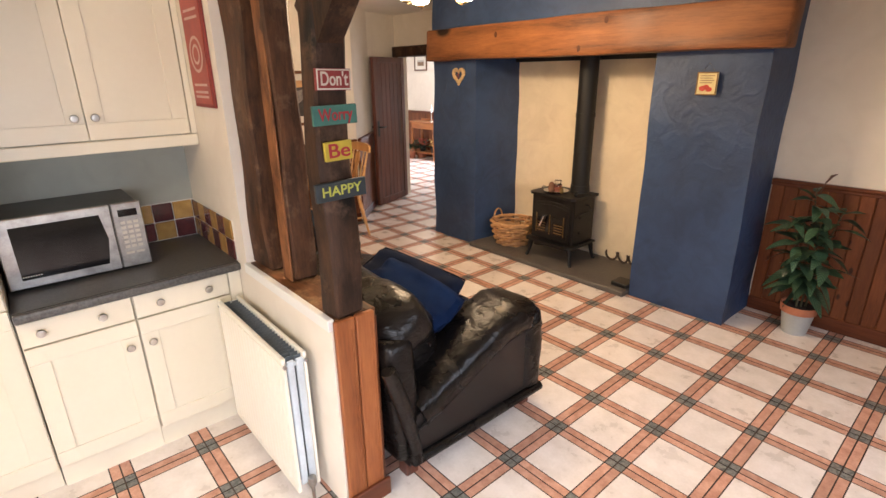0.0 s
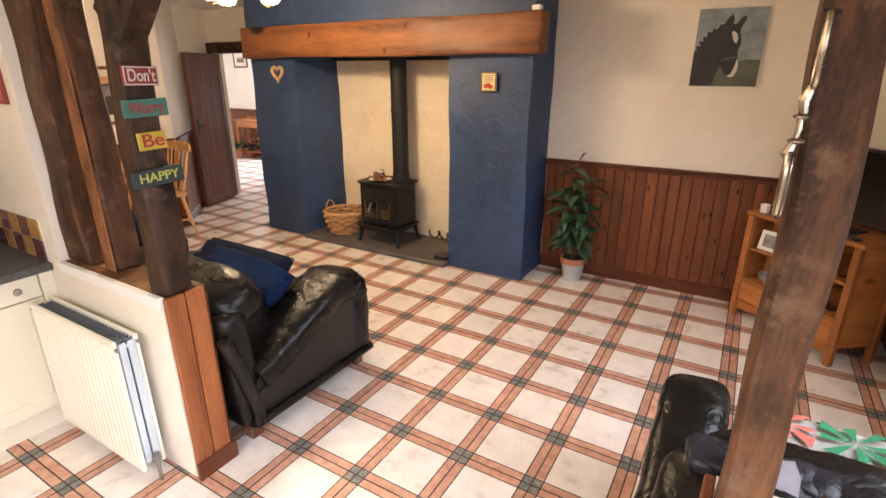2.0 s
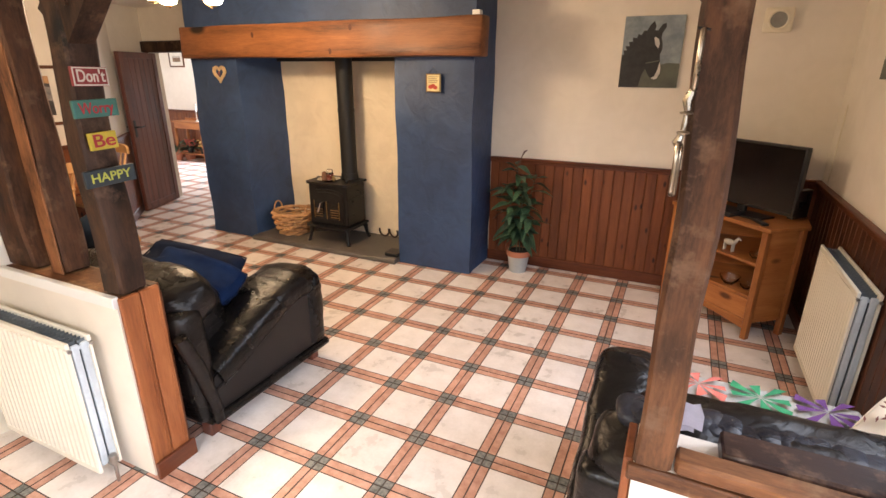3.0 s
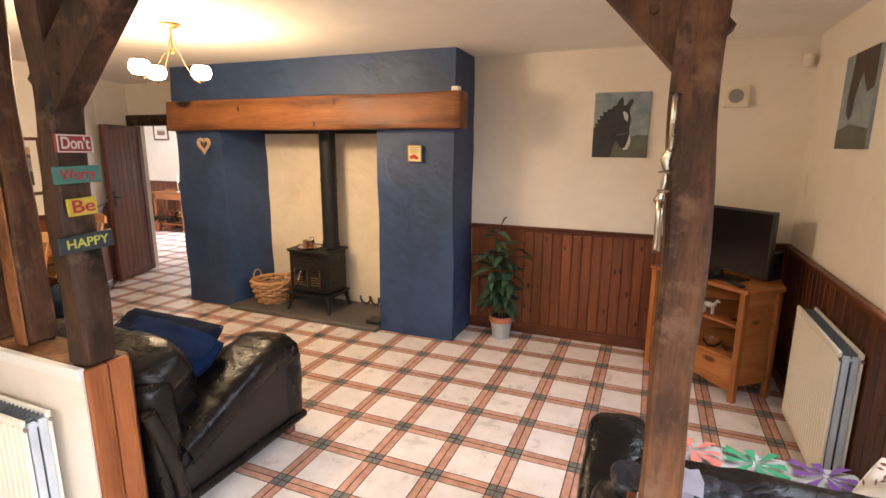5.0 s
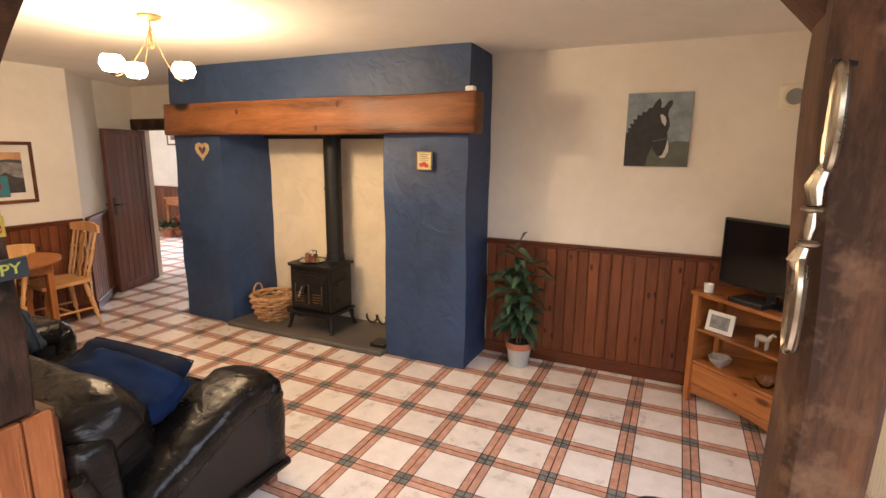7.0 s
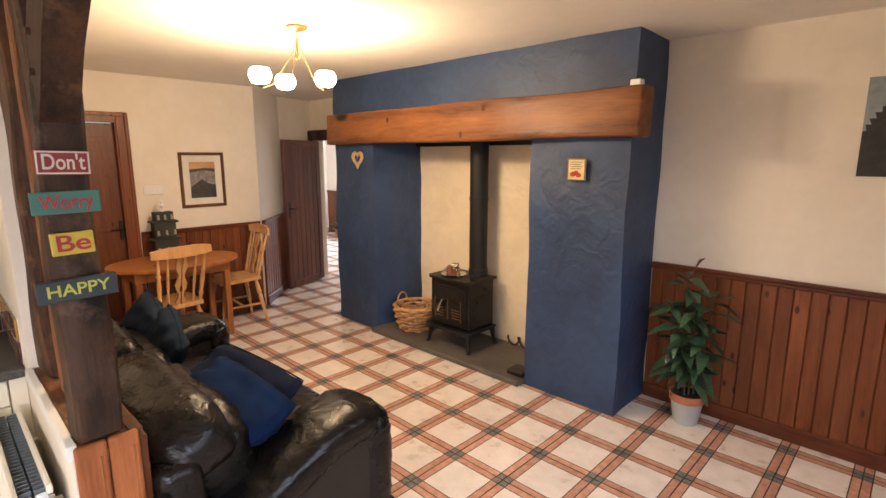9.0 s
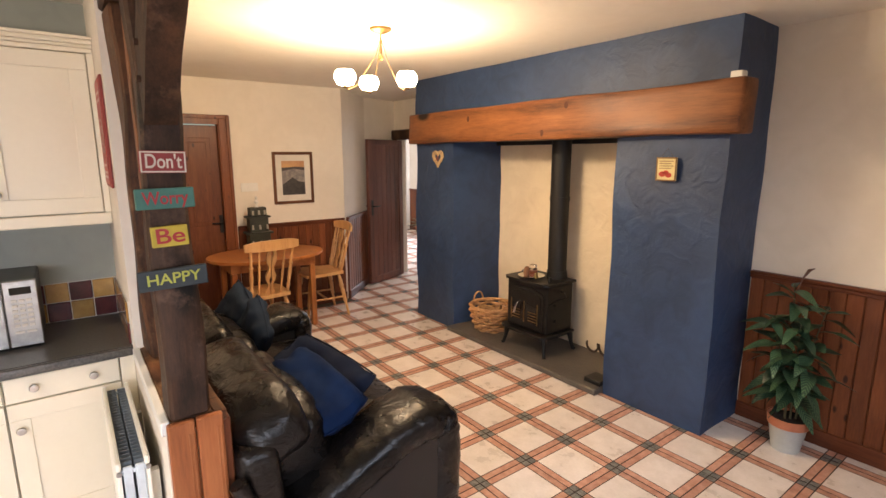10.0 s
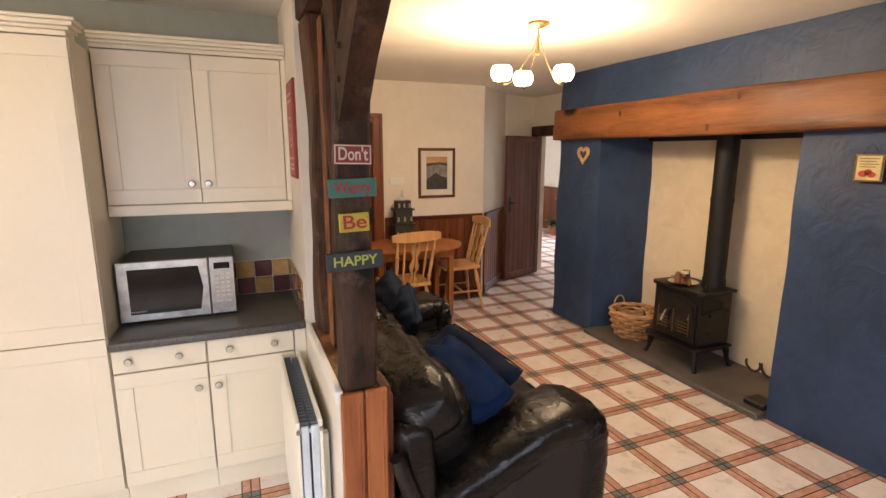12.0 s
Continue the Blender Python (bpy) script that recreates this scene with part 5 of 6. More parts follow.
for k, (x, y, a, t) in enumerate(((-0.05, 0.02, 20, 12), (0.06, -0.03, 70, -10), (0.0, 0.07, -35, 15), (0.02, -0.09, -10, 8))):
    lg = thing("log", "split firewood log in the wicker basket", "log", pose(-2.77 + x, 4.11 + y, 0.19, t, 90, a), "logs in the basket")
    bm = B()
    slab(bm, [(-0.04, -0.035), (0.045, -0.03), (0.035, 0.03), (-0.005, 0.045), (-0.045, 0.02)], -0.12, 0.12)
    rough_up(bm, 0.006, 9, 0.08, k)
    part("log_wood", bm, LOG, lg)

tools = thing("fire_tools", "black iron fireside tools on a stand with a bright ball top", "fire tools", pose(-2.56, 4.31, 0.046))
bm = B()
lathe(bm, [(0.0, 0.0), (0.085, 0.0), (0.08, 0.012), (0.02, 0.022), (0.008, 0.03)], 20)
rod(bm, (0, 0, 0.02), (0, 0, 0.56), 0.006)
rod(bm, (-0.05, 0, 0.50), (0.05, 0, 0.50), 0.004)
part("stand", bm, IRON, tools, smooth=True)
bm = B()
pillow(bm, 0, 0, 0.575, 0.022, 0.022, 0.020, 1, 1, 14)
part("ball_top", bm, CHROME, tools, smooth=True)
for x, y in ((-0.05, 0.02), (0.05, 0.02), (0.0, -0.045)):
    bm = B()
    rod(bm, (x * 0.7, y * 0.7, 0.50), (x * 1.7, y * 1.6, 0.06), 0.0045)
    box(bm, x * 1.7 - 0.02, x * 1.7 + 0.02, y * 1.6 - 0.006, y * 1.6 + 0.006, 0.03, 0.09, 0.003)
    part("tool", bm, IRON, tools)


def horseshoe(m, scale=1.0):
    base = thing("horseshoe", "rusty iron horseshoe leaning against the fireplace wall", "horseshoe", m, "horseshoes in the fireplace")
    bm = B()
    pts = [(0.052 * scale * math.cos(a), 0.0, 0.06 * scale - 0.060 * scale * math.sin(a)) for a in [math.pi * (k / 14 * 1.3 - 0.15) for k in range(15)]]
    tube(bm, pts, [0.006] + [0.010] * 13 + [0.006], 7)
    part("shoe", bm, RUST, base, smooth=True)


for k, x in enumerate((-1.80, -1.685, -1.575, -1.47)):
    horseshoe(pose(x, 4.375, 0.056, 10, 0, 8 * (-1) ** k))
for z in (0.42, 0.52, 0.62):
    b = thing("horseshoe", "rusty iron horseshoe hung on the blue fireplace cheek", "horseshoe", pose(-1.365, 4.02, z, 0, 0, 90), "horseshoes in the fireplace")
    bm = B()
    tube(bm, [(0.045 * math.cos(a), 0.0, 0.05 * math.sin(a)) for a in [math.pi * (k / 12 * 1.3 - 0.15) for k in range(13)]], 0.009, 7)
    part("shoe", bm, RUST, b, smooth=True)
grate = thing("ash_tray", "small black iron ash tray on the hearth", "ash tray", pose(-1.43, 3.93, 0.046))
bm = B()
box(bm, -0.07, 0.07, -0.06, 0.08, 0.0, 0.035, 0.005)
part("tray", bm, IRON, grate)

# ---- things on the chimney breast ----
pl = thing("hanging_plaque", "small cream wall plaque with a red poppy picture and text", "plaque", pose(-0.98, 3.868, 1.605))
bm = B()
box(bm, -0.064, 0.064, -0.008, 0.006, -0.07, 0.07, 0.006, seg=2)
part("plaque_board", bm, colour("pale_yellow_plaque", (0.66, 0.56, 0.28)), pl)
bm = B()
for a in (-1, 1):
    box(bm, -0.064, 0.064, -0.011, -0.0082, *sorted((a * 0.062, a * 0.07)), 0.001)
    box(bm, *sorted((a * 0.056, a * 0.064)), -0.011, -0.0082, -0.061, 0.061, 0.001)
part("plaque_edge", bm, colour("dark_gold_edge", (0.22, 0.12, 0.03)), pl)
bm = B()
for k in range(4):
    box(bm, -0.044, 0.044 - 0.012 * (k % 2), -0.0095, -0.0085, 0.045 - 0.014 * k, 0.049 - 0.014 * k)
part("text_lines", bm, colour("brown_text", (0.20, 0.10, 0.05)), pl)
bm = B()
for x, z, r in ((-0.022, -0.03, 0.022), (0.018, -0.035, 0.02), (0.0, -0.02, 0.018)):
    slab(bm, [(x + r * math.cos(a * 0.5236), z + 0.75 * r * math.sin(a * 0.5236)) for a in range(12)], 0.0085, 0.0105, m=FRONT)
part("poppies", bm, colour("poppy_red", (0.55, 0.05, 0.03)), pl)
bm = B()
tube(bm, [(-0.04, -0.002, 0.068), (0.0, -0.002, 0.125), (0.04, -0.002, 0.068)], 0.0016, 5)
part("cord", bm, IRON, pl)

heart = thing("wicker_heart", "woven cream wicker heart hung on the blue wall", "wall ornament", pose(-3.30, 3.855, 1.665))
hp = lambda t, k: (k * 0.0052 * 16 * math.sin(t) ** 3, 0.0, k * 0.0052 * (13 * math.cos(t) - 5 * math.cos(2 * t) - 2 * math.cos(3 * t) - math.cos(4 * t)))
bm = B()
for k, r in ((1.0, 0.008), (0.82, 0.008), (0.66, 0.007)):
    pts = [Vector(hp(2 * math.pi * j / 40, k)) + Vector((0, 0.004 * math.sin(j * 2.5), 0)) for j in range(40)]
    tube(bm, pts, r, 6, closed=True)
part("heart_weave", bm, colour("pale_wicker", (0.50, 0.36, 0.20), 0.8), heart, smooth=True)
bm = B()
tube(bm, [(0, 0, 0.02), (-0.015, -0.01, -0.01), (0.0, -0.012, -0.025), (0.015, -0.01, -0.01), (0, 0, 0.02)], 0.004, 6)
part("ribbon", bm, colour("dull_red_ribbon", (0.25, 0.08, 0.06)), heart)
cube = thing("alarm_box", "small white plastic box on the end of the mantel beam", "sensor", pose(-0.61, 3.845, 2.052))
bm = B()
box(bm, -0.032, 0.032, -0.03, 0.03, 0.0, 0.07, 0.008, seg=2)
part("case", bm, WHITEPAINT, cube)
bm = B()
box(bm, -0.02, 0.02, -0.032, -0.0305, 0.02, 0.03, 0.0005)
part("slot", bm, BLACKPLASTIC, cube)

# ---- plant in a pot ----
plant = thing("potted_plant", "tall green leafy house plant with striped leaves in a grey pot", "plant", pose(-0.285, 4.165, 0))
bm = B()
lathe(bm, [(0.0, 0.0), (0.072, 0.0), (0.095, 0.15), (0.10, 0.151), (0.10, 0.152)], 28)
pot = part("pot", bm, POTGREY, plant, "pale grey glazed pot", smooth=True)
bm = B()
lathe(bm, [(0.099, 0.1525), (0.104, 0.154), (0.108, 0.205), (0.101, 0.205), (0.097, 0.18), (0.0, 0.18)], 28)
part("pot_rim", bm, POTRIM, pot, "terracotta coloured rim", smooth=True)
bm = B()
lathe(bm, [(0.0, 0.183), (0.096, 0.184), (0.096, 0.190), (0.0, 0.195)], 20)
part("soil", bm, SOIL, pot)


def leaf_mesh(length, width, droop, name="leaf", mat=None):
    bm = B()
    n = 8
    rows = []
    for k in range(n + 1):
        t = k / n
        w = width * math.sin(math.pi * min(1, t * 0.93 + 0.05)) ** 0.8 * (1 - 0.35 * t)
        x, z = length * t * (1 - 0.2 * droop * t), -droop * length * t * t
        rows.append([bm.verts.new((x, w * s, z + 0.18 * w * abs(s) + 0.10 * w * math.sin(9 * t + 2 * s))) for s in (-1, -0.5, 0, 0.5, 1)])
    for a, b in zip(rows, rows[1:]):
        for k in range(4):
            bm.faces.new((a[k], a[k + 1], b[k + 1], b[k])).smooth = True
    me = bpy.data.meshes.new(name)
    bm.to_mesh(me)
    bm.free()
    me.materials.append(mat or LEAF)
    return me


m, nodes, links, s = material("striped_green_leaf")
tc = nodes.new("ShaderNodeTexCoord")
sep = nodes.new("ShaderNodeSeparateXYZ")
links.new(tc.outputs["Object"], sep.inputs[0])
diag = math_node(nodes, links, "SUBTRACT", sep.outputs["X"], math_node(nodes, links, "MULTIPLY", math_node(nodes, links, "ABSOLUTE", sep.outputs["Y"], 0), 0.9))
wave = math_node(nodes, links, "SINE", math_node(nodes, links, "MULTIPLY", diag, 420), 0)
info = nodes.new("ShaderNodeObjectInfo")
col = ramp(nodes, links, wave, [(0.25, (0.016, 0.050, 0.030)), (0.95, (0.11, 0.19, 0.09))])
hv = nodes.new("ShaderNodeHueSaturation")
links.new(col, hv.inputs["Color"])
links.new(math_node(nodes, links, "ADD", math_node(nodes, links, "MULTIPLY", info.outputs["Random"], 0.9), 0.45), hv.inputs["Value"])
links.new(hv.outputs[0], s.inputs["Base Color"])
s.inputs["Roughness"].default_value = 0.38
STRIPED = m
leaves = [leaf_mesh(0.235, 0.056, d, "leaf", STRIPED) for d in (0.25, 0.5, 0.85)]
rng = random.Random(11)
for k, (bx, by, h, lx, ly) in enumerate(((-0.02, 0.0, 0.80, -0.03, -0.02), (0.03, 0.015, 0.70, 0.08, 0.0), (-0.01, -0.03, 0.60, -0.12, -0.05), (0.01, -0.01, 0.66, 0.02, -0.10))):
    bm = B()
    pts = [(bx + lx * t * t, by + ly * t * t, 0.185 + h * t) for t in [j / 6 for j in range(7)]]
    tube(bm, pts, [0.007 - 0.0007 * j for j in range(7)], 7)
    stem = part("stem", bm, STEM, plant, smooth=True)
    count = int(25 * h / 0.7)
    for j in range(count):
        t = 0.20 + 0.8 * j / count
        p = Vector((bx + lx * t * t, by + ly * t * t, 0.185 + h * t))
        a = j * 137.5 + k * 50 + rng.uniform(-20, 20)
        if 20 < a % 360 < 160 and rng.random() < 0.6:
            a += 180
        sc = rng.uniform(0.62, 1.0) * (1.08 - 0.35 * t)
        share("leaf", rng.choice(leaves), stem, pose(p.x, p.y, p.z, rng.uniform(-25, 25), -rng.uniform(-5, 45), a) @ Matrix.Scale(sc, 4))
bm = B()
tube(bm, [(-0.03, -0.02, 0.95), (-0.015, -0.02, 1.02), (0.01, -0.02, 1.07), (0.035, -0.02, 1.085)], [0.003, 0.004, 0.009, 0.002], 7)
part("bud", bm, colour("brown_bud", (0.10, 0.045, 0.03)), plant, "brown curled new shoot", smooth=True)


# ---- corner television stand ----
A2, B2, C2, D2, E2 = Vector((0.905, 4.13)), Vector((1.465, 3.605)), Vector((1.70, 3.79)), Vector((1.74, 4.30)), Vector((1.08, 4.31))
stand = thing("corner_stand", "honey pine corner television stand with shelves above a drawer", "tv stand", pose(0, 0, 0))


def inset(pts, d):
    c = sum(pts, Vector((0, 0))) / len(pts)
    return [tuple(p + (c - p).normalized() * d) for p in pts]


plan = [A2, B2, C2, D2, E2]
for name, z0, z1, d in (("top_board", 0.756, 0.78, -0.012), ("shelf", 0.515, 0.531, 0.022), ("shelf", 0.285, 0.301, 0.022), ("bottom_board", 0.118, 0.134, 0.022)):
    bm = B()
    slab(bm, inset(plan, d), z0, z1)
    part(name, bm, HONEY, stand)
for p, q in ((A2, None), (B2, None), (C2, None), (E2, None)):
    c = (plan[0] + plan[1] + plan[2] + plan[3] + plan[4]) / 5
    e = p + (c - p).normalized() * 0.03
    bm = B()
    box(bm, -0.02, 0.02, -0.02, 0.02, 0.0, 0.755, 0.003)
    part("leg", bm, HONEYZ, stand, m=pose(e.x, e.y, 0, 0, 0, -43))


def side_panel(p, q, z0, z1, inset_by=0.02, name="side_panel", mat=None, drop=0.0, knob_at=None):
    d = q - p
    a = math.degrees(math.atan2(d.y, d.x))
    w = d.length
    bm = B()
    out = [(0.045, z0), (w / 2 - 0.1, z0 + drop), (w / 2 + 0.1, z0 + drop), (w - 0.045, z0), (w - 0.045, z1), (0.045, z1)]
    slab(bm, out, -inset_by - 0.014, -inset_by, m=FRONT)
    return part(name, bm, mat or HONEY, stand, m=pose(p.x, p.y, 0, 0, 0, a))


side_panel(B2, C2, 0.118, 0.755, 0.018)
side_panel(E2, A2, 0.118, 0.755, 0.018)
side_panel(A2, B2, 0.06, 0.117, 0.02, "apron", drop=0.025)
dr = side_panel(A2, B2, 0.138, 0.280, 0.012, "drawer_front")
bm = B()
w = (B2 - A2).length
lathe(bm, [(0.0, 0.0), (0.006, 0.0), (0.006, 0.012), (0.014, 0.018), (0.012, 0.028), (0.0, 0.03)], 14)
for v in bm.verts:
    v.co = Vector((v.co.x + w / 2, 0.012 - v.co.z, v.co.y + 0.21))
part("knob", bm, HONEYZ, dr, "turned wooden knob", smooth=True)
bm = B()
box(bm, 1.10, 1.70, 4.292, 4.303, 0.13, 0.755)
part("back_board", bm, HONEY, stand)

tv = thing("television", "black flat television, switched off, on the corner stand", "television", pose(1.325, 3.985, 0.781, 0, 0, -42.5))
bm = B()
box(bm, -0.365, 0.365, -0.012, 0.030, 0.055, 0.49, 0.006)
part("case", bm, BLACKPLASTIC, tv)
bm = B()
box(bm, -0.350, 0.350, -0.0135, -0.0122, 0.075, 0.475)
part("screen", bm, SCREEN, tv, "dark glossy screen")
bm = B()
box(bm, -0.20, 0.20, -0.10, 0.08, 0.0, 0.010, 0.004)
box(bm, -0.03, 0.03, 0.0, 0.03, 0.0102, 0.07, 0.004)
part("tv_foot", bm, BLACKPLASTIC, tv)
for name, label, x, y, a, s in (("set_top_box", "slim black set-top box beside the television", 1.22, 3.93, -43, (0.11, 0.07, 0.03)), ("remote_control", "black remote control on the pine stand", 1.42, 3.74, 20, (0.02, 0.075, 0.016)), ("speaker", "small black upright router on the pine stand", 1.66, 3.99, -40, (0.02, 0.08, 0.19))):
    o = thing(name, label, name.replace("_", " "), pose(x, y, 0.7805, 0, 0, a))
    bm = B()
    box(bm, -s[0], s[0], -s[1], s[1], 0, s[2], 0.004, seg=2)
    part("case", bm, BLACKPLASTIC, o)
    if name == "remote_control":
        bm = B()
        for i in range(6):
            for j in (-1, 0, 1):
                box(bm, j * 0.011 - 0.003, j * 0.011 + 0.003, -0.05 + 0.018 * i, -0.042 + 0.018 * i, 0.0162, 0.0175)
        part("buttons", bm, STEEL, o, kind="stuff")
cup = thing("candle_pot", "small white candle pot on the pine stand", "candle pot", pose(0.995, 4.13, 0.7805))
bm = B()
lathe(bm, [(0.0, 0.0), (0.027, 0.0), (0.031, 0.055), (0.027, 0.055), (0.024, 0.045), (0.0, 0.045)], 20)
part("pot", bm, WHITEPAINT, cup, smooth=True)
ph = thing("photo_frame", "white framed black and white photo on the shelf", "photo frame", pose(1.07, 4.05, 0.532, -12, 0, -35))
bm = B()
box(bm, -0.09, 0.09, -0.006, 0.006, 0.0, 0.135, 0.003)
part("frame", bm, WHITEPAINT, ph)
bm = B()
box(bm, -0.062, 0.062, -0.0085, -0.0065, 0.025, 0.11)
part("photo", bm, colour("grey_photo", (0.30, 0.30, 0.31), 0.4, (0.08, 0.08, 0.085)), ph)
for label, x, y, z, sc, mat in (("small glass bowl on the pine shelf", 1.33, 3.83, 0.302, 0.065, GLASS), ("patterned china bowl on the pine shelf", 1.10, 4.06, 0.302, 0.07, colour("mottled_china", (0.42, 0.38, 0.34), 0.3, (0.22, 0.18, 0.16))),
                                ("small glass dish on the pine shelf", 1.43, 3.78, 0.302, 0.045, GLASS), ("glass ornament on the pine shelf", 1.44, 3.76, 0.532, 0.04, GLASS)):
    o = thing("bowl", label, "bowl", pose(x, y, z))
    bm = B()
    lathe(bm, [(0.0, 0.0), (sc * 0.4, 0.0), (sc * 0.45, sc * 0.1), (sc * 0.85, sc * 0.5), (sc, sc * 0.95), (sc * 0.95, sc * 0.95), (sc * 0.75, sc * 0.5), (sc * 0.3, sc * 0.18), (0.0, sc * 0.16)], 22)
    part("bowl_body", bm, mat, o, smooth=True)
an = thing("horse_figurine", "small pale pottery horse figure on the shelf", "figurine", pose(1.29, 3.87, 0.532, 0, 0, -40))
bm = B()
pillow(bm, 0, 0, 0.062, 0.045, 0.018, 0.022, 1, 1, 14)
for x in (-0.03, 0.03):
    for y in (-0.009, 0.009):
        rod(bm, (x, y, 0.0), (x, y, 0.05), 0.005, 0.007, 8)
tube(bm, [(0.035, 0, 0.065), (0.05, 0, 0.09), (0.06, 0, 0.105), (0.078, 0, 0.095)], [0.014, 0.011, 0.010, 0.006], 8)
bmesh.ops.translate(bm, verts=bm.verts, vec=(0, 0, 0))
part("figurine", bm, colour("pale_pottery", (0.5, 0.45, 0.38), 0.4), an, smooth=True)

# ---- pictures and wall fittings ----
SKYGREY = plain("painted_grey_sky", (0.30, 0.35, 0.38), (0.17, 0.21, 0.24), 0.6, 9, 40, 0.2)
FIELD = plain("painted_dull_green_field", (0.12, 0.13, 0.10), (0.08, 0.085, 0.07), 0.6, 9, 40, 0.2)
HORSEBLACK = plain("painted_black_coat", (0.014, 0.014, 0.016), (0.028, 0.027, 0.028), 0.5, 20, 60, 0.2)
HORSEBROWN = plain("painted_brown_coat", (0.06, 0.035, 0.026), (0.018, 0.013, 0.011), 0.5, 14, 60, 0.2)
PAINTWHITE = colour("painted_white_blaze", (0.62, 0.60, 0.56))


def canvas(name, label, w, h, m, shapes):
    base = thing(name, label, "picture", m)
    bm = B()
    box(bm, 0, w, -0.018, 0.0, 0, h, 0.002)
    part("canvas", bm, SKYGREY, base)
    for k, (pn, pts, mat) in enumerate(shapes):
        bm = B()
        slab(bm, [(x * w, y * h) for x, y in pts], 0.018 + 0.0006 * (k + 0.2), 0.018 + 0.0006 * (k + 1), m=FRONT)
        part(pn, bm, mat, base)
    return base


head = [(0.0, 0.0), (0.345, 0.0), (0.38, 0.17), (0.43, 0.27), (0.50, 0.17), (0.56, 0.12), (0.63, 0.11), (0.69, 0.17), (0.70, 0.26), (0.665, 0.38), (0.65, 0.46), (0.68, 0.55), (0.665, 0.64), (0.64, 0.70), (0.645, 0.76), (0.70, 0.84), (0.69, 0.90), (0.63, 0.88), (0.57, 0.80),
        (0.52, 0.80), (0.53, 0.86), (0.495, 0.93), (0.43, 0.87), (0.39, 0.80), (0.34, 0.80), (0.30, 0.74), (0.25, 0.755), (0.23, 0.70), (0.16, 0.71), (0.165, 0.65), (0.10, 0.65), (0.12, 0.59), (0.05, 0.59), (0.08, 0.53), (0.02, 0.53), (0.04, 0.47), (0.0, 0.46)]
canvas("horse_painting", "square canvas painting of a black horse head with a white blaze", 0.415, 0.50, pose(0.380, YB, 1.585), [
    ("field", [(0.3, 0.0), (1.0, 0.0), (1.0, 0.34), (0.8, 0.35), (0.6, 0.31), (0.3, 0.28)], FIELD), ("horse_shape", head, HORSEBLACK),
    ("blaze", [(0.52, 0.70), (0.555, 0.60), (0.61, 0.55), (0.625, 0.62), (0.60, 0.68), (0.55, 0.71)], PAINTWHITE), ("muzzle", [(0.545, 0.135), (0.60, 0.115), (0.65, 0.13), (0.69, 0.20), (0.69, 0.28), (0.665, 0.37), (0.64, 0.25), (0.60, 0.16)], PAINTWHITE),
    ("bridle", [(0.43, 0.34), (0.65, 0.375), (0.65, 0.39), (0.43, 0.355)], FIELD)])
head2 = [(0.30, 1.0), (0.28, 0.80), (0.22, 0.55), (0.24, 0.38), (0.36, 0.30), (0.44, 0.36), (0.46, 0.52), (0.55, 0.70), (0.62, 0.78), (0.72, 0.66), (0.80, 0.56), (1.0, 0.60), (1.0, 1.0)]
canvas("horse_painting", "tall canvas painting of a brown horse head with lowered nose", 0.47, 0.50, pose(XR, 3.67, 1.665, 0, 0, -90), [
    ("field", [(0.0, 0.0), (1.0, 0.0), (1.0, 0.2), (0.4, 0.26), (0.0, 0.2)], FIELD), ("horse_shape", head2, HORSEBROWN), ("blaze", [(0.30, 0.36), (0.35, 0.34), (0.36, 0.5), (0.33, 0.62)], HORSEBLACK)])


def framed(name, label, w, h, m, frame_mat, border, mount, layers):
    base = thing(name, label, "picture", m)
    for k, (x0, x1, z0, z1) in enumerate(((0, w, 0, border), (0, w, h - border, h), (0, border, border, h - border), (w - border, w, border, h - border))):
        bm = B()
        box(bm, x0, x1, -0.022, 0.0, z0, z1, 0.004)
        part("frame_rail", bm, frame_mat, base)
    bm = B()
    box(bm, border, w - border, -0.010, 0.0, border, h - border)
    part("mount", bm, PAPER, base, "cream mount")
    b = border + mount
    iw, ih = w - 2 * b, h - 2 * b
    for k, (pn, pts, mat) in enumerate(layers):
        bm = B()
        slab(bm, [(b + x * iw, b + y * ih) for x, y in pts], 0.010 + 0.0006 * (k + 0.2), 0.010 + 0.0006 * (k + 1), m=FRONT)
        part(pn, bm, mat, base)
    return base


PICFRAME = wood("brown_picture_frame", (0.24, 0.11, 0.05), (0.15, 0.06, 0.026), (0.07, 0.028, 0.014), "z", 0.4)
rect = [(0, 0), (1, 0), (1, 1), (0, 1)]
framed("sea_picture", "brown framed picture of a rocky shore at sunset", 0.44, 0.55, pose(XL, 2.71, 1.178, 0, 0, 90), PICFRAME, 0.03, 0.065, [
    ("sea", rect, plain("printed_grey_sea", (0.30, 0.27, 0.25), (0.12, 0.12, 0.13), 0.6, 18, 60, 0.05)), ("sunset_sky", [(0, 0.80), (1, 0.80), (1, 1), (0, 1)], plain("printed_sunset", (0.62, 0.36, 0.16), (0.42, 0.22, 0.12), 0.6, 8, 60, 0.0)),
    ("headland", [(0, 0.70), (0.5, 0.77), (1, 0.72), (1, 0.81), (0.6, 0.83), (0, 0.80)], colour("printed_dark_headland", (0.07, 0.06, 0.06))),
    ("rock_shape", [(0, 0), (1, 0), (1, 0.36), (0.7, 0.40), (0.45, 0.52), (0.25, 0.42), (0, 0.30)], plain("printed_dark_rocks", (0.035, 0.032, 0.035), (0.06, 0.055, 0.05), 0.6, 20, 60, 0.0))])
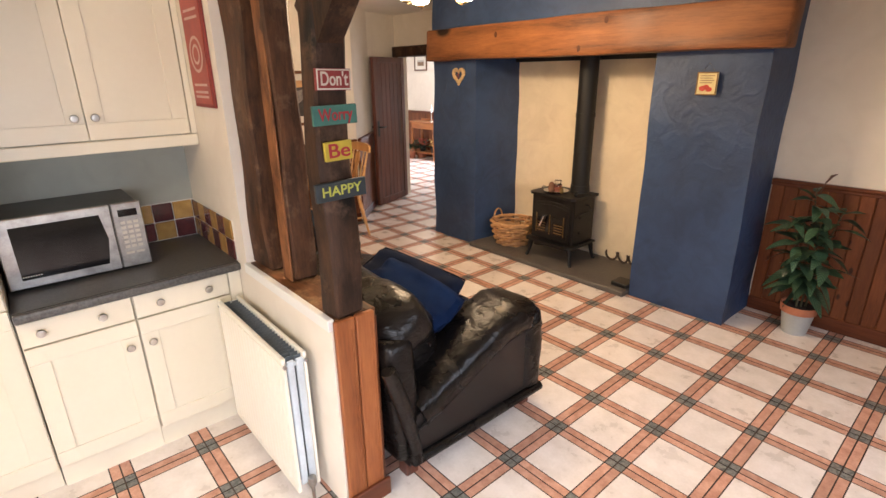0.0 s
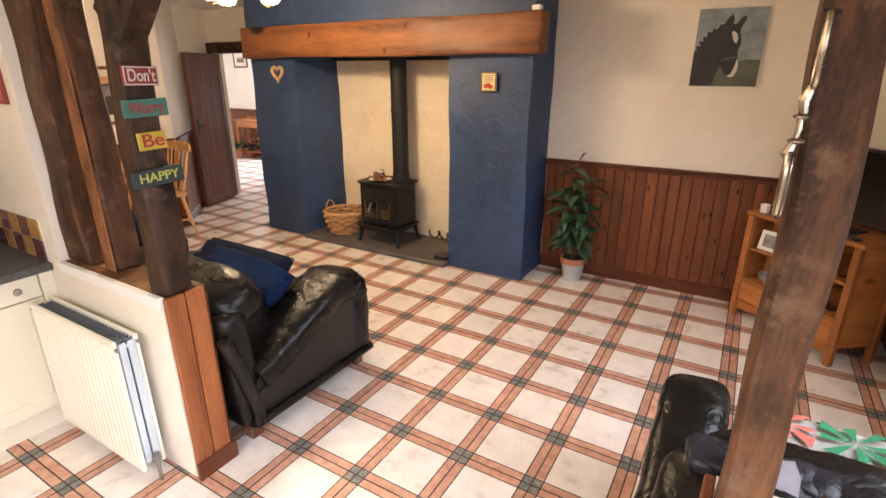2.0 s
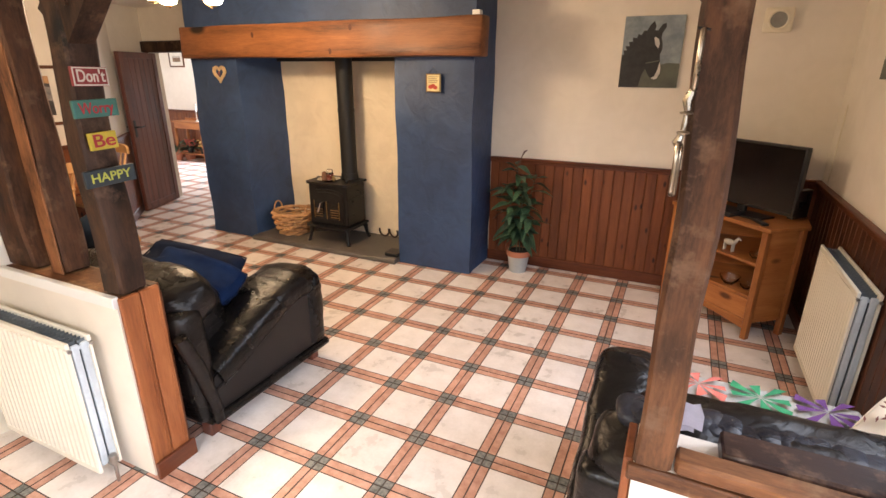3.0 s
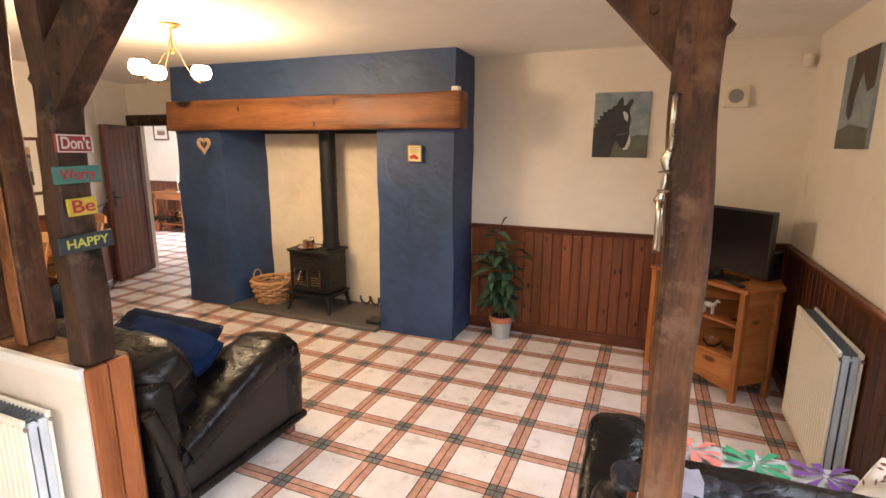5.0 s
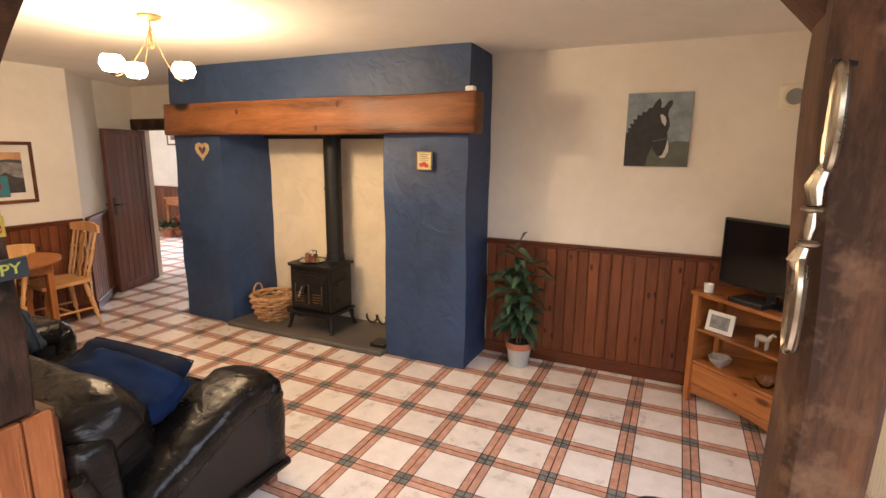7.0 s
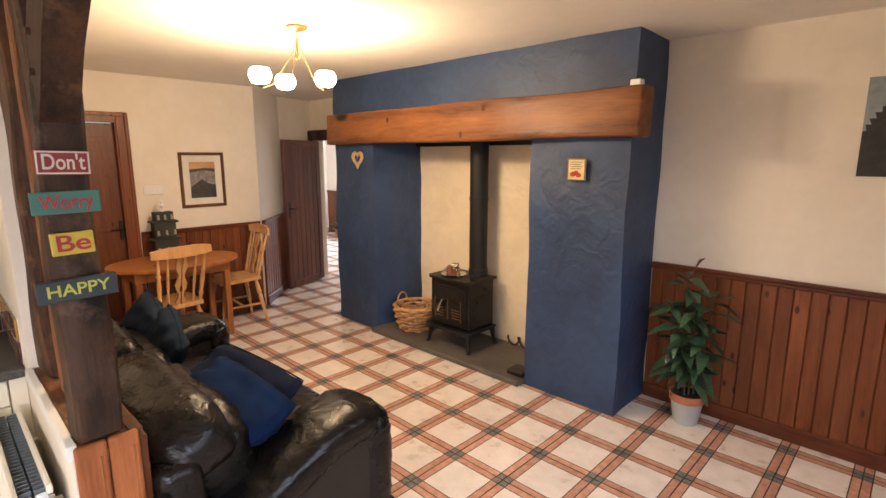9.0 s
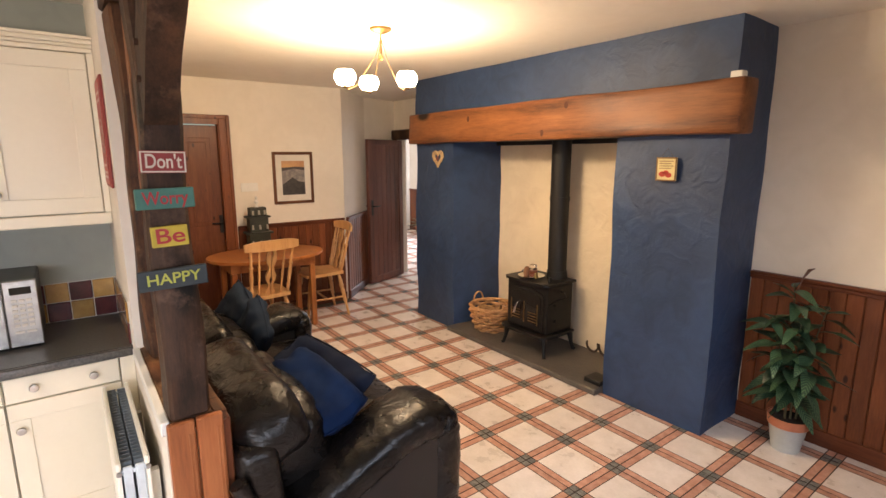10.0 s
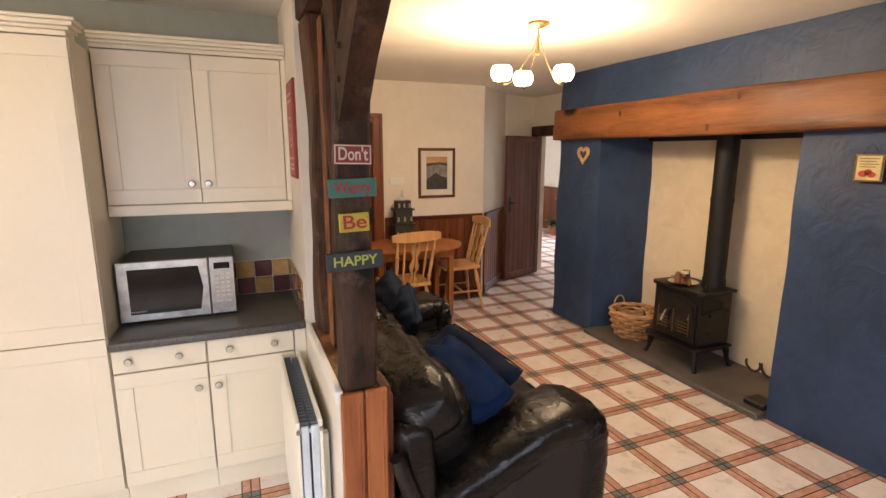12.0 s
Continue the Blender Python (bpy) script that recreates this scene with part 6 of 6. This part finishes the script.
framed("far_picture", "small brown framed landscape picture in the bright far room", 0.40, 0.30, pose(-8.36, FY1, 1.74), PICFRAME, 0.025, 0.07, [
    ("landscape", rect, plain("printed_brown_moor", (0.30, 0.20, 0.12), (0.12, 0.06, 0.04), 0.6, 14, 60, 0.0)), ("pale_sky", [(0, 0.7), (1, 0.7), (1, 1), (0, 1)], colour("printed_pale_sky", (0.55, 0.50, 0.45)))])

vent = thing("wall_fan", "cream square wall ventilator with a round grey grille", "ventilator", pose(1.36, YB, 2.03))
bm = B()
box(bm, -0.085, 0.085, -0.035, 0.0, -0.078, 0.078, 0.012, seg=2)
part("case", bm, WHITEUNIT, vent)
bm = B()
tube(bm, [(0.058 * math.cos(k * 0.2618), -0.037, 0.058 * math.sin(k * 0.2618)) for k in range(24)], 0.009, 8, closed=True)
part("ring", bm, WHITEUNIT, vent, smooth=True)
bm = B()
rod(bm, (0, -0.0352, 0), (0, -0.0385, 0), 0.05, None, 24)
part("grille", bm, colour("grey_grille", (0.28, 0.28, 0.26)), vent)
pir = thing("motion_sensor", "small cream motion sensor high on the wall", "sensor", pose(1.775, 4.33, 2.25, 0, 0, -45))
bm = B()
box(bm, -0.03, 0.03, -0.03, 0.012, -0.045, 0.045, 0.010, seg=2)
part("case", bm, WHITEUNIT, pir)
bm = B()
box(bm, -0.02, 0.02, -0.033, -0.0305, -0.02, 0.012, 0.001)
part("lens", bm, PAPER, pir)
sw = thing("light_switch", "white double light switch plate", "light switch", pose(XL, 2.39, 1.37, 0, 0, 90))
bm = B()
box(bm, -0.01, 0.16, -0.010, 0.0, -0.043, 0.043, 0.003)
part("plate", bm, WHITEPAINT, sw)
for x in (0.025, 0.06, 0.10):
    bm = B()
    box(bm, x, x + 0.012, -0.014, -0.0102, -0.012, 0.012, 0.002)
    part("rocker", bm, WHITEPAINT, sw)
cable = thing("aerial_cable", "thin cream cable running up the wall corner", "cable", pose(0, 0, 0))
bm = B()
tube(bm, [(XR - 0.004, 4.20, 0.985), (XR - 0.004, 4.20, 1.2), (XR - 0.004, 4.195, 1.5)], 0.003, 6)
part("cable_run", bm, WHITEUNIT, cable)


# ---- chandelier ----
chand = thing("ceiling_light", "brass ceiling light with curved arms and lit glass shades", "ceiling light", pose(LAMP.x, LAMP.y, CH))
bm = B()
lathe(bm, [(0.0, -0.032), (0.03, -0.03), (0.062, -0.014), (0.065, 0.0), (0.0, 0.0)][::-1], 24)
part("ceiling_rose", bm, DULLBRASS, chand, smooth=True)
bm = B()
rod(bm, (0, 0, -0.03), (0, 0, -0.16), 0.006)
pillow(bm, 0, 0, -0.165, 0.014, 0.014, 0.02, 1, 1, 12)
part("stem", bm, DULLBRASS, chand, smooth=True)
for r, a, z in GLOBES:
    ca, sa, h = math.cos(radians(a)), math.sin(radians(a)), z - CH
    bm = B()
    tube(bm, [(0.004 * ca, 0.004 * sa, -0.06), (0.03 * ca, 0.03 * sa, -0.15), (r * 0.35 * ca, r * 0.35 * sa, -0.22), (r * 0.7 * ca, r * 0.7 * sa, h - 0.035), (r * 0.93 * ca, r * 0.93 * sa, h - 0.058), (r * ca, r * sa, h - 0.05)], 0.0026, 8)
    lathe(bm, [(0.0, -0.052), (0.015, -0.05), (0.02, -0.04), (0.0, -0.04)], 14, (r * ca, r * sa, h))
    arm = part("arm", bm, DULLBRASS, chand, smooth=True)
    bm = B()
    lathe(bm, [(0.015, -0.039), (0.046, -0.030), (0.062, 0.0), (0.058, 0.030), (0.046, 0.048), (0.040, 0.048), (0.054, 0.0), (0.034, -0.022), (0.012, -0.034)], 20, (r * ca, r * sa, h))
    shade = part("shade", bm, WARMGLASS, arm, "glowing frosted glass shade", smooth=True)
    shade.visible_shadow = False


# ---- dining table and chairs ----
table = thing("dining_table", "honey pine oval drop-leaf dining table beside the boarded wall", "dining table", pose(-4.23, 2.46, 0))
bm = B()
ell = lambda a, b, n=44: [(a * math.cos(2 * math.pi * k / n), b * math.sin(2 * math.pi * k / n)) for k in range(n)]
slab(bm, ell(0.40, 0.55), 0.728, 0.752)
slab(bm, ell(0.39, 0.54), 0.722, 0.7275)
part("tabletop", bm, HONEY, table)
bm = B()
box(bm, -0.22, 0.22, -0.40, 0.40, 0.63, 0.7215, 0.003)
part("apron", bm, HONEY, table)
for x in (-0.2, 0.2):
    for y in (-0.37, 0.37):
        bm = B()
        box(bm, x - 0.025, x + 0.025, y - 0.025, y + 0.025, 0.0, 0.629, 0.004)
        part("leg", bm, HONEYZ, table)


def chair(m):
    """The back at -y, the seat towards +y."""
    base = thing("dining_chair", "pale pine farmhouse chair with turned spindles and a carved splat", "dining chair", m, "chairs at the dining table")
    bm = B()
    slab(bm, [(-0.17, -0.18), (0.17, -0.18), (0.21, 0.10), (0.20, 0.20), (-0.20, 0.20), (-0.21, 0.10)], 0.425, 0.455)
    part("seat", bm, CHAIRWOOD, base)
    for sx in (-1, 1):
        for sy in (-1, 1):
            bm = B()
            p, q = Vector((0.135 * sx, 0.14 * sy, 0.425)), Vector((0.20 * sx, 0.21 * sy, 0.0))
            prof = [(0.0, 0.012), (0.15, 0.019), (0.3, 0.022), (0.34, 0.014), (0.37, 0.020), (0.6, 0.017), (0.64, 0.021), (0.68, 0.013), (1.0, 0.012)]
            tube(bm, [p.lerp(q, t) for t, _ in prof], [r for _, r in prof], 10)
            part("leg", bm, CHAIRWOOD, base, smooth=True)
    bm = B()
    for sx in (-1, 1):
        rod(bm, (0.168 * sx, -0.175, 0.19), (0.168 * sx, 0.175, 0.19), 0.010, None, 8)
    rod(bm, (-0.168, 0.0, 0.19), (0.168, 0.0, 0.19), 0.011, None, 8)
    part("stretcher", bm, CHAIRWOOD, base, smooth=True)
    for x in (-0.165, -0.10, 0.10, 0.165):
        bm = B()
        big = abs(x) > 0.15
        p, q = Vector((x * 0.93, -0.16, 0.455)), Vector((x * 1.06, -0.255, 0.85))
        prof = [(0, 0.010), (0.12, 0.012), (0.16, 0.016), (0.2, 0.010), (0.45, 0.014), (0.6, 0.010), (0.64, 0.015), (0.68, 0.009), (1, 0.009)]
        tube(bm, [p.lerp(q, t) for t, _ in prof], [r * (1.25 if big else 0.85) for _, r in prof], 8)
        part("spindle", bm, CHAIRWOOD, base, smooth=True)
    half = [(0.022, 0.0), (0.040, 0.02), (0.022, 0.06), (0.016, 0.09), (0.038, 0.13), (0.045, 0.17), (0.028, 0.21), (0.020, 0.25), (0.042, 0.30), (0.040, 0.36), (0.030, 0.395)]
    bm = B()
    tilt = pose(0, -0.155, 0.455, 13.5) @ FRONT
    for s in (-1, 1):
        inner = [(0.004, y) if k % 5 != 4 else (0.014, y) for k, (_, y) in enumerate(half)]
        slab(bm, [(s * x, y) for x, y in half] + [(s * x, y) for x, y in inner[::-1]], -0.008, 0.008, m=tilt)
    part("splat", bm, CHAIRWOOD, base)
    bm = B()
    n = 12
    rows = []
    for k in range(n + 1):
        u = 2 * k / n - 1
        x, y = 0.225 * u, -0.255 - 0.035 * (1 - u * u)
        top = 0.925 - 0.022 * abs(u) ** 3
        rows.append([bm.verts.new((x, y + d, z)) for d, z in ((0.011, 0.84 + 0.006 * u * u), (0.011, top), (-0.011, top), (-0.011, 0.84 + 0.006 * u * u))])
    for a, b in zip(rows, rows[1:]):
        for k in range(4):
            bm.faces.new((a[k], a[(k + 1) % 4], b[(k + 1) % 4], b[k]))
    bm.faces.new(rows[0])
    bm.faces.new(rows[-1][::-1])
    part("top_rail", bm, CHAIRWOOD, base, smooth=True)
    return base


first = chair(pose(-3.84, 2.27, 0, 0, 0, 97) @ Matrix.Scale(1.07, 4))
copy_thing(first, pose(-4.33, 3.04, 0, 0, 0, 176))

tower = thing("lantern_tower", "dark green tiered tower ornament with tiny lanterns on the table", "ornament", pose(-4.50, 2.47, 0.753) @ Matrix.Scale(1.6, 4))
GREENDK = colour("dark_green_ornament", (0.035, 0.038, 0.026), 0.6, (0.02, 0.022, 0.016))
for k, (w, z0, z1) in enumerate(((0.085, 0.0, 0.012), (0.065, 0.0125, 0.10), (0.082, 0.1005, 0.112), (0.058, 0.1125, 0.20), (0.072, 0.2005, 0.212), (0.05, 0.2125, 0.265))):
    bm = B()
    box(bm, -w * 0.6, w * 0.6, -w, w, z0, z1, 0.002)
    part("tier", bm, GREENDK, tower)
bm = B()
for z, w in ((0.045, 0.085), (0.145, 0.074), (0.235, 0.06)):
    for y in (-0.6, 0.0, 0.6):
        rod(bm, (w * 0.6 + 0.004, y * w, z - 0.014), (w * 0.6 + 0.004, y * w, z + 0.014), 0.008, 0.006, 8)
part("lanterns", bm, colour("pale_tin", (0.35, 0.33, 0.28), 0.4), tower, kind="stuff")
bm = B()
lathe(bm, [(0.0, 0.2655), (0.012, 0.266), (0.005, 0.28), (0.014, 0.30), (0.006, 0.312), (0.009, 0.325), (0.0, 0.34)], 12)
part("finial", bm, WHITEPAINT, tower, smooth=True)

# ---- far room ----
ft = thing("side_table", "orange pine side table with turned legs and a low shelf", "side table", pose(-7.72, 7.08, 0))
bm = B()
box(bm, -0.40, 0.40, -0.17, 0.17, 0.735, 0.76, 0.005)
part("tabletop", bm, HONEY, ft)
bm = B()
box(bm, -0.36, 0.36, -0.14, 0.15, 0.62, 0.7345, 0.003)
part("drawer_case", bm, HONEY, ft)
bm = B()
box(bm, -0.36, 0.36, -0.14, 0.14, 0.13, 0.15, 0.003)
part("low_shelf", bm, HONEY, ft)
for x in (-0.35, 0.35):
    for y in (-0.13, 0.13):
        bm = B()
        lathe(bm, [(0.02, 0.0), (0.026, 0.1), (0.03, 0.16), (0.02, 0.19), (0.028, 0.3), (0.031, 0.5), (0.02, 0.53), (0.03, 0.62)], 12, (x, y, 0))
        part("leg", bm, HONEYZ, ft, smooth=True)
bm = B()
box(bm, -0.40, 0.40, 0.155, 0.17, 0.7605, 0.80, 0.003)
part("back_rail", bm, HONEY, ft)
cs = thing("candlestick", "slim silver candlestick on the side table", "candlestick", pose(-7.55, 7.05, 0.76))
bm = B()
lathe(bm, [(0.0, 0.0), (0.045, 0.0), (0.035, 0.015), (0.010, 0.03), (0.014, 0.10), (0.008, 0.16), (0.02, 0.2), (0.014, 0.215), (0.011, 0.22), (0.011, 0.33), (0.0, 0.335)], 16)
part("stick", bm, CHROME, cs, smooth=True)
for x, z, lab in ((-7.86, 0.151, "red flowering pot plant on the low shelf"), (-7.50, 0.151, "small basket of dried flowers on the low shelf")):
    o = thing("flower_pot", lab, "flower pot", pose(x, 7.05, z))
    bm = B()
    lathe(bm, [(0.0, 0.0), (0.05, 0.0), (0.07, 0.1), (0.0, 0.1)], 16)
    part("pot", bm, IRON, o, smooth=True)
    bm = B()
    for k in range(30):
        a, r, h = rng.uniform(0, 6.28), rng.uniform(0, 0.10), rng.uniform(0.12, 0.26)
        pillow(bm, r * math.cos(a), r * math.sin(a), h, 0.018, 0.018, 0.014, 1, 1, 8)
    part("flowers", bm, colour("dull_red_flowers" if x < -7.6 else "straw_flowers", (0.35, 0.07, 0.04) if x < -7.6 else (0.45, 0.28, 0.08)), o, kind="stuff", smooth=True)
long_leaf = leaf_mesh(0.30, 0.028, 0.7)
for x, y, n in ((-8.12, 6.93, 34), (-7.98, 7.12, 22)):
    o = thing("potted_plant", "bushy green plant in a terracotta pot on the far floor", "plant", pose(x, y, 0))
    bm = B()
    lathe(bm, [(0.0, 0.0), (0.09, 0.0), (0.12, 0.16), (0.13, 0.161), (0.13, 0.20), (0.115, 0.20), (0.11, 0.18), (0.0, 0.18)], 20)
    part("pot", bm, POTRIM, o, "terracotta pot", smooth=True)
    for k in range(n):
        share("leaf", long_leaf, o, pose(0, 0, 0.18, rng.uniform(-20, 20), -rng.uniform(20, 80), k * 137.5))


# ---- window frames in the openings ----
def window_frame(name, x0, x1, y0, y1, z0, z1, along):
    base = thing(name, "white painted window frame with clear panes", "window", kind="structure")
    w = 0.05
    if along == "y":
        rails = [(x0, x1, y0, y1, z0, z0 + w), (x0, x1, y0, y1, z1 - w, z1), (x0, x1, y0, y0 + w, z0 + w, z1 - w), (x0, x1, y1 - w, y1, z0 + w, z1 - w), (x0, x1, (y0 + y1 - w) / 2, (y0 + y1 + w) / 2, z0 + w, z1 - w)]
        pane = ((x0 + x1) / 2 - 0.003, (x0 + x1) / 2 + 0.003, y0 + w, y1 - w, z0 + w, z1 - w)
    else:
        rails = [(x0, x1, y0, y1, z0, z0 + w), (x0, x1, y0, y1, z1 - w, z1), (x0, x0 + w, y0, y1, z0 + w, z1 - w), (x1 - w, x1, y0, y1, z0 + w, z1 - w), ((x0 + x1 - w) / 2, (x0 + x1 + w) / 2, y0, y1, z0 + w, z1 - w)]
        pane = (x0 + w, x1 - w, (y0 + y1) / 2 - 0.003, (y0 + y1) / 2 + 0.003, z0 + w, z1 - w)
    for r in rails:
        bm = B()
        box(bm, *r, 0.004)
        part("frame_rail", bm, WHITEPAINT, base)
    bm = B()
    box(bm, *pane)
    part("pane", bm, GLASS, base).visible_shadow = False


window_frame("window_kitchen", KXR + 0.08, KXR + 0.14, -1.65, 0.55, 0.92, 2.1, "y")
window_frame("window_living", XR + 0.08, XR + 0.14, 1.30, 2.68, 0.98, 2.1, "y")
window_frame("window_far", -6.95, -5.9, FY1 + 0.08, FY1 + 0.14, 0.75, 2.25, "x")
bm = B()
box(bm, -40, 40, -40, 40, -0.4, -0.2)
part("ground", bm, plain("outside_grass", (0.06, 0.09, 0.03), (0.04, 0.06, 0.025), 0.9, 1, 9, 0.3), None, "rough grass outside the house", category="ground", kind="structure")


# ---- floor tiles ----
PITCH, TX, TY = 0.343, -0.765, 3.205


def tile_mesh():
    """A printed tile: cream middle, terracotta borders, grey corners, with dark lines between."""
    bm = B()
    h, a, b, line = PITCH / 2, 0.003, 0.040, 0.0055
    cut = [-h + a, -h + b, -h + b + line, h - b - line, h - b, h - a]
    kinds = [[2, 3, 1, 3, 2], [3, 3, 3, 3, 3], [1, 3, 0, 3, 1], [3, 3, 3, 3, 3], [2, 3, 1, 3, 2]]
    top = [[bm.verts.new((x, y, 0)) for x in cut] for y in cut]
    for j in range(5):
        for i in range(5):
            bm.faces.new((top[j][i], top[j][i + 1], top[j + 1][i + 1], top[j + 1][i])).material_index = kinds[j][i]
    ring = [top[0][i] for i in range(5)] + [top[j][5] for j in range(5)] + [top[5][i] for i in range(5, 0, -1)] + [top[j][0] for j in range(5, 0, -1)]
    low = [bm.verts.new((v.co.x * 1.004, v.co.y * 1.004, -0.006)) for v in ring]
    for k in range(len(ring)):
        n = (k + 1) % len(ring)
        bm.faces.new((ring[n], ring[k], low[k], low[n])).material_index = 3
    return bm


def in_room(x, y):
    if x > XR or x < XL and y < 3.4 or y > FY1:
        return False
    if y < KY:
        return KX < x < XR and y > KYS
    if y > 4.86:
        return FX0 < x < -3.0
    if y > 4.55:
        return -5.7 < x < -3.7
    if y > 3.95 and -3.7 < x < -0.64:
        return False
    return x - XL + (y - 3.52) > -0.1 or y < 3.6 or x > -5.5 and y - 3.4 > -(x - XL) - 0.05


floor = thing("floor", "cream floor tiles bordered by terracotta bands with grey corners, slightly glossy", "floor", kind="structure")
bm = B()
box(bm, FX0, KXR + 0.2, KYS, FY1 + 0.05, -0.1, -0.0035)
part("floor_bed", bm, GROUT, floor)
me = bpy.data.meshes.new("tile")
bm = tile_mesh()
bm.to_mesh(me)
for one in (CREAMTILE, TERRA, GREYTILE, DARKLINE):
    me.materials.append(one)
near, far = [], []
for i in range(-27, 9):
    for j in range(-18, 13):
        x, y = TX + PITCH * (i + 0.5), TY + PITCH * (j + 0.5)
        if in_room(x, y):
            (near if -4.3 < x < 1.9 and 0.5 < y < 4.6 else far).append((x, y))
near.sort(key=lambda p: (p[0] + 0.6) ** 2 + (p[1] - 2.2) ** 2)
far += near[298:]
for x, y in near[:298]:
    k = random.choice((0, 90, 180, 270))
    share("tile", me, floor, pose(x, y, random.uniform(-0.0004, 0.0004), 0, 0, k))
rest = B()
for x, y in far:
    before = len(rest.verts)
    rest.from_mesh(me)
    rest.verts.ensure_lookup_table()
    for v in rest.verts[before:]:
        v.co += Vector((x, y, 0))
ob = part("far_tiles", rest, [CREAMTILE, TERRA, GREYTILE, DARKLINE], floor, "cream and terracotta tiles further off", kind="stuff")
bm.free()
